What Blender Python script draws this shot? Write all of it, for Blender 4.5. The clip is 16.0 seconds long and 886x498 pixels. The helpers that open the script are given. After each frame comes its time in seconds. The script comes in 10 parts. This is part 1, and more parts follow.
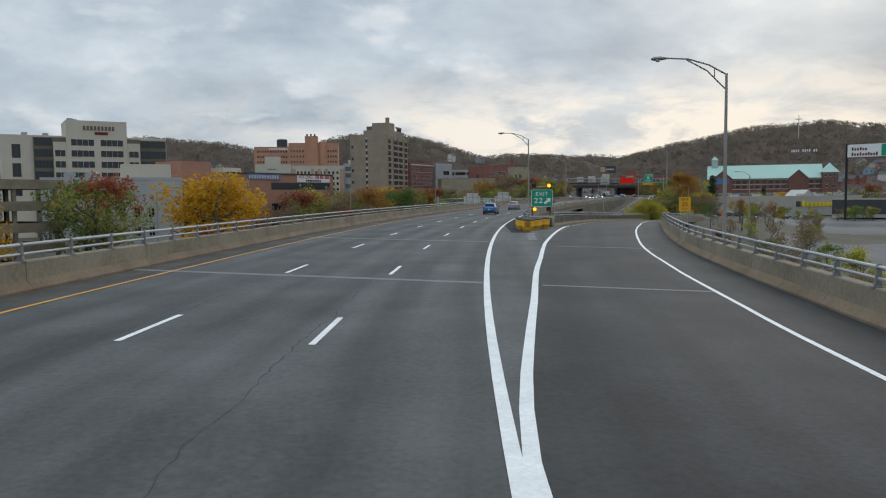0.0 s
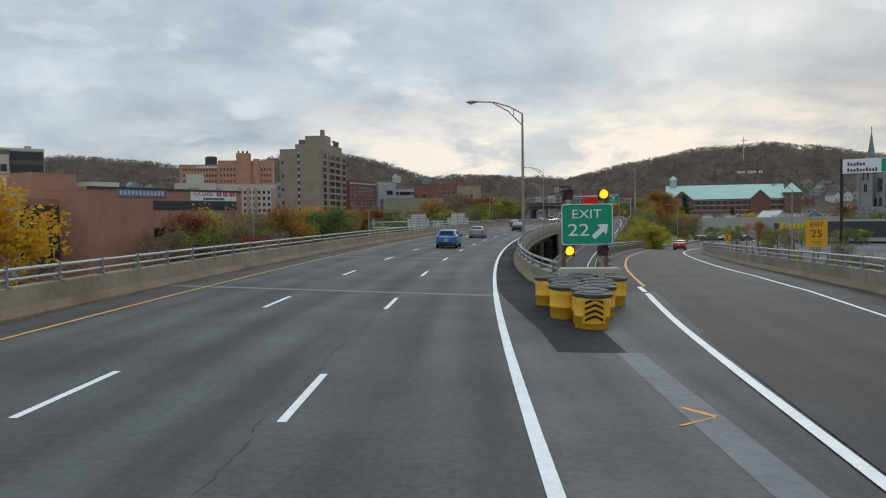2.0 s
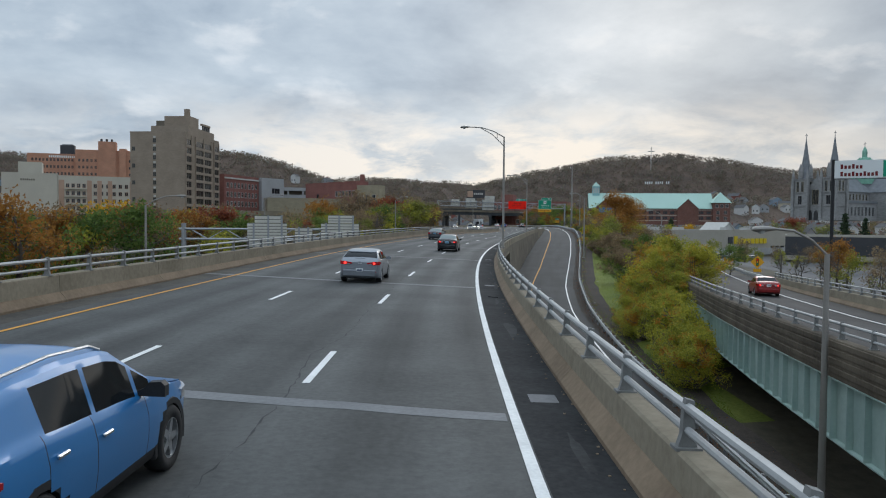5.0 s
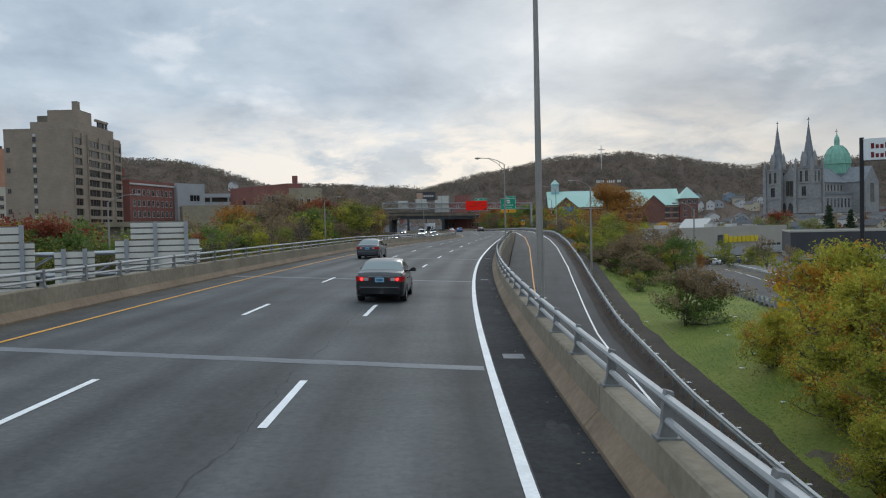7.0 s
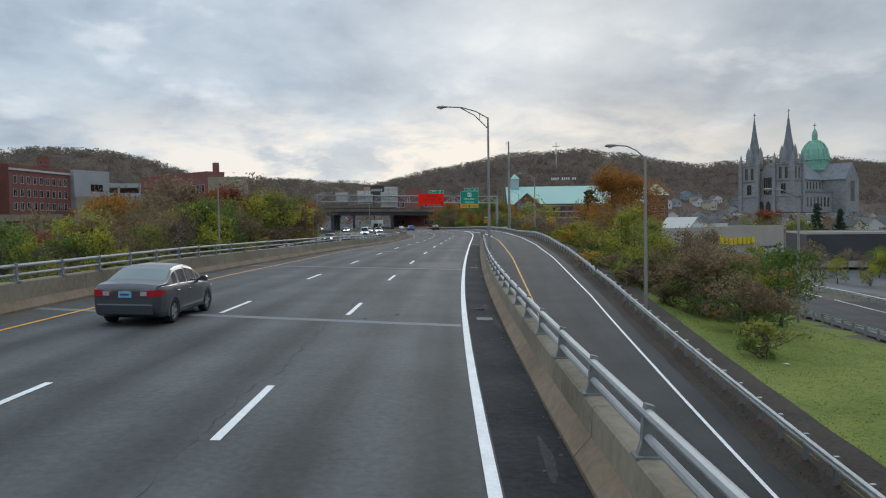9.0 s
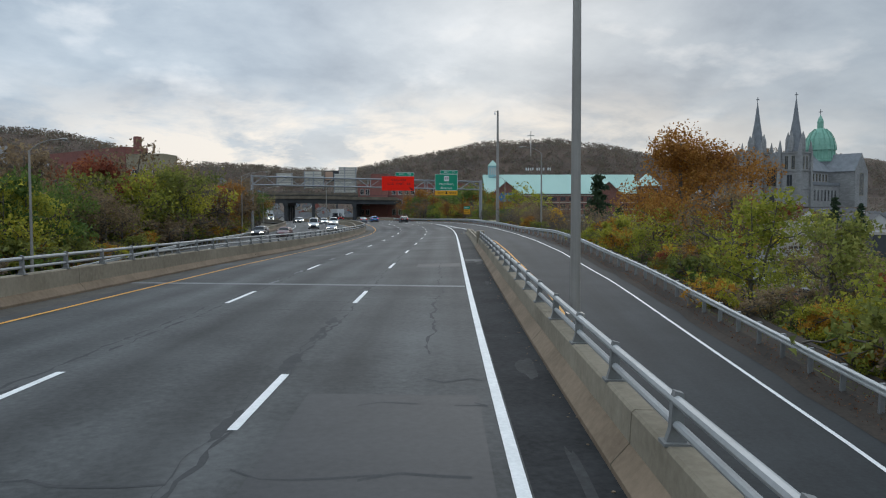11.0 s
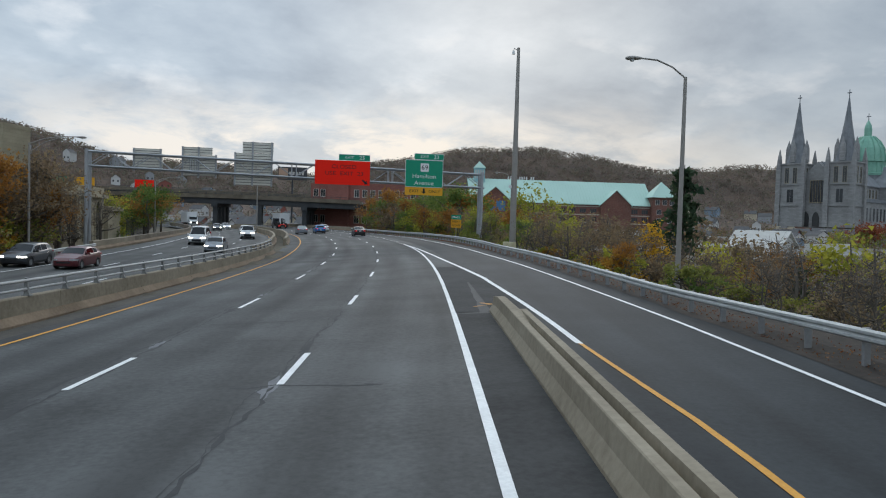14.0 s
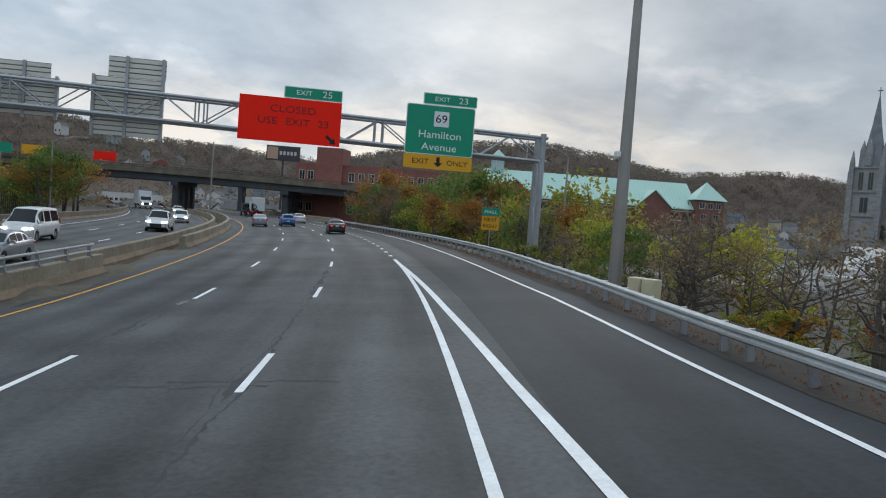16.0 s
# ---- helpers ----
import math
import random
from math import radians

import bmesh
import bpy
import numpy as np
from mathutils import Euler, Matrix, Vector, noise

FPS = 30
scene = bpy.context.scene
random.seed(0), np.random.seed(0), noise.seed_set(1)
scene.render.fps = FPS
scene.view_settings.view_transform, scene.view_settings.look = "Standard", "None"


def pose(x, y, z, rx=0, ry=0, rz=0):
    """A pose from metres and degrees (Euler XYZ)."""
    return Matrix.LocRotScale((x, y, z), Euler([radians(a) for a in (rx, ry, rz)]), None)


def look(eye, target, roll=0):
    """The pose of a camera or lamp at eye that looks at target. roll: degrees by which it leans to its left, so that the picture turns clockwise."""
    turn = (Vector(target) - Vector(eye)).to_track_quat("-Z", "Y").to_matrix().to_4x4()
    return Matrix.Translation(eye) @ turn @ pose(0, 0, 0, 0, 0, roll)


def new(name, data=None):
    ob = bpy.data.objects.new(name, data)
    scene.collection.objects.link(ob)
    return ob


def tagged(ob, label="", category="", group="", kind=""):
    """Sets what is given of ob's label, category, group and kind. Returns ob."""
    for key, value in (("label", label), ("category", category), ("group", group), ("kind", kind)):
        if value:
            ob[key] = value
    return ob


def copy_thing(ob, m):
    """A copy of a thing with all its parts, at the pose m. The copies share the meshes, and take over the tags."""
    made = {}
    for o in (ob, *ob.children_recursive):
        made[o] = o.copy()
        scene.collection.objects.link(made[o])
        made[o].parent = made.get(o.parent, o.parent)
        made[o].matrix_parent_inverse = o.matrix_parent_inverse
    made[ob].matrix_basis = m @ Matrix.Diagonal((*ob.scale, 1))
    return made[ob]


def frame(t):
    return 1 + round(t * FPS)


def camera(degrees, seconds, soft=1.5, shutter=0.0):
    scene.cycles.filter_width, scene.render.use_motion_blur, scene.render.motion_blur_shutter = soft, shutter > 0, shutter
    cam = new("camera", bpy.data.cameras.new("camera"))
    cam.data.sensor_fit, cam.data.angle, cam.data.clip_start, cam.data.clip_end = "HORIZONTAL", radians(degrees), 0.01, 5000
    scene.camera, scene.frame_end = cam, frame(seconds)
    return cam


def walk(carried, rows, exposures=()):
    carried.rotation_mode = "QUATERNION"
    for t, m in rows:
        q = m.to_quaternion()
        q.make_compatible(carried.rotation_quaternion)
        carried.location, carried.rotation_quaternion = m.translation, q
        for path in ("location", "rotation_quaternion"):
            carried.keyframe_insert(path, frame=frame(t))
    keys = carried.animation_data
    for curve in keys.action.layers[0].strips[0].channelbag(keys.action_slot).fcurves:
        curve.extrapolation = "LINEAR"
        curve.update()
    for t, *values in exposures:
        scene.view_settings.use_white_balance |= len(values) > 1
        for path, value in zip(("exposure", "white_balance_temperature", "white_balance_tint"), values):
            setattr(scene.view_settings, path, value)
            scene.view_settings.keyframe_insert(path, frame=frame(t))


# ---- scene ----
# ---- camera and its way ----
cam = camera(61.5, 16.0, soft=1.1)
# seconds, eye x, y, z, yaw, pitch, roll
ROUTE = [
    (0, 2.634, 10.274, 2.681, 0.03, -4.03, -0.63),
    (0.5, 2.741, 20.727, 2.679, -0.66, -3.84, -0.66),
    (1, 3.069, 30.934, 2.706, -1.87, -2.87, -0.11),
    (1.5, 3.561, 40.699, 2.732, -3.25, -1.63, -0.43),
    (2, 4.213, 50.374, 2.753, -4.12, -2.41, -0.72),
    (2.5, 4.939, 60.123, 2.776, -5.57, -1.05, -0.03),
    (3, 5.946, 69.789, 2.792, -6.47, -2.69, 0.29),
    (3.5, 7.183, 79.426, 2.805, -8.07, -1.71, 0.10),
    (4, 8.548, 88.902, 2.819, -9.28, -2.21, 0.75),
    (4.5, 10.104, 98.358, 2.833, -10.48, -2.09, 0.93),
    (5, 11.869, 107.907, 2.846, -11.44, -2.00, 0.48),
    (5.5, 13.790, 117.430, 2.859, -12.40, -1.91, 0.04),
    (6, 15.850, 126.925, 2.872, -13.36, -1.82, -0.41),
    (6.5, 18.049, 136.388, 2.884, -14.32, -1.73, -0.86),
    (7, 20.391, 145.814, 2.928, -15.28, -1.64, -1.30),
    (7.5, 22.877, 155.189, 2.979, -16.39, -1.45, -0.37),
    (8, 25.487, 163.921, 3.025, -17.38, -1.04, -0.77),
    (8.5, 28.213, 172.661, 3.074, -18.15, -1.91, -0.58),
    (9, 31.127, 181.471, 3.124, -19.02, -1.93, -0.86),
    (9.5, 33.986, 190.165, 3.179, -19.59, -2.12, -0.66),
    (10, 36.969, 198.824, 3.233, -20.16, -2.32, -0.47),
    (10.5, 40.060, 207.450, 3.287, -20.73, -2.51, -0.28),
    (11, 43.243, 216.050, 3.353, -21.30, -2.71, -0.09),
    (11.5, 46.501, 224.627, 3.457, -21.87, -2.90, 0.11),
    (12, 49.905, 233.328, 3.562, -22.79, -2.69, 0.31),
    (12.5, 53.435, 242.203, 3.667, -23.18, -2.68, 1.00),
    (13, 57.079, 251.185, 3.775, -23.72, -1.89, 1.11),
    (13.5, 60.714, 260.161, 3.819, -23.35, -2.78, 1.93),
    (14, 64.258, 269.170, 3.858, -23.16, -2.05, 1.68),
    (14.5, 67.859, 278.168, 3.884, -23.13, -2.32, 2.88),
    (15, 71.312, 287.027, 3.906, -23.14, -2.11, 4.34),
    (15.5, 74.735, 295.925, 3.947, -22.91, -2.83, 4.45),
    (16, 78.044, 304.754, 3.994, -22.75, -2.52, 4.30),
]
walk(cam, [(t, pose(x, y, z, 0, 0, yaw) @ pose(0, 0, 0, 90 + pitch) @ pose(0, 0, 0, 0, 0, roll))
           for t, x, y, z, yaw, pitch, roll in ROUTE],
     ((0, 0.0, 6500, 10), (2, 0.0, 6500, 10), (3.2, 0.0, 6270, 10), (16, 0.0, 6270, 10)))

# ---- sky and sun: a bright overcast, lighter low down ahead ----
SUN_TURN, SUN_UP = radians(28), radians(24)
world = bpy.data.worlds.new("overcast_sky")
scene.world = world
world.use_nodes = True
wn, wl = world.node_tree.nodes, world.node_tree.links
wn.clear()
w_out = wn.new("ShaderNodeOutputWorld")
w_bg = wn.new("ShaderNodeBackground")
w_sky = wn.new("ShaderNodeTexSky")
w_sky.sky_type = "NISHITA"
w_sky.sun_disc = False
w_sky.sun_elevation, w_sky.sun_rotation = SUN_UP, SUN_TURN
w_sky.air_density, w_sky.dust_density = 1.0, 2.0
w_tc = wn.new("ShaderNodeTexCoord")
w_sep = wn.new("ShaderNodeSeparateXYZ")
wl.new(w_tc.outputs["Generated"], w_sep.inputs[0])


def w_math(op, a, b=None, c=None):
    n = wn.new("ShaderNodeMath")
    n.operation = op
    for i, v in enumerate((a, b, c)):
        if v is None:
            continue
        if isinstance(v, (int, float)):
            n.inputs[i].default_value = v
        else:
            wl.new(v, n.inputs[i])
    return n.outputs[0]


# clouds on a flat layer overhead: direction divided by height
w_h = w_math("ADD", w_math("MAXIMUM", w_sep.outputs[2], 0.0), 0.30)
w_cx, w_cy = w_math("DIVIDE", w_sep.outputs[0], w_h), w_math("DIVIDE", w_sep.outputs[1], w_h)
w_vec = wn.new("ShaderNodeCombineXYZ")
wl.new(w_cx, w_vec.inputs[0]), wl.new(w_cy, w_vec.inputs[1])


def w_noise(scale, detail, rough, distort=0.0):
    n = wn.new("ShaderNodeTexNoise")
    n.inputs["Scale"].default_value, n.inputs["Detail"].default_value = scale, detail
    n.inputs["Roughness"].default_value, n.inputs["Distortion"].default_value = rough, distort
    wl.new(w_vec.outputs[0], n.inputs["Vector"])
    return n.outputs["Fac"]


def w_ramp(fac, *stops):
    n = wn.new("ShaderNodeValToRGB")
    while len(n.color_ramp.elements) < len(stops):
        n.color_ramp.elements.new(0.5)
    for e, (p, c) in zip(n.color_ramp.elements, stops):
        e.position, e.color = p, (*c, 1)
    wl.new(fac, n.inputs[0])
    return n.outputs[0]


def w_mix(fac, a, b, blend="MIX"):
    n = wn.new("ShaderNodeMix")
    n.data_type, n.blend_type = "RGBA", blend
    for sock, v in ((n.inputs["Factor"], fac), (n.inputs[6], a), (n.inputs[7], b)):
        if isinstance(v, (int, float)):
            sock.default_value = v
        elif isinstance(v, tuple):
            sock.default_value = (*v, 1)
        else:
            wl.new(v, sock)
    return n.outputs[2]


w_big = w_ramp(w_noise(1.9, 9, 0.58, 0.15), (0.34, (0.36, 0.445, 0.54)), (0.45, (0.475, 0.565, 0.655)), (0.54, (0.565, 0.655, 0.735)), (0.70, (0.76, 0.835, 0.90)))
# brighter breaks in the layer
w_thin = w_ramp(w_noise(3.7, 7, 0.55, 0.1), (0.56, (0, 0, 0)), (0.70, (0.6, 0.6, 0.6)))
w_big = w_mix(w_thin, w_big, (0.92, 0.95, 0.97))
# near the horizon the layer is thin on the sun's side and lets a pale warm glow through
w_az = w_math("ADD", w_math("MULTIPLY", w_sep.outputs[0], 0.26), w_math("MULTIPLY", w_sep.outputs[1], 0.965))
w_side = w_math("POWER", w_math("MAXIMUM", w_az, 0.0), 9.0)
w_low = w_math("SUBTRACT", 1.0, w_math("MULTIPLY", w_math("ABSOLUTE", w_math("SUBTRACT", w_sep.outputs[2], 0.085)), 11.0))
w_gap = w_math("MULTIPLY", w_math("MAXIMUM", w_low, 0.0), w_side)
w_brk = w_ramp(w_noise(3.0, 8, 0.62, 0.3), (0.40, (0, 0, 0)), (0.58, (1, 1, 1)))
w_gap = w_math("MINIMUM", w_math("MULTIPLY", w_gap, w_math("ADD", w_math("MULTIPLY", w_brk, 1.45), 0.2)), 1.0)
w_cloud = w_mix(w_gap, w_big, (0.98, 0.92, 0.84))
# an overcast sky is brighter overhead than low down
w_top = w_math("ADD", w_math("MULTIPLY", w_math("MAXIMUM", w_math("SUBTRACT", w_sep.outputs[2], 0.3), 0.0), 1.7), 1.0)
w_rise = wn.new("ShaderNodeVectorMath")
w_rise.operation = "SCALE"
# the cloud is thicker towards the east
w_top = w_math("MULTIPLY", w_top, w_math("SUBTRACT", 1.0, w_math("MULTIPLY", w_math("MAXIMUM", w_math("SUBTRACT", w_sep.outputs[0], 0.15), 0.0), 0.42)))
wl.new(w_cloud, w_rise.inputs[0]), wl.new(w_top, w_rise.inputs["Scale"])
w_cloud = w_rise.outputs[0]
w_dim = w_mix(1.0, w_sky.outputs[0], (0.045, 0.045, 0.045), "MULTIPLY")
w_all = w_mix(0.85, w_dim, w_cloud)
wl.new(w_all, w_bg.inputs["Color"])
w_bg.inputs["Strength"].default_value = 1.0
wl.new(w_bg.outputs[0], w_out.inputs[0])

sun = new("sun", bpy.data.lights.new("sun", "SUN"))
sun.data.energy, sun.data.angle, sun.data.color = 0.6, radians(25), (1.0, 0.95, 0.88)
sun.matrix_basis = look((0, 0, 50), (-math.sin(SUN_TURN) * math.cos(SUN_UP) * 50, -math.cos(SUN_TURN) * math.cos(SUN_UP) * 50, 50 - 50 * math.sin(SUN_UP)))
scene.view_settings.exposure = 0.0

# ---- materials ----
def material(name, color, rough=0.8, metal=0.0, spec=0.4):
    m = bpy.data.materials.new(name)
    m.use_nodes = True
    b = m.node_tree.nodes["Principled BSDF"]
    b.inputs["Base Color"].default_value = (*color, 1)
    b.inputs["Roughness"].default_value, b.inputs["Metallic"].default_value = rough, metal
    b.inputs["Specular IOR Level"].default_value = spec
    return m


def varied(name, dark, light, scale=1.0, fine=20.0, rough=0.85, metal=0.0, bump=0.0, patch=0.5, grain=0.35, by_object=0.0, by_island=0.0, stretch=(1, 1, 1), spec=0.4):
    """A surface whose colour runs between dark and light at two scales, with a fine relief."""
    m = material(name, light, rough, metal, spec)
    nt = m.node_tree
    N, K = nt.nodes, nt.links
    b = N["Principled BSDF"]
    tc = N.new("ShaderNodeTexCoord")
    mp = N.new("ShaderNodeMapping")
    mp.inputs["Scale"].default_value = stretch
    geo = N.new("ShaderNodeNewGeometry")
    K.new(geo.outputs["Position"], mp.inputs["Vector"])

    def noise_tex(s, d, r=0.55):
        n = N.new("ShaderNodeTexNoise")
        n.inputs["Scale"].default_value, n.inputs["Detail"].default_value, n.inputs["Roughness"].default_value = s, d, r
        K.new(mp.outputs[0], n.inputs["Vector"])
        return n.outputs["Fac"]

    def math_node(op, a, c):
        n = N.new("ShaderNodeMath")
        n.operation = op
        for i, v in enumerate((a, c)):
            if isinstance(v, (int, float)):
                n.inputs[i].default_value = v
            else:
                K.new(v, n.inputs[i])
        return n.outputs[0]

    big, small = noise_tex(scale, 5), noise_tex(fine, 4, 0.65)
    fac = math_node("ADD", math_node("MULTIPLY", math_node("SUBTRACT", big, 0.5), patch * 3), math_node("MULTIPLY", math_node("SUBTRACT", small, 0.5), grain * 3))
    if by_object:
        info = N.new("ShaderNodeObjectInfo")
        fac = math_node("ADD", fac, math_node("MULTIPLY", math_node("SUBTRACT", info.outputs["Random"], 0.5), by_object))
    if by_island:
        fac = math_node("ADD", fac, math_node("MULTIPLY", math_node("SUBTRACT", geo.outputs["Random Per Island"], 0.5), by_island))
    fac = math_node("ADD", fac, 0.5)
    ramp = N.new("ShaderNodeValToRGB")
    ramp.color_ramp.elements[0].color, ramp.color_ramp.elements[1].color = (*dark, 1), (*light, 1)
    K.new(fac, ramp.inputs[0])
    K.new(ramp.outputs[0], b.inputs["Base Color"])
    if bump:
        bn = N.new("ShaderNodeBump")
        bn.inputs["Strength"].default_value, bn.inputs["Distance"].default_value = 0.6, bump
        K.new(small, bn.inputs["Height"])
        K.new(bn.outputs[0], b.inputs["Normal"])
    return m


def asphalt(name, dark, light, tracks):
    """Asphalt with aggregate, blotches drawn out along the lane and darker wheel tracks; it reads the lane coordinates."""
    m = varied(name, dark, light, 0.30, 9.0, 0.78, bump=0.004, patch=0.8, grain=0.6, spec=0.3)
    nt = m.node_tree
    N, K = nt.nodes, nt.links
    uv = N.new("ShaderNodeUVMap")
    uv.uv_map = "lane"
    sep = N.new("ShaderNodeSeparateXYZ")
    K.new(uv.outputs[0], sep.inputs[0])
    mp = N.new("ShaderNodeMapping")
    mp.inputs["Scale"].default_value = (0.06, 0.9, 1)
    K.new(uv.outputs[0], mp.inputs[0])
    nz = N.new("ShaderNodeTexNoise")
    nz.inputs["Scale"].default_value, nz.inputs["Detail"].default_value = 1.0, 6
    K.new(mp.outputs[0], nz.inputs["Vector"])
    wave = N.new("ShaderNodeMath")
    wave.operation = "SINE"
    ang = N.new("ShaderNodeMath")
    ang.operation = "MULTIPLY_ADD"
    ang.inputs[1].default_value, ang.inputs[2].default_value = 2 * math.pi / 1.83, 0.9
    K.new(sep.outputs[1], ang.inputs[0])
    K.new(ang.outputs[0], wave.inputs[0])
    mix = N.new("ShaderNodeMath")
    mix.operation = "MULTIPLY_ADD"
    mix.inputs[1].default_value = tracks
    K.new(wave.outputs[0], mix.inputs[0])
    amp = N.new("ShaderNodeMath")
    amp.operation = "MULTIPLY_ADD"
    amp.inputs[1].default_value, amp.inputs[2].default_value = 1.5, 0.24
    K.new(nz.outputs["Fac"], amp.inputs[0])
    K.new(amp.outputs[0], mix.inputs[2])
    b = N["Principled BSDF"]
    col = b.inputs["Base Color"].links[0].from_socket
    mul = N.new("ShaderNodeVectorMath")
    mul.operation = "SCALE"
    K.new(col, mul.inputs[0])
    K.new(mix.outputs[0], mul.inputs["Scale"])
    K.new(mul.outputs[0], b.inputs["Base Color"])
    return m


M_ASPHALT = asphalt("worn_asphalt", (0.052, 0.0535, 0.052), (0.094, 0.096, 0.0935), 0.17)
M_ASPHALT_OLD = asphalt("cracked_old_asphalt", (0.037, 0.0385, 0.0382), (0.080, 0.0825, 0.082), 0.20)
M_ASPHALT_NEW = asphalt("dark_new_asphalt", (0.0148, 0.0180, 0.0198), (0.0300, 0.0345, 0.0372), 0.09)
M_ASPHALT_EXIT = asphalt("brownish_exit_asphalt", (0.0190, 0.0188, 0.0190), (0.0440, 0.0425, 0.0420), 0.10)
M_WHITE_LINE = varied("white_road_paint", (0.66, 0.66, 0.645), (0.87, 0.87, 0.85), 1.5, 14.0, 0.7, patch=0.5, grain=0.6)
M_ORANGE_LINE = varied("orange_road_paint", (0.55, 0.25, 0.03), (0.72, 0.36, 0.05), 1.2, 14.0, 0.7, patch=0.4, grain=0.6)
M_JOINT = varied("joint_seal", (0.13, 0.135, 0.14), (0.20, 0.205, 0.21), 1.0, 12.0, 0.75, grain=0.6)
M_CONCRETE = varied("weathered_concrete", (0.165, 0.135, 0.092), (0.335, 0.288, 0.212), 0.35, 6.0, 0.9, bump=0.006, patch=0.6, grain=0.4)
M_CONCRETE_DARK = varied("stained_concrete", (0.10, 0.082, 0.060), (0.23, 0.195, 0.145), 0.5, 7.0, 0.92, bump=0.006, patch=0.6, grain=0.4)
M_CURB = varied("dusty_curb_concrete", (0.14, 0.10, 0.064), (0.27, 0.20, 0.135), 0.6, 8.0, 0.92, bump=0.006, patch=0.6, grain=0.4)
M_GALV = varied("galvanised_steel", (0.30, 0.31, 0.32), (0.46, 0.47, 0.48), 1.2, 16.0, 0.5, 0.75, patch=0.4, grain=0.3)
M_RAIL = varied("dull_aluminium_rail", (0.34, 0.345, 0.34), (0.47, 0.475, 0.47), 0.8, 14.0, 0.6, 0.35, patch=0.5, grain=0.3)
M_GRASS = varied("autumn_lawn", (0.085, 0.125, 0.014), (0.200, 0.215, 0.038), 0.25, 5.0, 0.95, bump=0.03, patch=0.6, grain=0.6)
M_GROUND = varied("scrubby_ground", (0.055, 0.05, 0.035), (0.13, 0.11, 0.075), 0.05, 1.5, 0.95, patch=0.6, grain=0.6)
M_DIRT = varied("leafy_verge_soil", (0.020, 0.0165, 0.013), (0.062, 0.047, 0.035), 0.4, 6.0, 0.95, bump=0.02, patch=0.5, grain=0.6)
M_WOODFLOOR = varied("woodland_leaf_litter", (0.068, 0.052, 0.042), (0.140, 0.095, 0.068), 0.02, 0.25, 0.95, patch=0.6, grain=0.6)
M_LOT = varied("parking_lot_asphalt", (0.07, 0.07, 0.07), (0.14, 0.14, 0.14), 0.05, 2.0, 0.85, patch=0.5)
M_GIRDER = varied("pale_green_painted_steel", (0.27, 0.38, 0.345), (0.42, 0.53, 0.48), 0.5, 6.0, 0.6, patch=0.5, grain=0.3)
M_STEEL_DARK = varied("dark_bridge_steel", (0.035, 0.038, 0.04), (0.075, 0.08, 0.085), 0.5, 6.0, 0.7, patch=0.5)
# ---- the road's line: bend (1/m, times 10000), height and cross fall along it ----
KAPPA = [-29.96, -28.28, -23.99, -17.18, -15.11, -19.04, -18.89, -14.75, -15.36, -18.29, -19.29, -14.42, -10.39, -4.91, -0.09, -0.41, 6.31, 18.47, 25.21, 25.94, 26.54, 27.17, 27.51, 27.61, 27.64, 27.65, 27.65, 27.65]
GRADE_Z = [0.000, -0.044, 0.034, 0.089, 0.160, 0.388, 0.618, 0.939, 0.990, 1.142, 1.305, 1.235, 1.212, 1.204]
BANK = [0.0325, 0.0213, 0.0193, 0.0293, 0.0299, -0.0443, -0.0775, -0.0300, -0.0185, -0.0128]
HEADING = 1.59765
DASH_START = 11.728

RD_S = np.arange(-20.0, 521.0, 2.0)
RD_TH = np.cumsum(np.interp(RD_S, np.arange(-20, 521, 20), np.array(KAPPA) / 1e4)) * 2.0
RD_TH = RD_TH - RD_TH[10] + HEADING
RD_X, RD_Y = np.cumsum(np.cos(RD_TH)) * 2.0, np.cumsum(np.sin(RD_TH)) * 2.0
RD_X, RD_Y = RD_X - RD_X[10], RD_Y - RD_Y[10]


def heading(s):
    return float(np.interp(s, RD_S, RD_TH))


def deck_z(s, n=0.0):
    return float(np.interp(s, np.arange(-20, 521, 40), GRADE_Z) - n * np.interp(s, np.arange(-20, 521, 60), BANK))


def on_road(s, n, dz=0.0):
    """The place s metres along the road and n to the right of its lane line, dz above the deck."""
    t = heading(s)
    return Vector((float(np.interp(s, RD_S, RD_X)) + n * math.sin(t), float(np.interp(s, RD_S, RD_Y)) - n * math.cos(t), deck_z(s, max(-12.0, min(n, 16.0))) + dz))


def knots(*pairs):
    xs, ys = zip(*pairs)
    return lambda s: float(np.interp(s, xs, ys))


def smooth(a, b, x):
    t = max(0.0, min(1.0, (x - a) / (b - a)))
    return t * t * (3 - 2 * t)


# where the other ways run beside the main road: offset and height by distance along
exit_left = knots((18, 3.45), (20.7, 3.6), (24, 3.92), (30.6, 4.55), (38.4, 5.17), (44, 5.72), (54, 6.55), (61, 7.28), (71, 8.3), (80, 9.35), (100, 11.6), (120, 14.2), (150, 18.5), (175, 22.2), (199, 25.8), (225, 29.0), (260, 32.5), (300, 36.0))
exit_width = knots((22, 5.75), (27, 5.55), (36, 5.42), (46.6, 5.26), (51, 5.3), (61.4, 5.54), (76.7, 6.0), (91, 6.3), (150, 5.2), (300, 6.5))
exit_z = knots((0, 0), (60, 0), (80, -0.1), (120, -1.0), (160, -2.2), (199, -3.5), (250, -5.2), (300, -6.4))
ramp_drop = knots((60, -6.9), (100, -6.28), (150, -5.95), (180, -5.62), (200, -5.05), (220, -4.08), (240, -2.98), (265, -1.59), (280, -0.85), (290, -0.45), (300, -0.2), (310, -0.08), (320, -0.02), (326, 0.0), (520, 0.0))
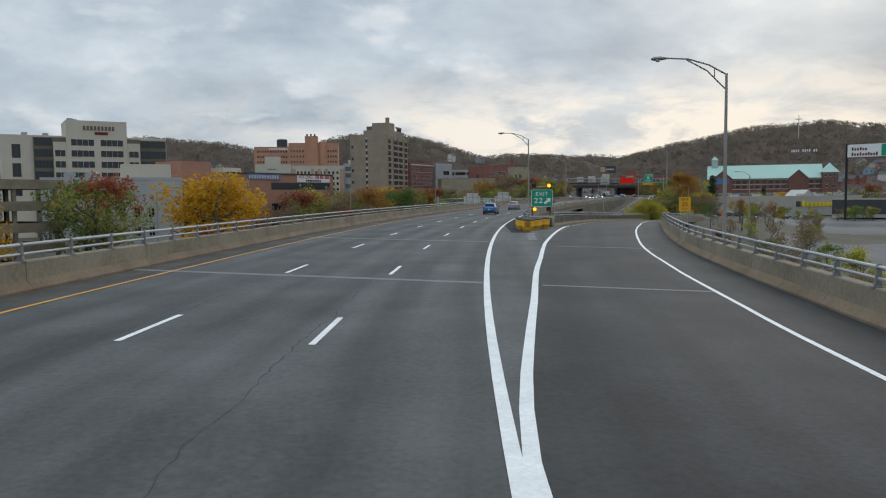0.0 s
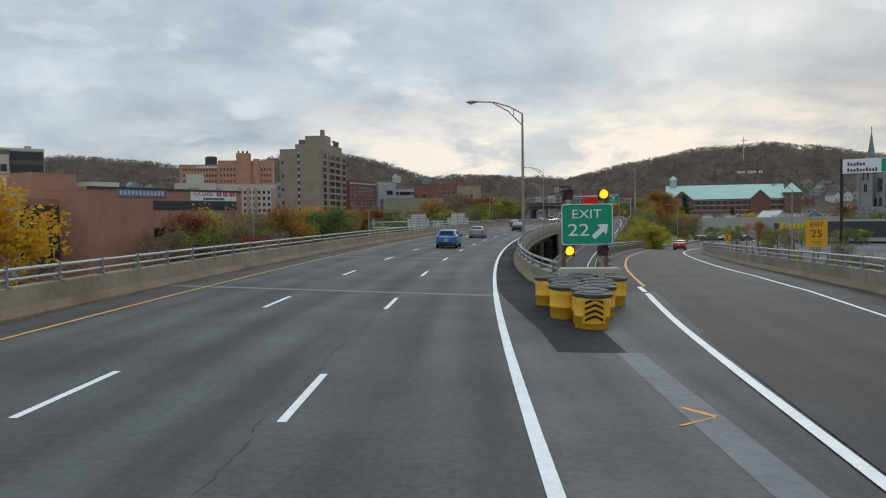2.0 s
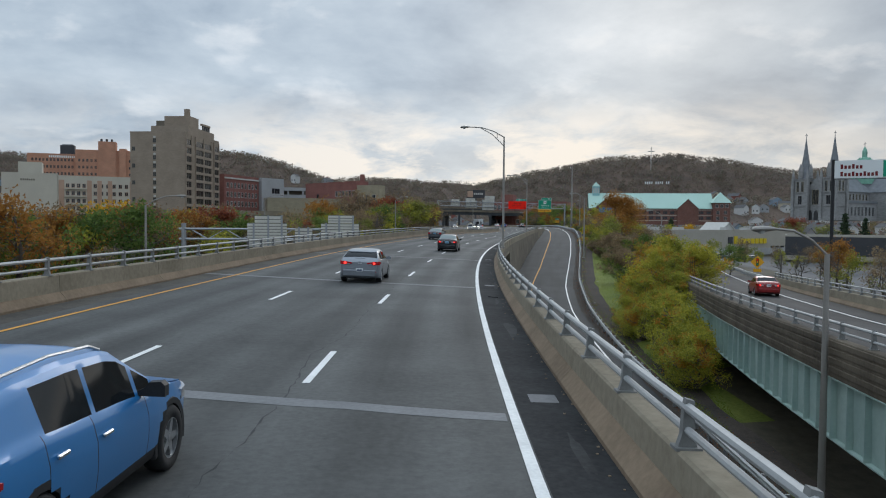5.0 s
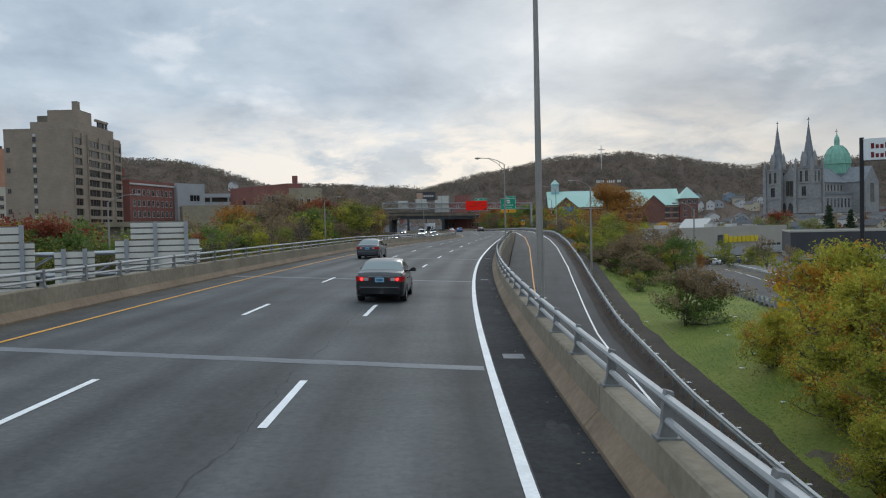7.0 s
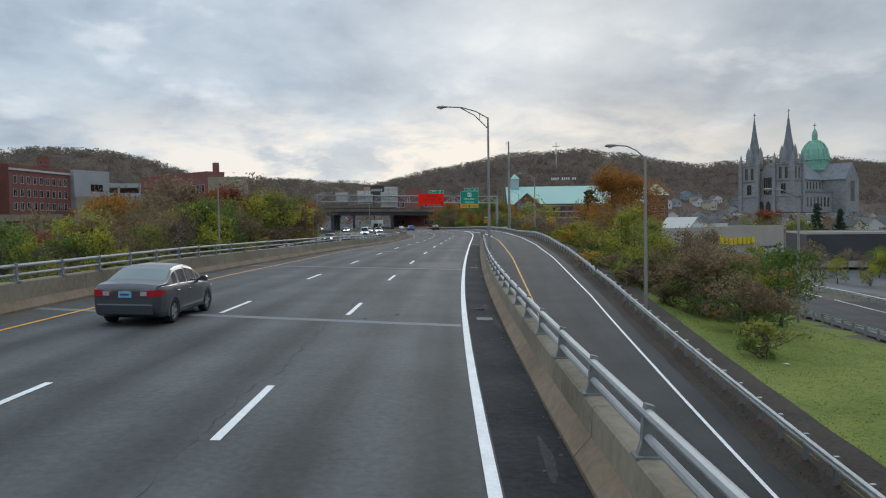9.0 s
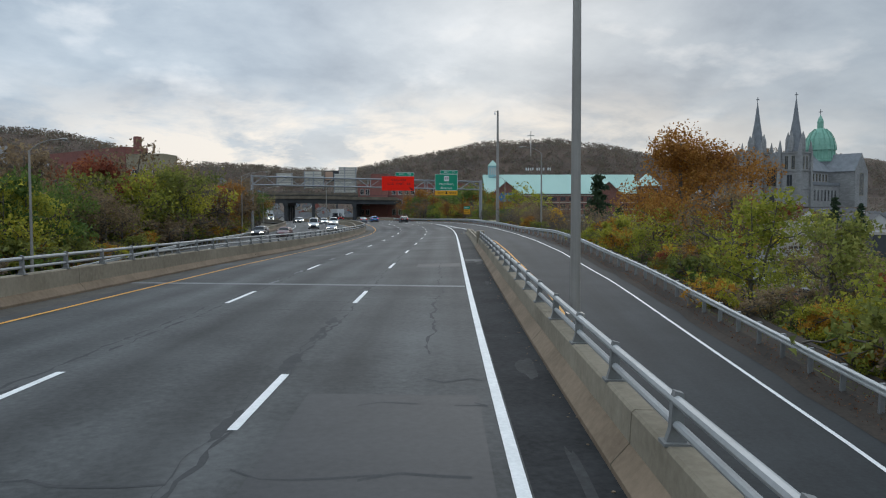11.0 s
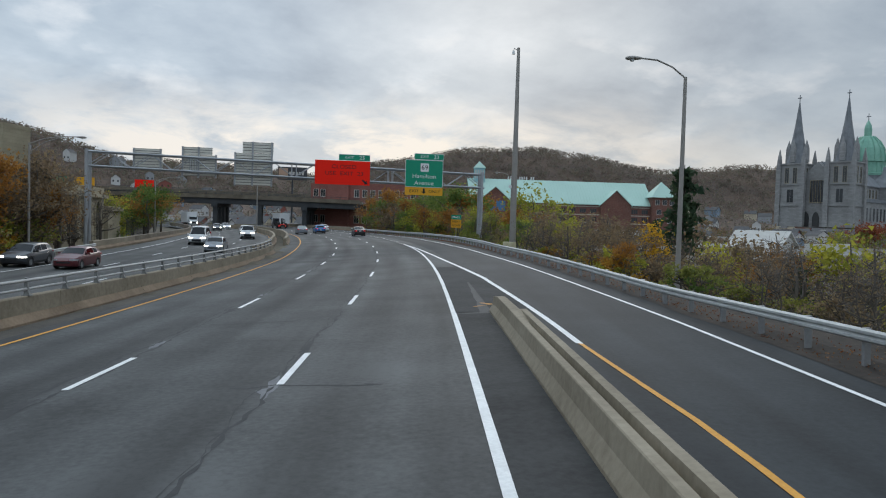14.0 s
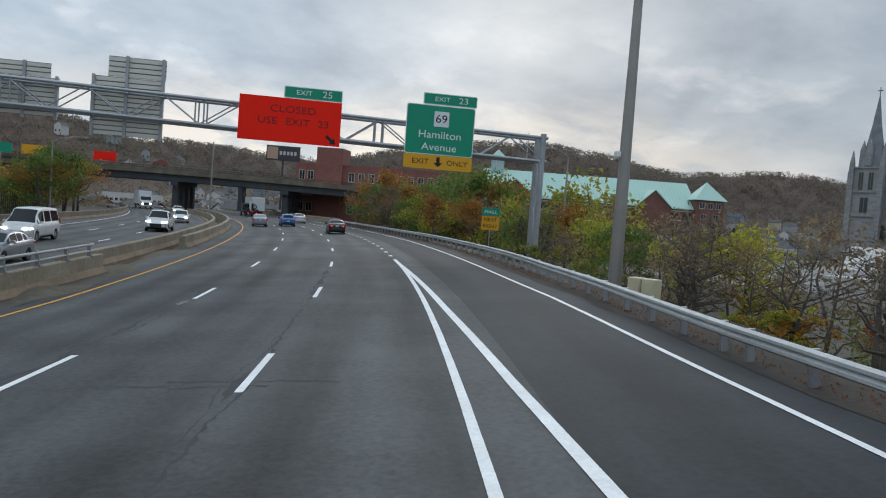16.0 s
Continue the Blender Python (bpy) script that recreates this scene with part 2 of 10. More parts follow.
ramp_right = knots((60, 10.9), (100, 11.3), (150, 11.8), (180, 11.4), (200, 11.5), (220, 12.1), (240, 12.35), (265, 12.03), (280, 11.38), (290, 10.6), (300, 9.75), (310, 8.92), (320, 8.25), (331, 7.65), (346, 7.2), (380, 7.0), (520, 7.0))
ramp_left = knots((60, 6.9), (100, 7.3), (150, 7.8), (180, 7.4), (200, 7.5), (220, 8.0), (240, 8.0), (265, 7.8), (280, 7.3), (286.5, 7.05), (290.5, 6.88), (297, 6.25), (300, 6.1))
opp_near = knots((60, -12.5), (300, -12.0), (340, -10.6), (520, -10.4))
opp_z = knots((60, -7.0), (150, -6.5), (250, -3.2), (310, -0.9), (345, -0.3), (520, -0.2))


def exit_pt(s, off, dz=0.0):
    """A place on the exit ramp, off metres right of its left line."""
    p = on_road(s, exit_left(s) + off)
    k = smooth(46, 78, s)
    own = deck_z(s, 5.0) - max(0.0, off + exit_left(s) - 6.0) * 0.012 + exit_z(s)
    p.z = deck_z(s, min(exit_left(s) + off, 16.0)) * (1 - k) + own * k + dz
    return p


def ramp_pt(s, n, dz=0.0):
    p = on_road(s, n)
    k = max(0.0, min(1.0, (s - 270) / 50))
    blend = smooth(286, 302, s)
    drop = ramp_drop(s) * (1 - blend + blend * smooth(4.4, 7.0, n))
    p.z = deck_z(s, 4.0) * (1 - k) + deck_z(s, min(n, 16.0)) * k + drop + dz
    return p


def opp_pt(s, off, dz=0.0):
    p = on_road(s, opp_near(s) - off)
    p.z = deck_z(s, -8.0) + opp_z(s) + dz
    return p


def steps(a, b, d):
    return [a + (b - a) * i / max(1, round((b - a) / d)) for i in range(max(1, round((b - a) / d)) + 1)]


# ---- mesh helpers ----
def mesh_of(name, bm, mats):
    bmesh.ops.recalc_face_normals(bm, faces=bm.faces)
    me = bpy.data.meshes.new(name)
    bm.to_mesh(me)
    bm.free()
    for m in mats if isinstance(mats, (list, tuple)) else [mats]:
        me.materials.append(m)
    return me


def thing(name, bm, mat, label="", category="", group="", kind="", at=None):
    ob = new(name, mesh_of(name, bm, mat))
    if at is not None:
        ob.matrix_basis = at
    return tagged(ob, label, category, group, kind)


def base(name, at, label="", category="", group="", kind=""):
    ob = new(name)
    ob.matrix_basis = at
    return tagged(ob, label, category, group, kind)


def part(name, bm, mat, parent, label="", at=None):
    ob = new(name, mesh_of(name, bm, mat))
    ob.parent = parent
    if at is not None:
        ob.matrix_basis = at
    return tagged(ob, label)


def part_of(name, me, parent, at=None, label=""):
    ob = new(name, me)
    ob.parent = parent
    if at is not None:
        ob.matrix_basis = at
    return tagged(ob, label)


def box(bm, x0, x1, y0, y1, z0, z1, mat=0):
    v = [bm.verts.new((x, y, z)) for x in (x0, x1) for y in (y0, y1) for z in (z0, z1)]
    for f in ((0, 1, 3, 2), (4, 6, 7, 5), (0, 4, 5, 1), (2, 3, 7, 6), (0, 2, 6, 4), (1, 5, 7, 3)):
        bm.faces.new([v[i] for i in f]).material_index = mat
    return v


def bevel(bm, width, segments=1):
    bmesh.ops.bevel(bm, geom=list(bm.edges), offset=width, segments=segments, affect="EDGES")


def sweep(bm, rings, closed=True, caps=True, mat=0):
    """Skins rings of points in order."""
    made = [[bm.verts.new(p) for p in r] for r in rings]
    k = len(made[0])
    for a, b in zip(made, made[1:]):
        for i in range(k if closed else k - 1):
            bm.faces.new((a[i], a[(i + 1) % k], b[(i + 1) % k], b[i])).material_index = mat
    if closed and caps:
        bm.faces.new(made[0][::-1]).material_index = mat
        bm.faces.new(made[-1]).material_index = mat


def tube(bm, pts, radii, sides=8, mat=0):
    pts = [Vector(p) for p in pts]
    if isinstance(radii, (int, float)):
        radii = [radii] * len(pts)
    rings = []
    for i, p in enumerate(pts):
        d = (pts[min(i + 1, len(pts) - 1)] - pts[max(i - 1, 0)]).normalized()
        side = d.cross(Vector((0, 0, 1)) if abs(d.z) < 0.95 else Vector((0, 1, 0))).normalized()
        up = side.cross(d)
        rings.append([p + (side * math.cos(2 * math.pi * j / sides) + up * math.sin(2 * math.pi * j / sides)) * radii[i] for j in range(sides)])
    sweep(bm, rings, mat=mat)


def disc(bm, c, r, sides=12, axis="z", depth=0.02, mat=0, r2=None):
    c = Vector(c)
    axes = {"z": ((1, 0, 0), (0, 1, 0), (0, 0, 1)), "y": ((1, 0, 0), (0, 0, 1), (0, 1, 0)), "x": ((0, 1, 0), (0, 0, 1), (1, 0, 0))}[axis]
    u, v, w = (Vector(a) for a in axes)
    rings = [[c + w * h + (u * math.cos(2 * math.pi * j / sides) + v * math.sin(2 * math.pi * j / sides)) * q for j in range(sides)] for h, q in ((0, r), (depth, r2 or r))]
    sweep(bm, rings, mat=mat)


def sheet(name, ss, left, right, pt, mat, dz=0.0, cols=1, thick=0.0, **tags):
    """A strip of surface between two offsets; pt gives the place of (s, offset, dz)."""
    bm = bmesh.new()
    if thick:
        sweep(bm, [[pt(s, left(s), dz), pt(s, right(s), dz), pt(s, right(s), dz - thick), pt(s, left(s), dz - thick)] for s in ss])
    else:
        sweep(bm, [[pt(s, left(s) + (right(s) - left(s)) * i / cols, dz) for i in range(cols + 1)] for s in ss], closed=False)
        bm.verts.index_update()
        lay = bm.loops.layers.uv.new("lane")
        for f in bm.faces:
            for lp in f.loops:
                j, i = divmod(lp.vert.index, cols + 1)
                lp[lay].uv = (ss[j], left(ss[j]) + (right(ss[j]) - left(ss[j])) * i / cols)
    return thing(name, bm, mat, **tags)


# ---- ground ----
def along(x, y):
    d = (RD_X - x) ** 2 + (RD_Y - y) ** 2
    i = int(np.argmin(d))
    t = RD_TH[i]
    dx, dy = x - RD_X[i], y - RD_Y[i]
    return RD_S[i] + dx * math.cos(t) + dy * math.sin(t), dx * math.sin(t) - dy * math.cos(t), math.sqrt(float(d[i]))


HILLS = [  # x, y, height, half widths, turn
    (640, 1290, 119, 420, 170, -14), (980, 1150, 104, 420, 180, -24), (300, 1500, 82, 360, 200, 0), (1400, 950, 100, 500, 260, -30),
    (-90, 1140, 100, 220, 150, 8), (-420, 1160, 97, 300, 170, 10), (150, 1300, 76, 250, 150, 0), (-900, 1150, 112, 420, 200, 10), (-1500, 900, 120, 600, 300, 30), (100, 1900, 70, 800, 200, 0), (560, 980, 40, 200, 120, -20),
]


def ground_z(x, y):
    s, n, far = along(x, y)
    city = -9.0 + 3.0 * smooth(150, 500, n) + 2.5 * smooth(300, 700, y)
    z = city
    if -60 < s < 500 and far < 140:
        road = deck_z(s)
        mid = -8.5 + (road - 0.5 + 8.5) * smooth(262, 300, s)
        if n < -10:
            opp = deck_z(s, -8) + opp_z(s) - 0.35
            near = opp if n > -28 else opp + (city - opp) * smooth(-28, -60, n)
            side = near if s > 60 else city
            z = side
        elif n < 5.6:
            z = mid
        else:
            r = deck_z(s, 4) + ramp_drop(s) - 0.35
            e = deck_z(s, 5) + exit_z(s) - 0.4
            el = exit_left(s) - 1.6
            if s < 300:
                e = e - 7.0 * (1 - smooth(120, 185, s))
                if n < ramp_right(s) + 1.9:
                    z = r
                elif n < el:
                    z = r + (e - r) * smooth(ramp_right(s) + 1.9, max(el, ramp_right(s) + 3.5), n)
                elif n < el + 12:
                    z = e
                else:
                    z = e + (city - e) * smooth(el + 12, el + 40, n)
                if s < 60:
                    z = min(z, -8.5)
            else:
                edge = ramp_right(s) + 3.2
                z = r if n < edge else r + (city + 1.0 - r) * smooth(edge, edge + 24, n)
        z += 0.12 * noise.noise((x * 0.2, y * 0.2, 0)) - (0.15 if -9 < n < 13 else 0)
    top = 0.0
    for hx, hy, hh, wa, wb, turn in HILLS:
        c, q = math.cos(radians(turn)), math.sin(radians(turn))
        u, v = ((x - hx) * c + (y - hy) * q) / wa, (-(x - hx) * q + (y - hy) * c) / wb
        top = max(top, hh * math.exp(-(u * u + v * v) * 0.9))
    return z + top * (1 + 0.06 * noise.noise((x * 0.012, y * 0.012, 3)))


def grid_lines(lo, hi, near_lo, near_hi, fine):
    out, p, d = [], near_hi, fine
    mid = list(np.arange(near_lo, near_hi, fine))
    while p < hi:
        out.append(p)
        d *= 1.055
        p += d
    out.append(hi)
    left, p, d = [], near_lo, fine
    while p > lo:
        d *= 1.055
        p -= d
        left.append(max(p, lo))
    return left[::-1] + mid + out


gx, gy = grid_lines(-4500, 4500, -60, 130, 2.5), grid_lines(-1500, 4500, 0, 420, 2.5)
gv = [(x, y, ground_z(x, y)) for y in gy for x in gx]
W_ = len(gx)
gf = [(j * W_ + i, j * W_ + i + 1, (j + 1) * W_ + i + 1, (j + 1) * W_ + i) for j in range(len(gy) - 1) for i in range(W_ - 1)]
gm = bpy.data.meshes.new("ground")
gm.from_pydata(gv, [], gf)
gm.materials.append(M_GROUND),  gm.materials.append(M_GRASS), gm.materials.append(M_LOT), gm.materials.append(M_DIRT), gm.materials.append(M_WOODFLOOR)
gidx = []
for a, b, c, d in gf:
    x, y, z = (gv[a][0] + gv[c][0]) / 2, (gv[a][1] + gv[c][1]) / 2, gv[a][2]
    s, n, far = along(x, y)
    k = 0
    if 130 < s < 300 and ramp_right(s) + 3.4 < n < exit_left(s) - 1.5 and far < 60:
        k = 1
    elif 300 < s < 440 and 8 < n < ramp_right(s) + 5.5:
        k = 3
    elif n > 45 and far < 420 and z < -3 and (noise.noise((x * 0.012, y * 0.012, 8)) > -0.1):
        k = 2
    if math.hypot(x, y) > 560:
        k = 4
    gidx.append(k)
gm.polygons.foreach_set("material_index", gidx)
gm.polygons.foreach_set("use_smooth", [True] * len(gf))
tagged(new("ground", gm), "uneven autumn ground with lawn, lots and wooded hills", "ground", kind="structure")

# ---- roads ----
main_right = knots((-20, 14.0), (18, 13.5), (40, 13.4), (66, 13.4))
DECK = steps(-20, 520, 4)
sheet("road_main", [s for s in DECK if s < 226] + [226.2], lambda s: -9.3, lambda s: 4.6, on_road, M_ASPHALT, cols=8, label="worn grey asphalt highway deck on a viaduct", category="road", kind="structure")
sheet("road_cracked", [226.2] + [s for s in DECK if 227 < s <= 300], lambda s: -9.3, lambda s: 4.6, on_road, M_ASPHALT_OLD, cols=8, label="dark cracked and patched asphalt highway deck", category="road", kind="structure")
sheet("road_ahead", [s for s in DECK if s >= 300], lambda s: -9.3, lambda s: 4.5, on_road, M_ASPHALT_OLD, dz=0.0, cols=10, label="worn grey asphalt highway bending left", category="road", kind="structure")
sheet("road_gore", steps(-20, 79, 3), lambda s: 4.6, lambda s: max(4.62, exit_left(s) + 0.15) if s > 18 else 4.62, on_road, M_ASPHALT, dz=-0.001, cols=2, label="worn asphalt between highway and exit", category="road", kind="structure")
sheet("road_exit", steps(-20, 300, 2), lambda s: -1.3 if s > 76 else 0.0, lambda s: exit_width(s) + 2.2, exit_pt, M_ASPHALT_EXIT, dz=0.004, cols=3, label="dark asphalt exit ramp curving away downhill", category="road", kind="structure")
sheet("road_entry_ramp", [s for s in steps(60, 520, 2)], lambda s: 5.2 if s < 290 else 4.5, lambda s: ramp_right(s) + 1.7 + 0.9 * smooth(332, 360, s), ramp_pt, M_ASPHALT_NEW, cols=12, label="dark asphalt entry ramp rising beside the viaduct", category="road", kind="structure")
sheet("road_opposite", steps(60, 520, 4), lambda s: 0.3, lambda s: 14.5, opp_pt, M_ASPHALT, dz=0.0, cols=4, label="grey asphalt opposite carriageway", category="road", kind="structure")


def gore_pt(s, n, dz=0.0):
    """On whichever surface carries the entry gore."""
    a, b = on_road(s, n, dz), ramp_pt(s, n, dz)
    return b if s < 312 or (s < 332 and b.z > a.z) else a


def bank(s):
    return smooth(150, 200, s) * (1 - smooth(286, 306, s))


def verge_pt(s, n, dz=0.0):
    q = ramp_pt(s, n, dz)
    r = ramp_right(s)
    q.z += 0.008 + 0.24 * bank(s) * smooth(r + 1.1, r + 1.8, n) - 0.16 * (1 - bank(s)) * smooth(r + 1.6, r + 3.2, n)
    return q


def lawn_pt(s, n, dz=0.0):
    """The lawn climbs from the verge to the lie of the land."""
    q = verge_pt(s, n, dz)
    r = ramp_right(s)
    k = smooth(r + 2.0, r + 6.0, n)
    q.z = q.z * (1 - k) + (ground_z(q.x, q.y) + 0.14 + dz) * k
    return q


sheet("lawn", steps(132, 256, 2), lambda s: ramp_right(s) + 2.0, lambda s: max(ramp_right(s) + 2.6, min(exit_left(s) - 2.0, ramp_right(s) + 14)), lawn_pt, M_GRASS, cols=14, label="sloping autumn lawn between the two ramps", category="lawn", kind="structure")
sheet("verge", steps(120, 440, 2), lambda s: ramp_right(s) + 0.85 + 0.25 * noise.noise((s * 0.33, 0, 0)), lambda s: ramp_right(s) + 3.6 + 0.3 * noise.noise((s * 0.21, 0, 0)), verge_pt, M_DIRT, cols=6, label="leaf-strewn earth verge along the guard rail", category="verge", kind="structure")


# ---- road markings ----
def line_strip(name, ss, centre, width, pt, mat, label):
    sheet(name, ss, lambda s: centre(s) - width / 2, lambda s: centre(s) + width / 2, pt, mat, dz=0.012, label=label, category="road marking", kind="structure")


line_strip("edge_line_gore", steps(-20, 78, 3), lambda s: 3.36, 0.19, on_road, M_WHITE_LINE, "broad solid white edge line of the gore")
line_strip("edge_line_main", steps(78, 355, 3), lambda s: 3.36, 0.15, on_road, M_WHITE_LINE, "solid white edge line on worn asphalt")
line_strip("median_line", steps(-20, 515, 3), lambda s: -7.7, 0.13, on_road, M_ORANGE_LINE, "solid orange edge line by the median")
def exit_line_pt(s, off, dz=0.0):
    """On the exit ramp, or on the gore's asphalt where that lies higher."""
    p = exit_pt(s, off, dz)
    if s < 79:
        p.z = max(p.z, on_road(s, exit_left(s) + off).z + dz)
    return p


line_strip("exit_line_left", steps(14, 82, 2), lambda s: 0.1 - 0.34 * smooth(26, 74, s), 0.20, exit_line_pt, M_WHITE_LINE, "solid white line of the exit gore")
line_strip("exit_line_left_far", steps(82.4, 296, 4), lambda s: 0.0, 0.14, exit_pt, M_ORANGE_LINE, "solid orange left line of the exit ramp")
line_strip("exit_line_right", steps(-20, 296, 2), lambda s: exit_width(s), 0.14, exit_pt, M_WHITE_LINE, "solid white right line of the exit ramp")
line_strip("entry_line_left", steps(60, 297, 2), ramp_left, 0.13, ramp_pt, M_ORANGE_LINE, "solid orange left line of the entry ramp")
line_strip("entry_line_right", steps(60, 332, 2), ramp_right, 0.13, ramp_pt, M_WHITE_LINE, "solid white right line of the entry ramp")
line_strip("entry_line_right_ahead", steps(332, 516, 4), ramp_right, 0.13, on_road, M_WHITE_LINE, "solid white right edge line")
gore_line = knots((297, 6.22), (302, 5.95), (308, 5.6), (312.5, 5.35), (318, 4.97), (323, 4.62), (329, 4.25), (338, 3.84), (355, 3.36))
line_strip("entry_gore_line", steps(297, 357, 2), gore_line, 0.2, gore_pt, M_WHITE_LINE, "solid white line of the entry gore")

bm = bmesh.new()
box(bm, 0, 3.05, -0.065, 0.065, 0, 0.004)
DASH = mesh_of("dash", bm, M_WHITE_LINE)
bm = bmesh.new()
box(bm, 0, 0.9, -0.1, 0.1, 0, 0.004)
SHORT_DASH = mesh_of("short_dash", bm, M_WHITE_LINE)


def on_deck(s, n, pt=None, dz=0.0):
    """A pose lying in the deck, x along the road."""
    pt = pt or on_road
    p, q, r = pt(s, n, dz), pt(s + 1.5, n, dz), pt(s, n - 1.0, dz)
    x = (q - p).normalized()
    z = x.cross((r - p)).normalized()
    z = -z if z.z < 0 else z
    return Matrix.Translation(p) @ Matrix((x, z.cross(x), z)).transposed().to_4x4()


for n, first in ((0.0, 0), (-3.66, 0)):
    for k in range(-1, 39):
        s = DASH_START + 12.19 * k
        tagged(part_of("lane_dash", DASH, None, on_deck(s, n, dz=0.006)), "white painted lane dash", "road marking", "lane dashes", "structure")
for k in range(24):
    tagged(part_of("short_lane_dash", SHORT_DASH, None, on_deck(357 + 3.6 * k, 3.36, dz=0.006)), "short white exit lane dash", "road marking", "exit lane dashes", "structure")
for off in (5.0, 8.7):
    for k in range(26):
        tagged(part_of("lane_dash", DASH, None, on_deck(200 + 12.19 * k, off, opp_pt, 0.006)), "white painted lane dash", "road marking", "lane dashes", "structure")
line_strip("opposite_line_right", steps(62, 516, 4), lambda s: 12.4, 0.13, opp_pt, M_WHITE_LINE, "solid white edge line")
line_strip("opposite_line_left", steps(62, 516, 4), lambda s: 1.2, 0.13, opp_pt, M_ORANGE_LINE, "solid orange edge line")

# sealed expansion joints across the deck
def joint_strip(s0, a, b, pt, width=0.44):
    """A seal lying slightly askew across the deck, its edges uneven."""
    bm = bmesh.new()
    rings = []
    for n in steps(a, b, 0.8):
        c = s0 + 0.17 * (3.2 - n)
        e = 0.05 * noise.noise((s0, n * 0.9, 0))
        rings.append([pt(c - width / 2 + e, n, 0.005), pt(c + width / 2 + 0.6 * e, n, 0.005)])
    sweep(bm, rings, closed=False)
    thing("expansion_joint", bm, M_JOINT, "pale sealed expansion joint across the deck", "expansion joint", "deck joints", "structure")


for i in range(11):
    joint_strip(34.2 + 21.35 * i - (0.7 if i == 1 else 0.0), -9.2, 3.24, on_road)
for s0, a, b in ((34.1, 5.1, 10.3), (52.6, 6.9, 12.0)):
    joint_strip(s0, a, b, lambda s, n, dz: exit_pt(s, n - exit_left(s), dz + 0.004), 0.26)



# ---- parapets ----
def parapet(name, ss, off, side, pt, mats, height=0.82, gap=7.2, label="", skirt=0.9):
    """A concrete parapet cast in lengths, face towards the road at off; side -1 stands left of the road."""
    root = base(name, Matrix.Identity(4), label, "parapet", kind="structure")
    a = ss[0]
    while a < ss[-1] - 0.5:
        b = min(a + gap, ss[-1])
        bm = bmesh.new()
        prof = ((0.0, -0.05), (0.0, 0.07), (side * 0.2, 0.30), (side * 0.22, height - 0.03), (side * 0.25, height), (side * 0.55, height), (side * 0.57, height - 0.03), (side * 0.57, -skirt), (0.1 * side, -skirt))
        sweep(bm, [[pt(s, off(s) + u, v) for u, v in prof] for s in steps(a + 0.012, b - 0.012, 2.4)])
        bm.faces.ensure_lookup_table()
        for i, f in enumerate(bm.faces):
            if i % len(prof) in (0, 1) and i < len(bm.faces) - 2:
                f.material_index = 1
        part("parapet_length", bm, [mats, M_CURB], root)
        a = b
    return root


parapet("parapet_left", [-20, 350], lambda s: -9.2, -1, on_road, M_CONCRETE, label="weathered concrete parapet along the viaduct")
median_flare = knots((76.6, 5.75), (78, 5.50), (80.3, 5.12), (84, 4.76), (90, 4.49), (97, 4.36))
parapet("parapet_right", [78.75, 271.8], median_flare, 1, on_road, M_CONCRETE, height=0.66, label="weathered concrete parapet between highway and ramp")
parapet("parapet_exit_right", [-20, 190], lambda s: exit_width(s) + 2.1, 1, exit_pt, M_CONCRETE, label="weathered concrete parapet along the exit ramp", skirt=0.37)
M_SOOT = varied("sooty_board_marked_concrete", (0.055, 0.043, 0.030), (0.150, 0.122, 0.088), 0.6, 6.0, 0.92, bump=0.006, patch=0.7, grain=0.4)
parapet("parapet_exit_left", [77, 190], lambda s: -1.2, -1, exit_pt, M_SOOT, label="weathered concrete parapet along the exit ramp", skirt=0.37)

for v in (-0.22, 0.06, 0.34, 0.58):
    bm = bmesh.new()
    sweep(bm, [[exit_pt(s, u, v + q) for u, q in ((-1.765, 0), (-1.80, 0.02), (-1.80, 0.17), (-1.765, 0.19))] for s in steps(77.5, 189.5, 2)])
    thing("fascia_board", bm, M_SOOT, "sooty board-marked band on the ramp's fascia", "fascia", kind="structure")

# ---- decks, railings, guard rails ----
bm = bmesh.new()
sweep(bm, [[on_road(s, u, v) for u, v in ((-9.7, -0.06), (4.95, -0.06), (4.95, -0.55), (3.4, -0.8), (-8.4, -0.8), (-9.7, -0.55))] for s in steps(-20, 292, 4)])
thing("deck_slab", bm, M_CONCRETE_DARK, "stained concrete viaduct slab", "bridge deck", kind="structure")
for n in (3.2, -0.5, -4.2, -7.9):
    bm = bmesh.new()
    sweep(bm, [[on_road(s, n + u, v) for u, v in ((-0.2, -0.8), (0.2, -0.8), (0.2, -2.1), (-0.2, -2.1))] for s in steps(-20, 262, 6)])
    thing("deck_girder", bm, M_STEEL_DARK, "dark steel girder under the viaduct", "girder", kind="structure")


def column(name, p, top, r, mat, label):
    bm = bmesh.new()
    disc(bm, (0, 0, 0), r, 14, depth=top - p.z)
    thing(name, bm, mat, label, "pier", kind="structure", at=Matrix.Translation(p))


for s in np.arange(34, 262, 21.4):
    for n in (3.0, -2.5, -8.0):
        p = on_road(s, n)
        top = p.z - 2.1
        p.z = ground_z(p.x, p.y) - 0.3
        if top - p.z > 1.0:
            column("viaduct_pier", p, top, 0.5, M_CONCRETE_DARK, "round stained concrete pier under the viaduct")

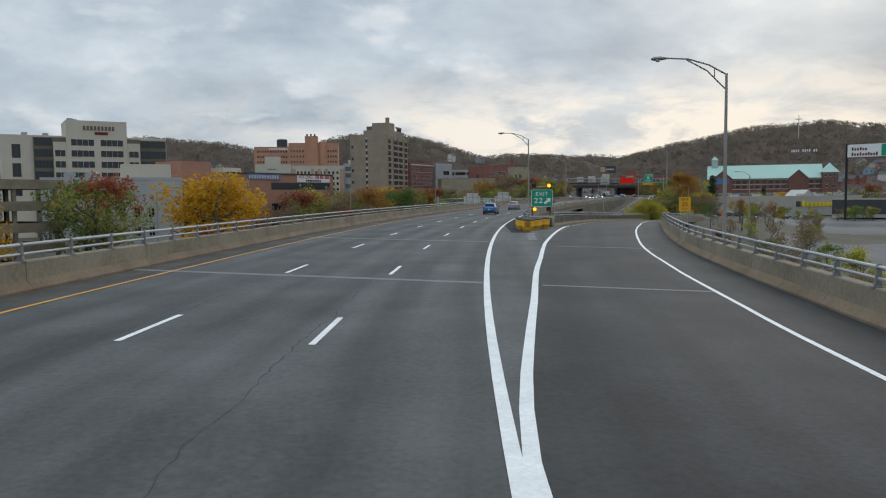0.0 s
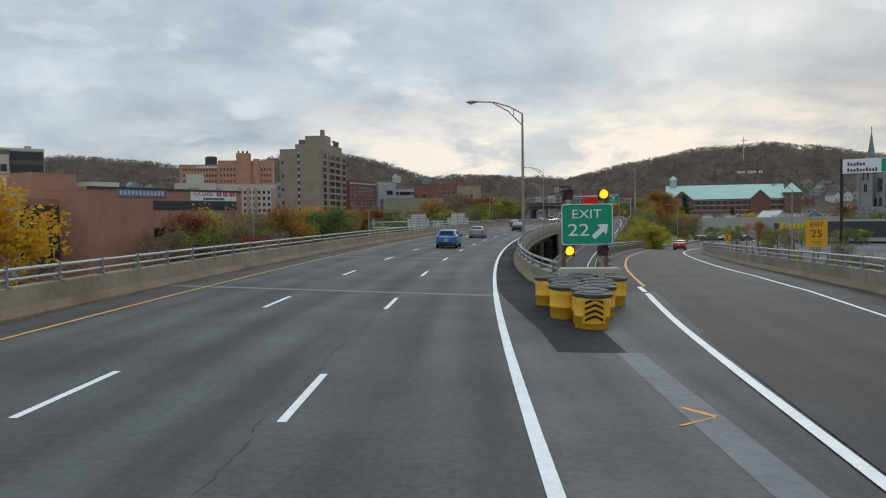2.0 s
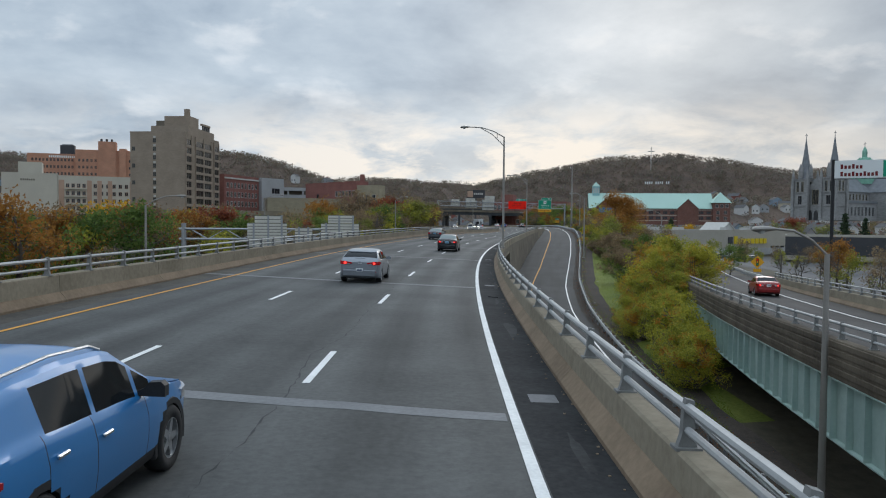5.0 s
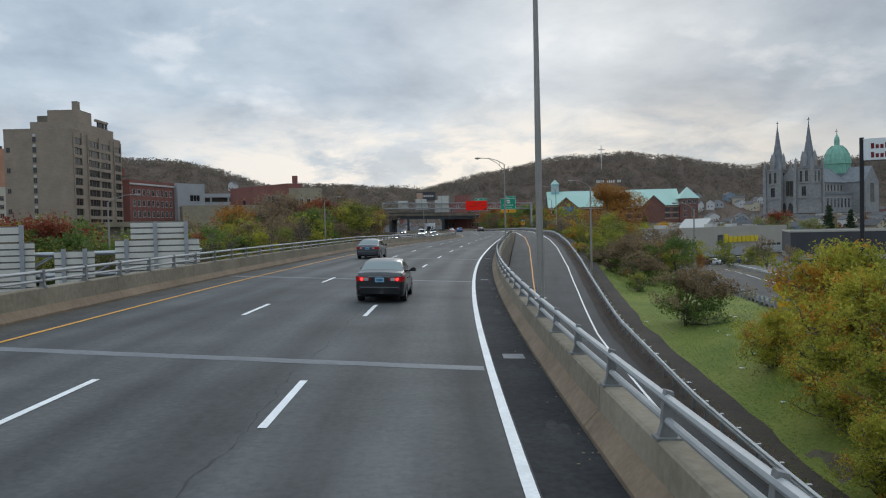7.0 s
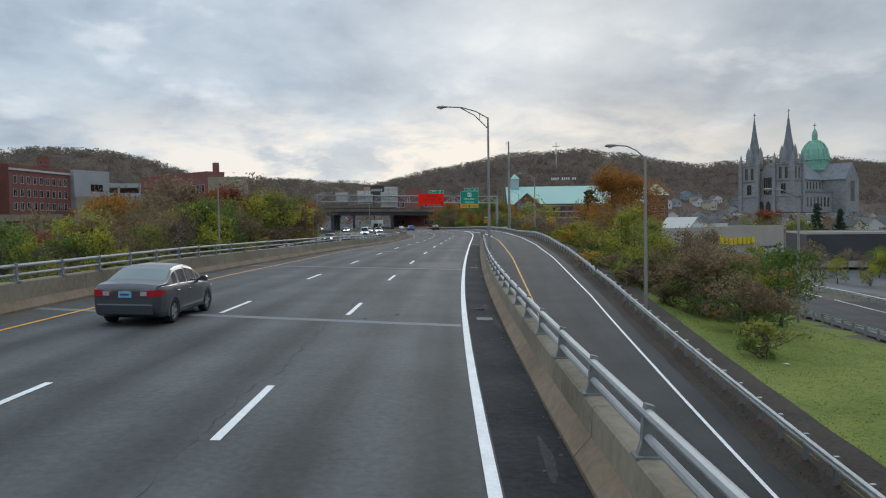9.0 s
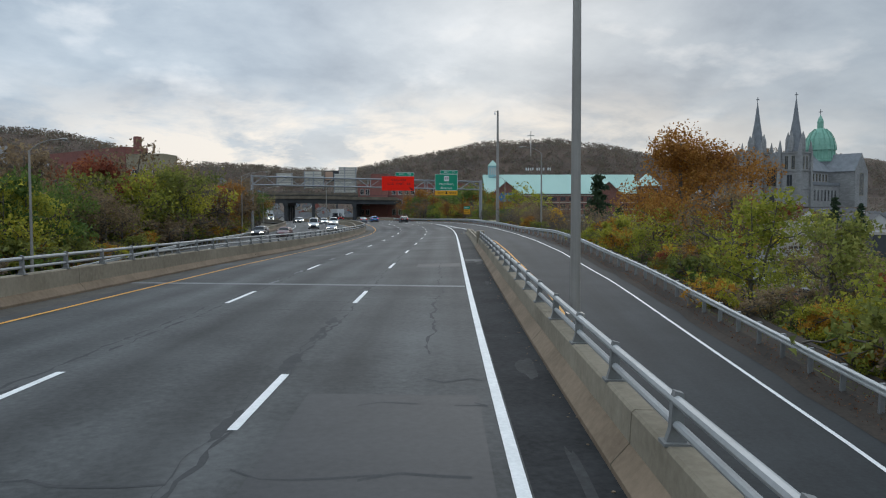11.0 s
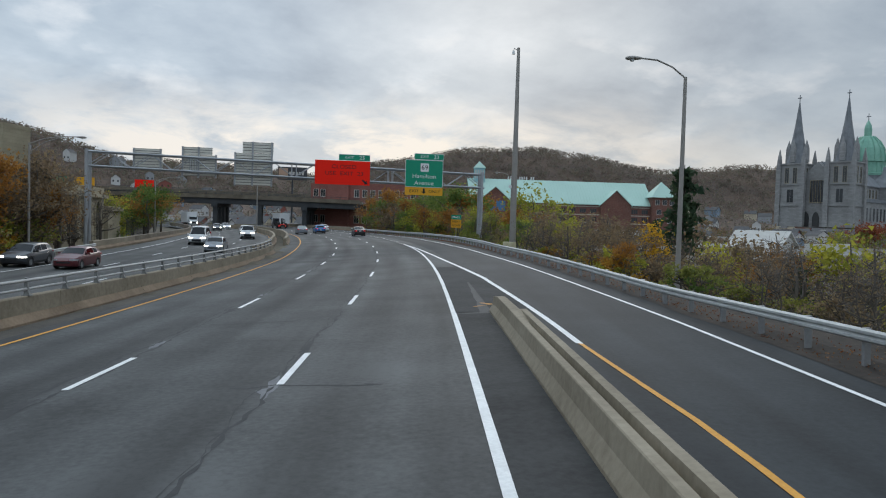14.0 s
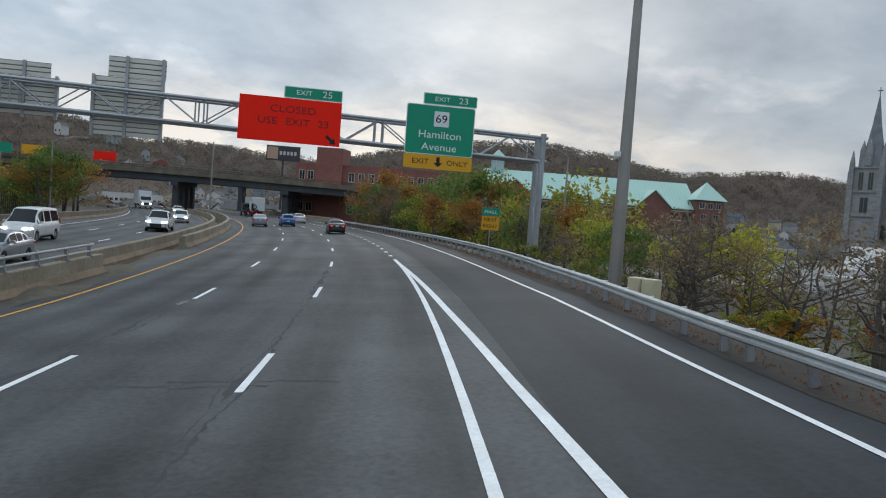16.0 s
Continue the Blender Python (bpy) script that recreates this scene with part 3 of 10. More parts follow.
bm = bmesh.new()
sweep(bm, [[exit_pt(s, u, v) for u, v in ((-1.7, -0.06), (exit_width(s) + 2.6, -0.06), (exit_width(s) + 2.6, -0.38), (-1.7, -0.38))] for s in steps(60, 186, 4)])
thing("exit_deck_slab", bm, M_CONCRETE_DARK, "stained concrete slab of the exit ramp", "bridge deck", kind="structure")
for off in (-1.6, 2.5, 6.8):
    root = base("exit_girder", Matrix.Identity(4), "pale green painted steel plate girder under the ramp", "girder", kind="structure")
    bm = bmesh.new()
    prof = ((-0.19, -0.38), (0.19, -0.38), (0.19, -0.42), (0.015, -0.43), (0.015, -2.25), (0.19, -2.26), (0.19, -2.3), (-0.19, -2.3), (-0.19, -2.26), (-0.015, -2.25), (-0.015, -0.43), (-0.19, -0.42))
    sweep(bm, [[exit_pt(s, off + u, v) for u, v in prof] for s in steps(64, 184, 3)])
    part("web_and_flanges", bm, M_GIRDER, root)
    if off < 0:
        bm = bmesh.new()
        box(bm, -0.03, 0.03, -0.19, 0.19, -2.26, -0.42)
        stiff = mesh_of("stiffener", bm, M_GIRDER)
        for s in np.arange(70, 184, 1.35):
            part_of("stiffener", stiff, root, on_deck(s, off, exit_pt))
for s in (98, 128, 158, 184):
    for off in (-0.6, 6.4):
        p = exit_pt(s, off)
        top = p.z - 2.3
        p.z = ground_z(p.x, p.y) - 0.3
        if top - p.z > 0.5:
            column("ramp_pier", p, top, 0.6, M_CONCRETE_DARK, "round concrete pier under the exit ramp")
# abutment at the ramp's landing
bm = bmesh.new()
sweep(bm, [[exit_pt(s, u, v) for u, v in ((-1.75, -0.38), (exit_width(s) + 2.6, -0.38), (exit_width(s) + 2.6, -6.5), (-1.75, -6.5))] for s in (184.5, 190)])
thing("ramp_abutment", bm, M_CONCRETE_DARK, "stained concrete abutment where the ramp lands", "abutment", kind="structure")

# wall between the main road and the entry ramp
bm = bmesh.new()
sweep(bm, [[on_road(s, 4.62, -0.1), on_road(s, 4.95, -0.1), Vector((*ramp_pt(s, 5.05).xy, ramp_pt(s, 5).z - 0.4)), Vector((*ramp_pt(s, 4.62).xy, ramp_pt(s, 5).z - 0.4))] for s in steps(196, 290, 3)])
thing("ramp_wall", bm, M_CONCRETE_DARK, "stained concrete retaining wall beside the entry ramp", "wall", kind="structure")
parapet("barrier_entry_left", [70, 196], lambda s: ramp_left(s) - 1.2, -1, ramp_pt, M_CONCRETE_DARK, height=0.85, label="stained concrete barrier along the entry ramp")

# plain low barrier after the railing ends, cut down to a nose, with a second leaf on the ramp's side
def twin_barrier(name, s0, s1, label):
    """Two thin concrete leaves with a filled slot between them."""
    bm = bmesh.new()
    rings = []
    for s in steps(s0, s1, 2.0):
        h = 0.66 - 0.12 * smooth(s0, s0 + 7, s)
        foot = ramp_pt(s, 5.2).z - on_road(s, 5.2).z - 0.1
        slot = h - 0.17 * (1 - smooth(s1 - 3, s1, s))
        rings.append([on_road(s, 4.42 + u, v) for u, v in ((0, -0.05), (0, 0.06), (0.10, 0.26), (0.13, h - 0.015), (0.145, h), (0.27, h), (0.285, slot), (0.40, slot), (0.415, h), (0.555, h), (0.57, h - 0.015), (0.62, foot), (0.3, foot - 0.1))])
    sweep(bm, rings)
    thing(name, bm, M_CONCRETE, label, "barrier", kind="structure")


twin_barrier("barrier_nose", 271.8, 297.5, "weathered twin concrete barrier beside the entry ramp")
bm = bmesh.new()
sweep(bm, [[on_road(s, 4.42 + u * q, v * q2) for u, v in ((0, -0.05), (0, 0.08), (0.12, 0.26), (0.15, 0.53), (0.40, 0.53), (0.45, -0.05))] for s, q, q2 in ((297.5, 1, 1.0), (300.6, 0.95, 0.98), (301.3, 0.8, 0.86))])
thing("barrier_tip", bm, M_CONCRETE, "chipped concrete nose ending the barrier", "barrier", kind="structure")
bm = bmesh.new()
for s in (271.3,):
    sweep(bm, [[on_road(q, n, z) for n, z in ((4.46, 0.55), (4.96, 0.55), (4.96, 1.12), (4.46, 1.12))] for q in (s - 0.5, s + 0.5)])
bevel(bm, 0.03)
thing("railing_end_block", bm, M_CONCRETE, "concrete block where the railing ends", "end block", kind="structure")

# drain grate in the gore
root = base("drain_grate", on_deck(297.8, 5.4, ramp_pt, 0.006), "rusty steel drain grate in the asphalt", "drain grate")
# flat dark plate: the shade of the hollow below the bars is only colour
bm = bmesh.new()
box(bm, -0.75, 0.75, -0.3, 0.3, 0.0, 0.006)
part("pit", bm, M_STEEL_DARK, root)
bm = bmesh.new()
box(bm, -0.018, 0.018, -0.28, 0.28, 0.006, 0.02)
bar = mesh_of("bar", bm, M_CURB)
for i in range(14):
    part_of("bar", bar, root, Matrix.Translation((-0.65 + 0.1 * i, 0, 0)))

# kerb strip at the foot of the parapets, dusty
M_DUST = varied("road_dust_and_grit", (0.045, 0.042, 0.038), (0.10, 0.09, 0.075), 0.5, 7.0, 0.9, patch=0.7, grain=0.6)
M_SHOULDER = varied("dark_shoulder_asphalt", (0.020, 0.0207, 0.0218), (0.050, 0.0515, 0.053), 0.5, 9.0, 0.9, bump=0.004, patch=0.6, grain=0.5, spec=0.1)
M_SHOULDER_WORN = varied("worn_shoulder_asphalt", (0.027, 0.0276, 0.0274), (0.058, 0.059, 0.0585), 0.4, 8.0, 0.85, bump=0.004, patch=0.7, grain=0.5, spec=0.15)
sheet("gutter_left", steps(-20, 350, 4), lambda s: -9.2, lambda s: -8.3, on_road, M_DUST, dz=0.003, label="gritty gutter along the parapet", category="gutter", kind="structure")
sheet("gutter_right", steps(66, 258, 3), lambda s: 3.46 + 0.9 * smooth(80, 66, s), lambda s: median_flare(s) + 0.04, on_road, M_SHOULDER, dz=0.003, label="dark gritty shoulder along the parapet", category="gutter", kind="structure")
sheet("gutter_right_ahead", steps(258, 301, 3), lambda s: 3.42, lambda s: 4.45, on_road, M_SHOULDER_WORN, dz=0.003, label="dark worn shoulder along the barrier", category="gutter", kind="structure")
sheet("gore_wedge", steps(301.2, 321.2, 2), lambda s: 3.42, lambda s: max(3.5, gore_line(s) - 0.08), gore_pt, M_SHOULDER_WORN, dz=0.005, cols=4, label="dark worn asphalt wedge of the entry gore", category="road", kind="structure")


M_RAIL_POST = varied("weathered_post_casting", (0.17, 0.172, 0.165), (0.28, 0.28, 0.27), 1.0, 12.0, 0.75, 0.2, patch=0.5)


def railing(name, s0, s1, off, pt, spacing=2.45, low=1.02, high=1.28, foot=0.82, label="dull aluminium two-bar bridge railing on cast posts"):
    root = base(name, Matrix.Identity(4), label, "railing", kind="structure")
    for h, r in ((low, 0.042), (high, 0.05)):
        bm = bmesh.new()
        tube(bm, [pt(s, off(s), h) for s in steps(s0, s1, 3.0)], r, 8)
        part("rail", bm, M_RAIL, root)
    bm = bmesh.new()
    prof = ((-0.10, 0.0), (0.10, 0.0), (0.06, 0.14), (0.05, high - foot), (0.03, high - foot + 0.09), (-0.05, high - foot + 0.07), (-0.055, high - foot - 0.03), (-0.06, 0.14))
    sweep(bm, [[(x, u, v) for u, v in prof] for x in (-0.045, 0.045)])
    box(bm, -0.10, 0.10, -0.13, 0.13, -0.01, 0.02)
    post = mesh_of("post", bm, M_RAIL_POST)
    for s in steps(s0 + 0.4, s1 - 0.4, spacing):
        part_of("post", post, root, on_deck(s, off(s), pt, foot))
    return root


railing("railing_left", -19, 349, lambda s: -9.52, on_road)
railing("railing_right", 79.0, 270.9, lambda s: median_flare(s) + 0.34, on_road, low=0.84, high=1.06, foot=0.66)
railing("railing_exit_right", -19, 189, lambda s: exit_width(s) + 2.42, exit_pt)
railing("railing_exit_left", 80, 189, lambda s: -1.52, exit_pt)


M_BEAM = varied("weathered_galvanised_beam", (0.36, 0.37, 0.36), (0.56, 0.57, 0.555), 0.9, 12.0, 0.6, 0.25, patch=0.5, grain=0.4)


def guard_rail(name, ss, off, pt, face, label):
    """W-beam on steel posts; face: +1 looks to growing offset."""
    root = base(name, Matrix.Identity(4), label, "guard rail", kind="structure")
    prof = tuple((u * 0.85, 0.345 + (v - 0.38) * 0.86) for u, v in ((0.0, 0.38), (0.07, 0.43), (0.07, 0.49), (0.0, 0.54), (0.07, 0.59), (0.07, 0.65), (0.0, 0.70), (-0.02, 0.70), (0.045, 0.62), (-0.02, 0.54), (0.045, 0.46), (-0.02, 0.38)))
    a = ss[0]
    while a < ss[-1] - 1:
        b = min(a + 7.6, ss[-1])
        bm = bmesh.new()
        sweep(bm, [[pt(s, off(s) + face * u, v) for u, v in prof] for s in steps(a, b, 2.0)])
        part("beam", bm, M_BEAM, root)
        a = b
    bm = bmesh.new()
    box(bm, -0.05, 0.05, -0.09, 0.05, -0.5, 0.62)
    post = mesh_of("post", bm, M_GALV)
    for s in steps(ss[0] + 0.5, ss[-1] - 0.5, 1.9):
        part_of("post", post, root, on_deck(s, off(s) - face * 0.1, pt))


guard_rail("guard_rail_entry", [120, 331], lambda s: ramp_right(s) + 1.05 + 0.55 * bank(s), lambda s, n, dz=0.0: ramp_pt(s, n, dz + 0.40 * bank(s)), -1, "galvanised W-beam guard rail along the entry ramp")
guard_rail("guard_rail_ahead", [331, 440], lambda s: ramp_right(s) + 1.05 + 0.9 * smooth(330, 360, s), on_road, -1, "galvanised W-beam guard rail along the bend")
guard_rail("guard_rail_opposite", [220, 352], lambda s: 15.2, opp_pt, -1, "galvanised W-beam guard rail of the opposite carriageway")
guard_rail("guard_rail_exit_left", [191, 290], lambda s: -1.4, exit_pt, 1, "galvanised W-beam guard rail along the exit road")
guard_rail("guard_rail_exit_right", [191, 290], lambda s: exit_width(s) + 2.4, exit_pt, -1, "galvanised W-beam guard rail along the exit road")
parapet("barrier_opposite", [352, 368], lambda s: 15.2, 1, opp_pt, M_CONCRETE, label="pale concrete barrier beside the opposite carriageway")
parapet("barrier_opposite_far", [368, 500], lambda s: 15.2 - 0.03 * (s - 368), 1, opp_pt, M_CONCRETE_DARK, label="stained concrete barrier of the opposite carriageway")
parapet("median_barrier_far", [366, 480], lambda s: -9.0, -1, on_road, M_CONCRETE, height=0.8, label="weathered concrete median barrier round the bend")
parapet("median_barrier_back", [350, 480], lambda s: 0.2, 1, opp_pt, M_CONCRETE, height=0.8, gap=7.2, label="weathered concrete median barrier of the opposite carriageway")
parapet("barrier_right_far", [440, 515], lambda s: 9.2, 1, on_road, M_CONCRETE, label="concrete parapet along the bend")

# patches and cracks in the asphalt
M_TAR = varied("tar_sealed_crack", (0.03, 0.031, 0.032), (0.06, 0.061, 0.062), 2.0, 20.0, 0.9, patch=0.4)
M_PATCH = varied("dark_asphalt_patch", (0.028, 0.029, 0.031), (0.050, 0.052, 0.054), 0.6, 9.0, 0.7, patch=0.5, grain=0.5)
M_PALE = varied("pale_worn_patch", (0.10, 0.105, 0.115), (0.17, 0.175, 0.185), 0.6, 7.0, 0.75, patch=0.6, grain=0.6)
rng = random.Random(5)


def crack(s0, s1, n, wander, width, pt=on_road):
    bm = bmesh.new()
    rings, drift = [], 0.0
    for s in steps(s0, s1, 0.24):
        drift += rng.uniform(-wander, wander)
        drift *= 0.86
        w = width * rng.uniform(0.08, 1.0) ** 1.5
        rings.append([pt(s, n + drift - w, 0.0036), pt(s, n + drift + w, 0.0036)])
    sweep(bm, rings, closed=False)
    return bm


for s0, s1, n in ((-15, 60, -0.25), (60, 160, -0.2), (160, 345, -0.22), (225, 345, -3.95), (0, 90, -3.9), (228, 262, 0.02), (262, 352, -0.1), (236, 340, -3.7), (236, 258, 2.35)):
    thing("sealed_crack", crack(s0, s1, n, 0.07, 0.055 if s0 > 200 else 0.02), M_TAR, "dark tar-sealed crack in the asphalt", "crack", group="cracks", kind="structure")
for s0, n0 in [(rng.uniform(229, 350), c) for c in (-0.12, -3.8) for _ in range(22)]:
    bm = bmesh.new()
    a, w = rng.uniform(0.5, 2.2), rng.uniform(0.06, 0.16)
    rings = []
    for i in range(9):
        q = w * math.sin(math.pi * (i + 0.3) / 8.6) * rng.uniform(0.5, 1.2)
        m = n0 + rng.uniform(-0.05, 0.05)
        rings.append([on_road(s0 + a * i / 8, m - q, 0.0032), on_road(s0 + a * i / 8, m + q, 0.0032)])
    sweep(bm, rings, closed=False)
    thing("worn_seam", bm, M_PALE if rng.random() < 0.3 else M_TAR, "ravelled patch along the lane seam", "road patch", "seam patches", "structure")
for i in range(26):
    s0 = rng.uniform(228, 345)
    n0 = rng.uniform(-6, 2.6)
    bm = bmesh.new()
    rings = []
    for k in range(9):
        n = n0 + k * rng.uniform(0.25, 0.4)
        q = s0 + rng.uniform(-0.15, 0.15)
        w = rng.uniform(0.015, 0.05)
        rings.append([on_road(q - w, min(n, 3.2), 0.0036), on_road(q + w, min(n, 3.2), 0.0036)])
    sweep(bm, rings, closed=False)
    thing("cross_crack", bm, M_TAR, "dark tar-sealed crack across the lane", "crack", group="cracks", kind="structure")
for s0, s1, a, b, pt in ((227, 233, 0.6, 3.1, on_road), (256, 258, 1.2, 3.2, on_road)):
    sheet("asphalt_patch", steps(s0, s1, 3), lambda s: a, lambda s: b, pt, M_PATCH, dz=0.0025, label="darker patch of newer asphalt", category="road patch", group="road patches", kind="structure")
for i in range(7):
    s = 99.0 + 21.4 * i
    sheet("worn_mark", [s + 0.2, s + 0.75], lambda q: 3.7, lambda q: 4.15, on_road, M_PALE, dz=0.0034, label="pale scuffed mark in the shoulder", category="road mark", kind="structure")
sheet("worn_gore_mark", steps(57.5, 66, 1.5), lambda q: 5.55, lambda q: 6.1, on_road, M_PALE, dz=0.0034, label="pale ground-off marking in the gore", category="road mark", kind="structure")
for s, n in ((60.6, 5.4), (302.6, 4.1)):
    bm = bmesh.new()
    sweep(bm, [[(0, 0.02, 0), (0.02, 0.09, 0)], [(0.45, -0.55, 0), (0.52, -0.6, 0)]], closed=False)
    sweep(bm, [[(0.45, -0.55, 0.001), (0.55, -0.62, 0.001)], [(0.95, -0.2, 0.001), (1.0, -0.28, 0.001)]], closed=False)
    thing("survey_mark", bm, M_ORANGE_LINE, "orange sprayed survey mark on asphalt", "road mark", kind="structure", at=on_deck(s, n, dz=0.007))


# ---- writing ----
def lettering(text, size, depth=0.006):
    cu = bpy.data.curves.new("letters", "FONT")
    cu.body, cu.size, cu.extrude, cu.align_x, cu.align_y, cu.resolution_u = text, size, depth, "CENTER", "CENTER", 3
    ob = bpy.data.objects.new("letters", cu)
    scene.collection.objects.link(ob)
    me = bpy.data.meshes.new_from_object(ob.evaluated_get(bpy.context.evaluated_depsgraph_get()))
    bpy.data.objects.remove(ob)
    bpy.data.curves.remove(cu)
    return me


def write_on(parent, text, size, x, z, y, mat, stretch=1.0):
    """Letters standing up in front (-y) of a panel that lies in its parent's xz plane."""
    me = lettering(text, size)
    me.materials.clear()
    me.materials.append(mat)
    ob = new("lettering", me)
    ob.parent = parent
    ob.matrix_basis = Matrix.Translation((x, y, z)) @ pose(0, 0, 0, 90) @ Matrix.Diagonal((stretch, 1, 1, 1))
    return ob


def panel(bm, x0, x1, z0, z1, y0, y1, r=0.08, mat=0):
    """A plate with rounded corners in the xz plane."""
    pts = []
    for cx, cz, a in ((x1 - r, z1 - r, 0), (x0 + r, z1 - r, 90), (x0 + r, z0 + r, 180), (x1 - r, z0 + r, 270)):
        for k in range(4):
            t = radians(a + 30 * k)
            pts.append((cx + r * math.cos(t), cz + r * math.sin(t)))
    sweep(bm, [[(x, y0, z) for x, z in pts], [(x, y1, z) for x, z in pts]], mat=mat)


def arrow(bm, cx, cz, length, width, turn, y0, y1):
    pts = [(0.5, 0), (0.08, 0.38), (0.08, 0.14), (-0.5, 0.14), (-0.5, -0.14), (0.08, -0.14), (0.08, -0.38)]
    c, s = math.cos(radians(turn)), math.sin(radians(turn))
    ring = [(cx + length * (x * c) - width * (z * s), cz + length * (x * s) + width * (z * c)) for x, z in pts]
    sweep(bm, [[(x, y0, z) for x, z in ring], [(x, y1, z) for x, z in ring]])


M_SIGN_GREEN = varied("green_sign_sheeting", (0.005, 0.26, 0.145), (0.009, 0.33, 0.185), 0.6, 3.0, 0.45, patch=0.3, grain=0.1)
M_SIGN_RED = varied("fluorescent_orange_red_sheeting", (0.96, 0.018, 0.008), (1.0, 0.03, 0.014), 0.6, 3.0, 0.6, patch=0.2, grain=0.1, spec=0.1)
M_SIGN_YELLOW = varied("yellow_sign_sheeting", (0.72, 0.33, 0.01), (0.80, 0.40, 0.015), 0.6, 3.0, 0.5, patch=0.3, grain=0.1)
M_SIGN_WHITE = material("white_sign_sheeting", (0.78, 0.80, 0.79), 0.5)
M_BLACK = material("black_sign_ink", (0.012, 0.012, 0.012), 0.6)
M_INK_RED = material("dark_red_ink", (0.16, 0.01, 0.01), 0.6)
M_RUST = varied("rusty_steel", (0.10, 0.055, 0.03), (0.22, 0.14, 0.09), 1.5, 12.0, 0.85, patch=0.6, grain=0.5)
M_LENS_DARK = material("dark_amber_lens", (0.10, 0.02, 0.01), 0.3)
M_LENS_LIT = material("lit_amber_lens", (1.0, 0.45, 0.02), 0.4)
M_LENS_LIT.node_tree.nodes["Principled BSDF"].inputs["Emission Color"].default_value = (1.0, 0.36, 0.01, 1)
M_LENS_LIT.node_tree.nodes["Principled BSDF"].inputs["Emission Strength"].default_value = 2.2


def facing(p, deg):
    """A pose at p whose -y looks back along the compass turn deg (0: looks to -y)."""
    return Matrix.Translation(p) @ pose(0, 0, 0, 0, 0, deg)


def road_turn(s):
    return math.degrees(heading(s)) - 90


# ---- gore: concrete block, crash cushion, exit sign ----
g0 = on_road(78.3, 6.7)
gore = facing(g0, road_turn(78))
bm = bmesh.new()
box(bm, -1.0, 1.22, -0.45, 0.45, -0.1, 0.92)
bevel(bm, 0.05, 2)
thing("gore_block", bm, varied("pale_cast_concrete", (0.33, 0.30, 0.235), (0.48, 0.45, 0.37), 0.6, 7.0, 0.9, bump=0.005, patch=0.6, grain=0.4), "pale concrete block closing the gore", "concrete block", at=gore)

M_BARREL = varied("faded_yellow_plastic", (0.66, 0.33, 0.016), (0.82, 0.44, 0.03), 1.2, 8.0, 0.5, patch=0.5, grain=0.3, by_object=0.4)
M_LID = varied("dark_grey_plastic_lid", (0.028, 0.031, 0.034), (0.07, 0.073, 0.077), 1.5, 10.0, 0.65, patch=0.5)


def barrel():
    root = new("crash_barrel")
    bm = bmesh.new()
    prof = ((0.40, 0.0), (0.42, 0.03), (0.43, 0.3), (0.45, 0.31), (0.45, 0.36), (0.44, 0.37), (0.45, 0.62), (0.46, 0.84))
    sweep(bm, [[(r * math.cos(2 * math.pi * j / 24), r * math.sin(2 * math.pi * j / 24), z) for j in range(24)] for r, z in prof])
    for f in bm.faces:
        f.smooth = abs(f.normal.z) < 0.7
    part("drum", bm, M_BARREL, root)
    bm = bmesh.new()
    prof = ((0.475, 0.80), (0.49, 0.82), (0.49, 0.88), (0.44, 0.90), (0.30, 0.895), (0.28, 0.92))
    sweep(bm, [[(r * (1 + 0.03 * math.cos(8 * math.pi * j / 24)) * math.cos(2 * math.pi * j / 24), r * (1 + 0.03 * math.cos(8 * math.pi * j / 24)) * math.sin(2 * math.pi * j / 24), z) for j in range(24)] for r, z in prof])
    part("lid", bm, M_LID, root, "dark grey plastic lid")
    return tagged(root, "faded yellow sand-filled crash barrel with dark lid", "crash barrel", "crash barrels in the gore")


first_barrel = barrel()
spots = [(69.45, 5.6), (70.45, 5.68), (71.3, 5.17), (71.5, 6.1), (72.3, 5.3), (72.5, 6.25), (73.3, 5.35), (73.5, 6.35), (74.3, 5.0), (74.5, 5.98), (74.5, 6.98), (75.5, 6.2)]
first_barrel.matrix_basis = on_deck(*spots[0])
for s, n in spots[1:]:
    copy_thing(first_barrel, on_deck(s, n) @ pose(0, 0, 0, 0, 0, rng.uniform(0, 90)))
root = base("chevron_panel", on_deck(*spots[0]) @ pose(0, 0, 0, 0, 0, -90), "yellow panel with black chevrons on the front barrel", "chevron panel")
bm = bmesh.new()
arc = [radians(a) for a in range(-128, -51, 8)]
sweep(bm, [[(r * math.cos(a), r * math.sin(a), z) for a in arc] for r, z in ((0.468, 0.16), (0.474, 0.76))], closed=False)
part("plate", bm, M_SIGN_YELLOW, root)
for k in range(4):
    bm = bmesh.new()
    z0 = 0.20 + 0.14 * k
    rr = []
    for a in arc[1:-1]:
        lift = 0.13 * (1 - abs(math.degrees(a) + 90) / 34)
        rr.append([(0.479 * math.cos(a), 0.479 * math.sin(a), min(z0 + lift, 0.75)), (0.479 * math.cos(a), 0.479 * math.sin(a), min(z0 + lift + 0.065, 0.755))])
    sweep(bm, rr, closed=False)
    part("chevron", bm, M_BLACK, root)

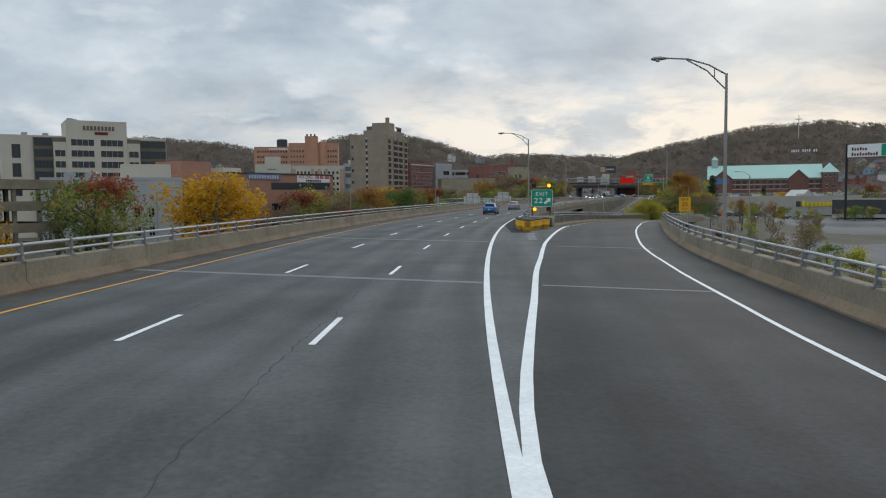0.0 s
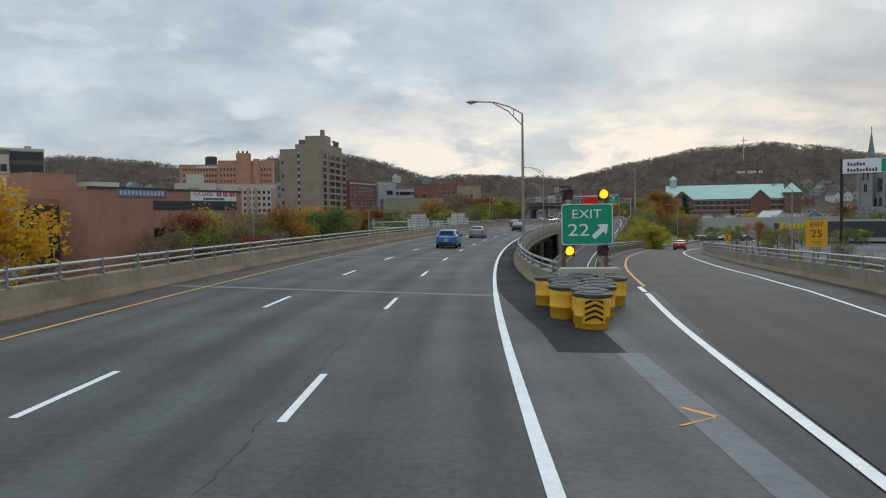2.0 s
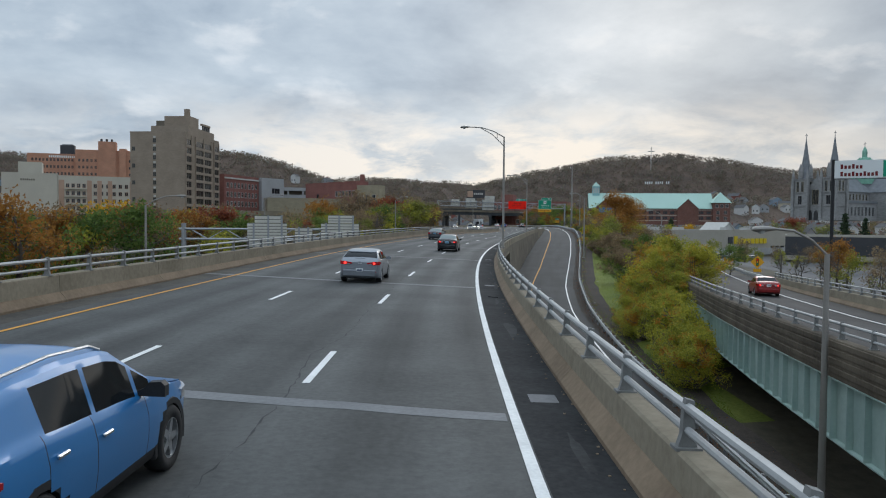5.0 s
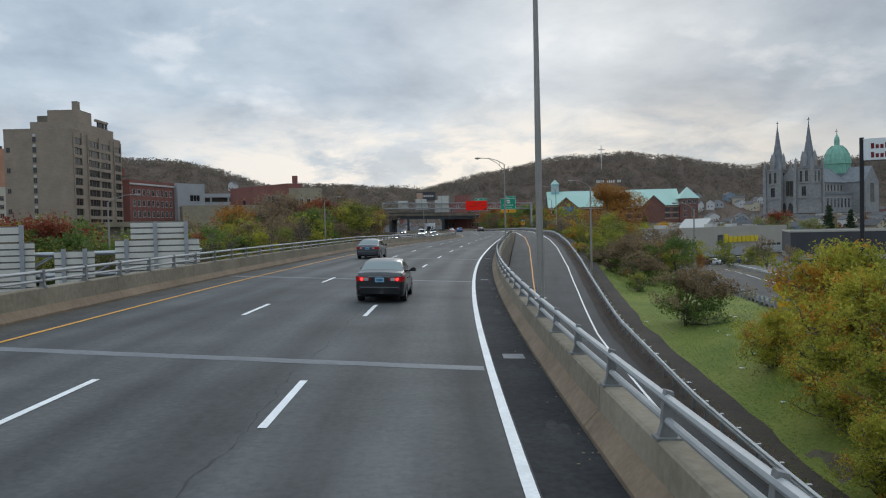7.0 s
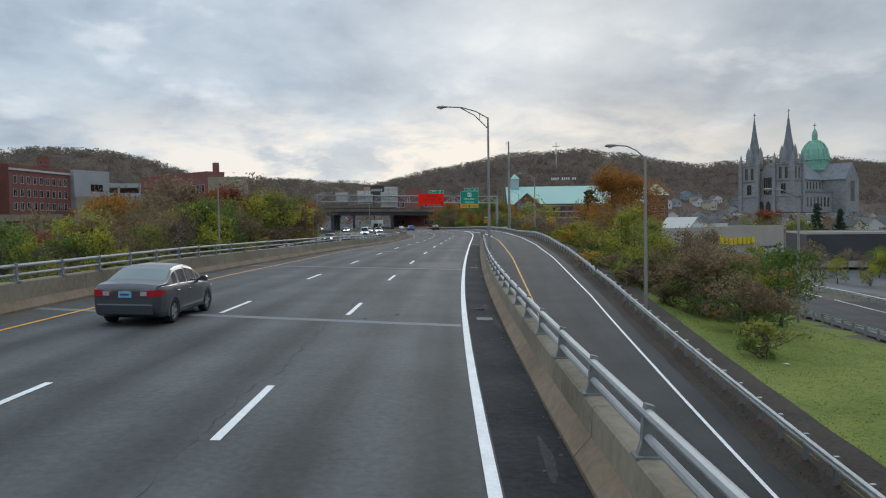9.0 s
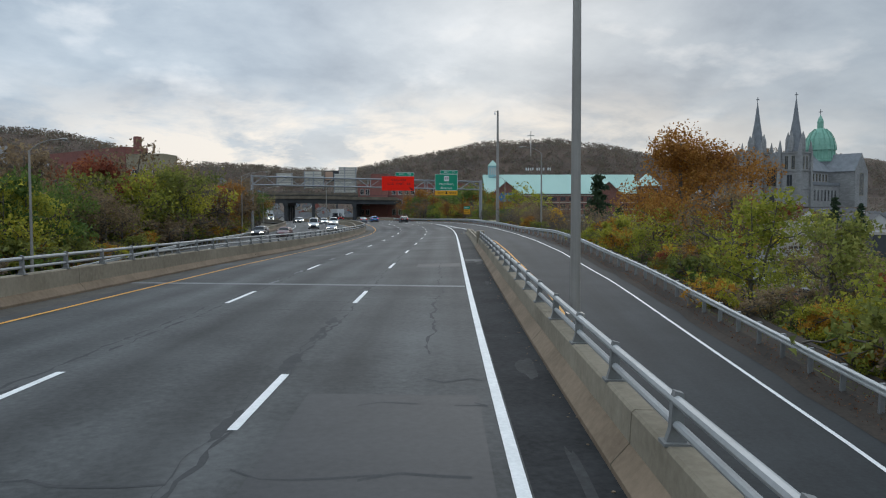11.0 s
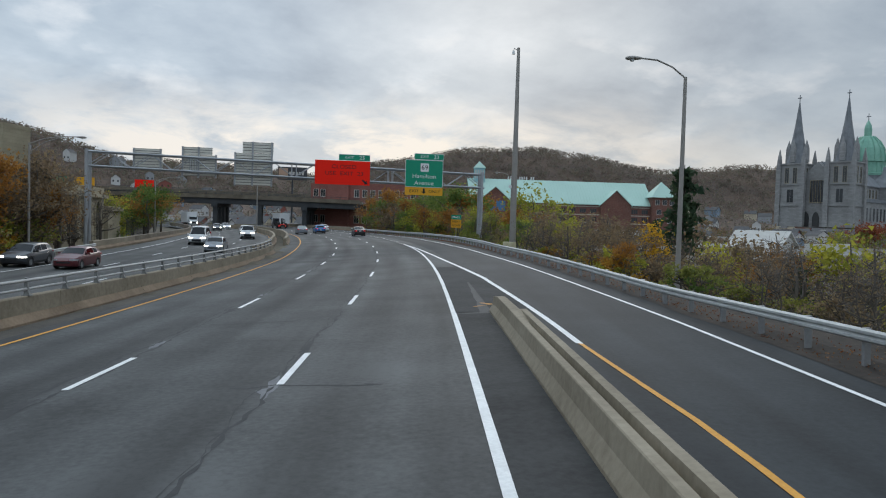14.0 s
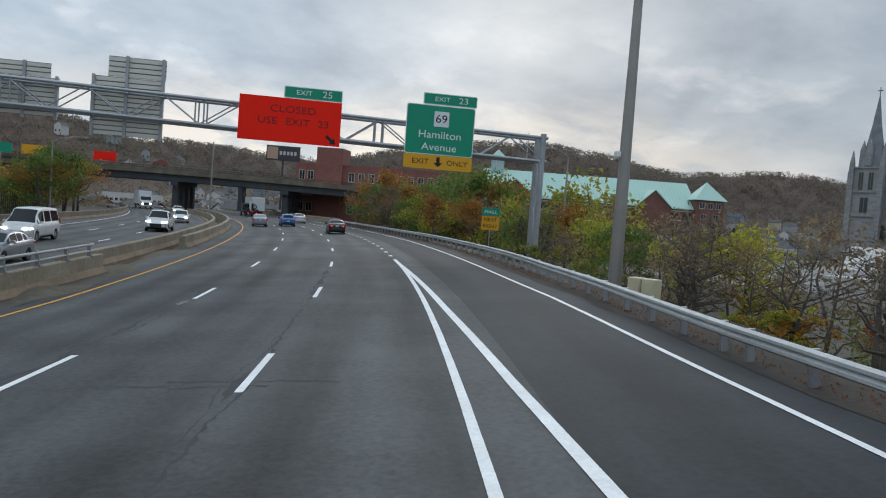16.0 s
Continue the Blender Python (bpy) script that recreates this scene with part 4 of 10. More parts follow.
root = base("exit_sign", facing(on_road(78.9, 6.95), road_turn(78) + 4) @ Matrix.Translation((-0.14, 0, -0.48)) @ Matrix.Diagonal((1.2, 1, 1.2, 1)), "green EXIT 22 sign with amber beacons on rusty posts", "road sign")
zt = 3.06 - g0.z
bm = bmesh.new()
panel(bm, -0.80, 0.80, zt - 1.27, zt, -0.02, 0.0, 0.09)
part("panel", bm, M_SIGN_WHITE, root)
bm = bmesh.new()
panel(bm, -0.775, 0.775, zt - 1.245, zt - 0.025, -0.03, -0.02, 0.08)
part("face", bm, M_SIGN_GREEN, root)
write_on(root, "EXIT", 0.39, -0.02, zt - 0.33, -0.034, M_SIGN_WHITE, 1.18)
write_on(root, "22", 0.54, -0.27, zt - 0.83, -0.034, M_SIGN_WHITE, 1.3)
bm = bmesh.new()
arrow(bm, 0.42, zt - 0.84, 0.62, 0.55, 42, -0.04, -0.03)
part("arrow", bm, M_SIGN_WHITE, root)
for x in (-0.72, 0.62):
    bm = bmesh.new()
    tube(bm, [(x, 0.09, -0.3), (x, 0.09, zt + 0.15)], 0.07, 10)
    part("post", bm, M_RUST, root)
bm = bmesh.new()
tube(bm, [(-0.75, 0.05, zt + 0.22), (0.8, 0.05, zt + 0.22)], 0.03)
part("beacon_bar", bm, M_GALV, root)
for x, z, lit in ((-0.60, zt + 0.30, False), (0.52, zt + 0.30, True), (-0.55, zt - 1.46, True), (0.50, zt - 1.46, False)):
    bm = bmesh.new()
    box(bm, x - 0.17, x + 0.17, -0.02, 0.18, z - 0.17, z + 0.17)
    bevel(bm, 0.03)
    b = part("beacon", bm, M_STEEL_DARK if not lit else M_LID, root)
    bm = bmesh.new()
    disc(bm, (x, -0.05, z), 0.12, 16, "y", 0.04, r2=0.145)
    part("lens", bm, M_LENS_LIT if lit else M_LENS_DARK, b)
    bm = bmesh.new()
    sweep(bm, [[(x + 0.15 * math.cos(radians(a)), y, z + 0.15 * math.sin(radians(a))) for a in range(0, 181, 15)] for y in (-0.02, -0.2)], closed=False)
    part("hood", bm, M_BLACK, b)

# ---- other small signs ----
def post_sign(name, p, turn, label, posts, foot):
    root = base(name, facing(p, turn), label, "road sign")
    for x, top in posts:
        bm = bmesh.new()
        tube(bm, [(x, 0.05, foot), (x, 0.05, top)], 0.035, 6)
        part("post", bm, M_GALV, root)
    return root


p = Vector((29.3, 92.5, 0.0))
root = post_sign("speed_advisory_sign", p, -8, "yellow EXIT 25 M.P.H. advisory sign on posts", ((-0.35, 2.6), (0.35, 2.6)), -0.8)
bm = bmesh.new()
panel(bm, -0.62, 0.62, 0.75, 2.35, -0.02, 0.0, 0.08)
part("face", bm, M_SIGN_YELLOW, root)
write_on(root, "EXIT", 0.34, 0, 2.06, -0.024, M_BLACK, 1.1)
write_on(root, "25", 0.62, 0, 1.52, -0.024, M_BLACK, 1.1)
write_on(root, "M.P.H.", 0.2, 0, 1.02, -0.024, M_BLACK, 1.1)


def diamond(p, turn, signal=True):
    root = post_sign("signal_ahead_sign", p, turn, "yellow diamond signal-ahead sign on a steel post", ((0.25, 2.2), (-0.25, 2.2)) if signal else ((0, 2.2),), -0.6)
    bm = bmesh.new()
    h = 0.86
    sweep(bm, [[(x, y, 1.75 + z) for x, z in ((h, 0), (0, h), (-h, 0), (0, -h))] for y in (-0.02, 0.0)])
    part("face", bm, M_SIGN_YELLOW, root)
    bm = bmesh.new()
    panel(bm, -0.17, 0.17, 1.25, 2.25, -0.03, -0.02, 0.05)
    part("signal_box", bm, M_BLACK, root)
    for z, m in ((2.05, M_SIGN_RED), (1.75, M_SIGN_YELLOW), (1.45, M_SIGN_GREEN)):
        bm = bmesh.new()
        disc(bm, (0, -0.04, z), 0.115, 14, "y", 0.012)
        part("lamp_dot", bm, m, root)
    bm = bmesh.new()
    panel(bm, -0.5, 0.5, 0.42, 0.85, -0.02, 0.0, 0.03)
    part("plate", bm, M_SIGN_YELLOW, root)
    return root


d1 = Vector((55.9, 188.2, 0))
d1.z = -3.4
diamond(d1, -40)
d2 = exit_pt(214, exit_width(214) + 3.4)
diamond(d2 + Vector((0, 0, 0.2)), -36)
p = Vector((101.6, 352.6, 2.2))
root = post_sign("mall_sign", p, -22, "green and yellow mall direction sign on a post", ((0.0, 2.6),), -1.2)
bm = bmesh.new()
panel(bm, -0.62, 0.62, 2.05, 2.62, -0.02, 0.0, 0.05)
part("green_face", bm, M_SIGN_GREEN, root)
bm = bmesh.new()
panel(bm, -0.62, 0.62, 1.05, 2.04, -0.02, 0.0, 0.05)
part("yellow_face", bm, M_SIGN_YELLOW, root)
write_on(root, "MALL", 0.36, 0, 2.33, -0.024, M_SIGN_WHITE, 1.1)
write_on(root, "NEXT", 0.34, 0, 1.79, -0.024, M_BLACK, 1.1)
write_on(root, "RIGHT", 0.34, 0, 1.32, -0.024, M_BLACK, 1.05)

# ---- sign gantry ----
GA, GB = Vector((60.4, 357.0, 0)), Vector((103.5, 346.8, 0))
g_turn = math.degrees(math.atan2(GB.y - GA.y, GB.x - GA.x))
gantry = base("sign_gantry", Matrix.Translation(GA) @ pose(0, 0, 0, 0, 0, g_turn), "galvanised steel truss gantry spanning both carriageways", "sign gantry")
top_z, bot_z = (lambda u: 10.33 - 0.019 * u), (lambda u: 8.80 - 0.019 * u)
for y in (0.0, 1.3):
    for f, r in ((top_z, 0.11), (bot_z, 0.11)):
        bm = bmesh.new()
        tube(bm, [(u, y, f(u)) for u in (0, 10.8, 21.6, 32.4, 43.3)], r, 10)
        part("chord", bm, M_GALV, gantry)
    for i in range(20):
        u0, u1 = 43.2 * i / 20, 43.2 * (i + 1) / 20
        bm = bmesh.new()
        up = i % 2 == 0
        tube(bm, [(u0, y, bot_z(u0) if up else top_z(u0)), (u1, y, top_z(u1) if up else bot_z(u1))], 0.045, 6)
        part("diagonal", bm, M_GALV, gantry)
    for u in (10.8, 21.6, 32.4):
        for d in (-0.25, 0.25):
            bm = bmesh.new()
            tube(bm, [(u + d, y, bot_z(u)), (u + d, y, top_z(u))], 0.05, 6)
            part("splice_upright", bm, M_GALV, gantry)
for i in range(11):
    u = 43.2 * i / 10
    for f in (top_z, bot_z):
        bm = bmesh.new()
        tube(bm, [(u, 0, f(u)), (u, 1.3, f(u))], 0.04, 6)
        part("strut", bm, M_GALV, gantry)
for u, foot in ((0.0, 0.3), (43.0, 1.2)):
    for y in (0.0, 1.3):
        bm = bmesh.new()
        tube(bm, [(u, y, foot), (u, y, top_z(u) + 0.25)], 0.19, 12)
        part("leg", bm, M_GALV, gantry)
    for a, b in ((foot + 1.0, foot + 4.2), (foot + 4.2, foot + 7.2)):
        bm = bmesh.new()
        tube(bm, [(u, 0.0, a), (u, 1.3, b)], 0.05, 6)
        part("leg_brace", bm, M_GALV, gantry)


def gantry_sign(name, label):
    return base(name, Matrix.Translation(GA) @ pose(0, 0, 0, 0, 0, g_turn) @ Matrix.Translation((0, -0.28, 0)), label, "road sign")


def green_panel(root, x0, x1, z0, z1, r=0.12, name="panel"):
    bm = bmesh.new()
    panel(bm, x0, x1, z0, z1, -0.02, 0.02, r)
    part("edge", bm, M_SIGN_WHITE, root)
    bm = bmesh.new()
    panel(bm, x0 + 0.05, x1 - 0.05, z0 + 0.05, z1 - 0.05, -0.03, -0.02, r)
    part(name, bm, M_SIGN_GREEN, root)


root = gantry_sign("exit_only_sign", "green Hamilton Avenue guide sign with yellow EXIT ONLY band")
green_panel(root, 34.0, 38.35, 7.78, 10.88)
bm = bmesh.new()
panel(bm, 34.0, 38.35, 6.88, 7.76, -0.03, 0.02, 0.1)
part("yellow_band", bm, M_SIGN_YELLOW, root)
green_panel(root, 35.0, 38.42, 10.90, 11.62, 0.08, "exit_tab")
write_on(root, "EXIT", 0.40, 36.2, 11.25, -0.034, M_SIGN_WHITE, 1.2)
write_on(root, "23", 0.56, 37.55, 11.25, -0.034, M_SIGN_WHITE, 1.15)
bm = bmesh.new()
panel(bm, 35.75, 36.7, 9.55, 10.5, -0.04, -0.03, 0.05)
part("route_shield", bm, M_SIGN_WHITE, root)
write_on(root, "69", 0.72, 36.22, 10.02, -0.044, M_BLACK, 1.1)
write_on(root, "Hamilton", 0.66, 36.18, 9.02, -0.034, M_SIGN_WHITE, 1.12)
write_on(root, "Avenue", 0.66, 36.18, 8.25, -0.034, M_SIGN_WHITE, 1.12)
write_on(root, "EXIT", 0.46, 35.05, 7.32, -0.034, M_BLACK, 1.15)
write_on(root, "ONLY", 0.46, 37.4, 7.32, -0.034, M_BLACK, 1.1)
bm = bmesh.new()
arrow(bm, 36.18, 7.34, 0.62, 0.75, -90, -0.04, -0.03)
part("arrow", bm, M_BLACK, root)

root = gantry_sign("closed_sign", "red-orange CLOSED USE EXIT 23 cover over a guide sign")
bm = bmesh.new()
panel(bm, 23.9, 30.0, 7.74, 10.42, -0.04, 0.02, 0.02)
part("cover", bm, M_SIGN_RED, root)
green_panel(root, 26.5, 30.0, 10.44, 11.16, 0.06, "exit_tab")
write_on(root, "EXIT", 0.40, 27.7, 10.80, -0.034, M_SIGN_WHITE, 1.2)
write_on(root, "25", 0.56, 29.1, 10.80, -0.034, M_SIGN_WHITE, 1.15)
write_on(root, "CLOSED", 0.60, 27.1, 9.72, -0.044, M_INK_RED, 1.25)
write_on(root, "USE", 0.60, 25.6, 8.98, -0.044, M_INK_RED, 1.2)
write_on(root, "EXIT", 0.60, 27.4, 8.98, -0.044, M_INK_RED, 1.2)
write_on(root, "23", 0.60, 28.95, 8.98, -0.044, M_INK_RED, 1.2)
bm = bmesh.new()
arrow(bm, 29.45, 8.1, 0.75, 0.65, -38, -0.05, -0.04)
part("arrow", bm, M_BLACK, root)

M_BACK = varied("bare_aluminium_sign_back", (0.60, 0.57, 0.50), (0.74, 0.71, 0.63), 0.5, 5.0, 0.6, 0.0, patch=0.4, grain=0.2)
M_BACK_GROOVE = material("dark_groove_metal", (0.20, 0.19, 0.17), 0.7)


def sign_back(parent_pose, blocks, posts, label):
    """The ribbed back of a sign: planks on upright channels."""
    root = base("guide_sign", parent_pose, label, "road sign")
    for x0, x1, z0, z1 in blocks:
        k = max(2, round((z1 - z0) / 0.3))
        h = (z1 - z0) / k
        bm = bmesh.new()
        box(bm, x0, x1, 0.03, 0.05, z0, z1)
        part("face", bm, M_BACK_GROOVE, root)
        bm = bmesh.new()
        box(bm, x0, x1, -0.02, 0.03, 0.02, h - 0.05)
        plank = mesh_of("plank", bm, M_BACK)
        for i in range(k):
            part_of("plank", plank, root, Matrix.Translation((0, 0, z0 + h * i)))
    for x, z0, z1 in posts:
        bm = bmesh.new()
        box(bm, x - 0.09, x + 0.09, -0.16, -0.02, z0, z1)
        part("upright", bm, M_GALV, root)
    return root


gp = Matrix.Translation(GA) @ pose(0, 0, 0, 0, 0, g_turn) @ Matrix.Translation((0, 1.62, 0))
sign_back(gp, ((15.0, 19.2, 7.4, 10.95), (15.9, 19.25, 10.97, 12.2)), ((15.1, 7.3, 11.0), (17.0, 7.3, 12.25), (19.1, 7.3, 12.25)), "bare ribbed aluminium back of a guide sign")
sign_back(gp, ((9.4, 13.15, 8.2, 10.5), (9.4, 12.65, 10.52, 11.36)), ((9.5, 8.0, 11.4), (11.2, 8.0, 11.4), (13.05, 8.0, 10.6)), "bare ribbed aluminium back of a guide sign")
sign_back(gp, ((4.3, 7.4, 8.65, 10.2), (4.3, 7.3, 10.22, 10.98)), ((4.4, 8.5, 11.0), (7.2, 8.5, 11.0)), "bare ribbed aluminium back of a small guide sign")

# the gantry over the lower carriageway beside the viaduct
q0, q1 = Vector((2.1, 183.7, 0.33)), Vector((17.6, 184.6, 0.33))
low = base("low_sign_gantry", Matrix.Translation(q0) @ pose(0, 0, 0, 0, 0, math.degrees(math.atan2(q1.y - q0.y, q1.x - q0.x))), "galvanised truss gantry over the lower carriageway", "sign gantry")
for z in (0.75, 1.75):
    for y in (0, 1.2):
        bm = bmesh.new()
        tube(bm, [(-1, y, z), (16.5, y, z)], 0.1, 8)
        part("chord", bm, M_GALV, low)
for i in range(10):
    for y in (0, 1.2):
        bm = bmesh.new()
        tube(bm, [(1.65 * i, y, 0.75 if i % 2 else 1.75), (1.65 * (i + 1), y, 1.75 if i % 2 else 0.75)], 0.045, 6)
        part("diagonal", bm, M_GALV, low)
for y in (0, 1.2):
    bm = bmesh.new()
    tube(bm, [(-0.6, y, -9.4), (-0.6, y, 2.3)], 0.18, 10)
    part("leg", bm, M_GALV, low)
lowp = low.matrix_basis @ Matrix.Translation((0, -0.5, 0))
sign_back(lowp, ((5.4, 9.2, 0.0, 2.35), (6.1, 8.6, 2.37, 3.1)), ((6.0, -0.1, 2.4), (7.4, -0.1, 3.15), (8.7, -0.1, 3.15)), "bare ribbed aluminium back of a guide sign")
sign_back(lowp, ((12.6, 16.4, 0.0, 2.35), (13.3, 15.7, 2.37, 3.2)), ((13.1, -0.1, 2.4), (14.4, -0.1, 3.2), (15.8, -0.1, 3.2)), "bare ribbed aluminium back of a guide sign")
sign_back(lowp, ((10.0, 11.7, 0.3, 1.9),), ((10.4, 0.2, 2.0), (11.3, 0.2, 2.0)), "bare ribbed aluminium back of a small sign")


# ---- lamp posts ----
M_POLE = varied("weathered_aluminium_pole", (0.27, 0.252, 0.228), (0.39, 0.368, 0.338), 0.6, 8.0, 0.55, 0.5, patch=0.4, grain=0.2)
M_GLASS_LAMP = material("lamp_glass", (0.55, 0.56, 0.55), 0.2)


def lamp_post(foot, height, arm, turn, label, truss=True, r=0.1, rise=0.75):
    """turn: the way the arm points, degrees from +x."""
    root = base("street_lamp", Matrix.Translation(foot) @ pose(0, 0, 0, 0, 0, turn), label, "street lamp", "street lamps")
    bm = bmesh.new()
    tube(bm, [(0, 0, 0), (0, 0, height * 0.5), (0, 0, height)], [r * 1.25, r * 1.05, r * 0.75], 12)
    box(bm, -r * 2, r * 2, -r * 2, r * 2, -0.02, 0.1)
    part("pole", bm, M_POLE, root)
    pts = [(0, 0, height - 0.05), (arm * 0.3, 0, height + rise * 0.55), (arm * 0.65, 0, height + rise * 0.93), (arm, 0, height + rise)]
    bm = bmesh.new()
    tube(bm, pts, 0.04, 8)
    part("arm", bm, M_POLE, root)
    if truss:
        bm = bmesh.new()
        tube(bm, [(0, 0, height - 0.75), (arm * 0.33, 0, height + rise * 0.2), (arm * 0.68, 0, height + rise * 0.9)], 0.035, 8)
        tube(bm, [(arm * 0.2, 0, height - 0.15), (arm * 0.2, 0, height + rise * 0.38)], 0.025, 6)
        part("arm_brace", bm, M_POLE, root)
    bm = bmesh.new()
    rings = []
    for x, w, h, z in ((0, 0.05, 0.05, 0), (0.12, 0.1, 0.07, 0), (0.35, 0.15, 0.1, 0.0), (0.6, 0.14, 0.09, -0.01), (0.72, 0.06, 0.04, -0.02)):
        rings.append([(arm + x, w * math.cos(2 * math.pi * j / 12), height + rise + z + h * math.sin(2 * math.pi * j / 12)) for j in range(12)])
    sweep(bm, rings)
    part("lamp_head", bm, M_POLE, root)
    bm = bmesh.new()
    disc(bm, (arm + 0.42, 0, height + rise - 0.15), 0.08, 12, "z", 0.09, r2=0.13)
    part("lens", bm, M_GLASS_LAMP, root)
    return root


def to_road(s, side=1):
    """The compass turn of an arm that reaches left across the road."""
    return math.degrees(heading(s)) + 90 * side


for s, n, foot, topz in ((46.2, 14.35, 0.7, 8.2), (97.05, 4.98, 0.75, 9.1), (167.6, 4.98, 0.75, 9.6), (235.7, 4.98, 0.75, 10.2)):
    p = on_road(s, n)
    p.z = deck_z(s, n if n < 10 else 10) + foot
    lamp_post(p, topz - p.z, 2.7, to_road(s), "weathered aluminium lamp post on the parapet", r=0.078)
for x, y, z0, z1, arm, tr, truss in ((57.7, 220.5, -2.6, 7.0, 1.7, None, False), (87.0, 295.6, 0.6, 10.6, 2.0, None, False), (28.0, 128.0, -8.0, 2.0, 1.6, None, False), (119.0, 371.0, 0.5, 11.0, 2.0, None, False),
                                  (35.0, 277.5, -4.0, 8.0, 2.4, -30, False), (1.1, 167.0, -7.5, 4.0, 2.2, 15, False), (7.6, 228.0, -6.5, 6.3, 2.4, 10, False), (-17.0, 169.0, -8.5, 4.9, 1.6, 100, False), (-31.0, 98.0, -9.0, 3.4, 2.0, 20, False),
                                  (56.8, 340.5, -0.4, 9.5, 3.6, 0, True), (68.9, 404.5, 0.5, 9.4, 3.2, -10, True), (73.0, 224.0, -6.0, 4.5, 2.0, 170, False), (60.0, 150.0, -5.0, 6.0, 2.0, 160, False)):
    s = along(x, y)[0]
    lamp_post(Vector((x, y, z0)), z1 - z0, arm, to_road(s) if tr is None else tr, "weathered aluminium lamp post with curved arm", truss=truss)
# tall mast with a traffic camera, and the pale pole in the median
root = base("camera_mast", Matrix.Translation((100.0, 335.1, 0.6)), "tall weathered grey mast with a traffic camera on top", "camera mast")
bm = bmesh.new()
tube(bm, [(0, 0, 0), (0, 0, 10), (0, 0, 20.8)], [0.34, 0.26, 0.15], 14)
part("mast", bm, M_POLE, root)
bm = bmesh.new()
tube(bm, [(0, 0, 20.5), (-0.5, 0, 20.7), (-0.55, 0, 20.45)], 0.04, 6)
part("arm", bm, M_POLE, root)
bm = bmesh.new()
disc(bm, (-0.55, 0, 20.1), 0.14, 12, "z", 0.35, r2=0.1)
part("camera_housing", bm, M_SIGN_WHITE, root)
bm = bmesh.new()
box(bm, -0.55, -0.35, -0.15, 0.15, 6.9, 7.15)
part("sensor_box", bm, M_SIGN_WHITE, root)
root = base("median_pole", Matrix.Translation((88.8, 423.0, 0.6)), "pale slim pole in the median", "pole")
bm = bmesh.new()
tube(bm, [(0, 0, 0), (0, 0, 12)], [0.14, 0.1], 10)
part("shaft", bm, M_POLE, root)
bm = bmesh.new()
disc(bm, (0, 0, 0), 0.3, 12, depth=0.4)
part("footing", bm, M_CONCRETE, root)

# ---- buildings ----
def masonry(name, c, mortar, bw=0.6, bh=0.2, var=0.25):
    """Courses of brick or block too small to model at this distance."""
    m = material(name, c, 0.9)
    N, K = m.node_tree.nodes, m.node_tree.links
    geo = N.new("ShaderNodeTexCoord")
    sep = N.new("ShaderNodeSeparateXYZ")
    K.new(geo.outputs["Object"], sep.inputs[0])
    add = N.new("ShaderNodeMath")
    K.new(sep.outputs[0], add.inputs[0]), K.new(sep.outputs[1], add.inputs[1])
    cmb = N.new("ShaderNodeCombineXYZ")
    K.new(add.outputs[0], cmb.inputs[0]), K.new(sep.outputs[2], cmb.inputs[1])
    bt = N.new("ShaderNodeTexBrick")
    d = tuple(v * (1 - var) for v in c)
    bt.inputs["Color1"].default_value, bt.inputs["Color2"].default_value, bt.inputs["Mortar"].default_value = (*c, 1), (*d, 1), (*mortar, 1)
    bt.inputs["Scale"].default_value, bt.inputs["Mortar Size"].default_value = 1.0, 0.012
    bt.inputs["Brick Width"].default_value, bt.inputs["Row Height"].default_value = bw, bh
    K.new(cmb.outputs[0], bt.inputs["Vector"])
    nz = N.new("ShaderNodeTexNoise")
    nz.inputs["Scale"].default_value, nz.inputs["Detail"].default_value = 0.25, 5
    K.new(geo.outputs["Object"], nz.inputs["Vector"])
    mx = N.new("ShaderNodeMix")
    mx.data_type, mx.blend_type = "RGBA", "MULTIPLY"
    mx.inputs["Factor"].default_value = 0.45
    K.new(bt.outputs[0], mx.inputs[6]), K.new(nz.outputs["Fac"], mx.inputs[7])
    K.new(mx.outputs[2], N["Principled BSDF"].inputs["Base Color"])
    return m


M_HOTEL = varied("cream_render", (0.52, 0.46, 0.37), (0.66, 0.60, 0.50), 0.12, 2.0, 0.85, patch=0.4, grain=0.2)
M_CREAM = varied("pale_cream_render", (0.50, 0.46, 0.38), (0.62, 0.57, 0.47), 0.15, 2.0, 0.85, patch=0.4, grain=0.2)
M_PINK = varied("pink_buff_brick", (0.42, 0.27, 0.19), (0.52, 0.36, 0.26), 0.2, 3.0, 0.9, patch=0.4)
M_TOWER = masonry("tan_concrete_block", (0.43, 0.345, 0.265), (0.36, 0.295, 0.23), 0.8, 0.4, 0.12)
# brown-grey of walls and letters; also carries the shade of recesses and open levels
M_TOWER_DARK = varied("brown_grey_and_recess_shade", (0.13, 0.11, 0.085), (0.18, 0.155, 0.12), 0.3, 2.0, 0.9)
M_ORANGE_BRICK = masonry("orange_brick", (0.68, 0.345, 0.22), (0.58, 0.33, 0.23), 0.6, 0.2, 0.12)
M_LEASE_BRICK = masonry("orange_brown_brick", (0.56, 0.275, 0.185), (0.49, 0.27, 0.20), 0.5, 0.18, 0.14)
M_RED_BRICK = masonry("dark_red_brick", (0.36, 0.145, 0.118), (0.32, 0.165, 0.14), 0.5, 0.18, 0.2)
M_MALL_BRICK = masonry("red_brown_brick", (0.27, 0.12, 0.09), (0.33, 0.22, 0.18), 0.6, 0.25, 0.2)
M_STONE = masonry("grey_granite_ashlar", (0.42, 0.415, 0.405), (0.28, 0.275, 0.27), 1.2, 0.5, 0.22)
M_STONE_PALE = masonry("buff_limestone", (0.46, 0.40, 0.28), (0.30, 0.26, 0.18), 1.4, 0.55, 0.12)
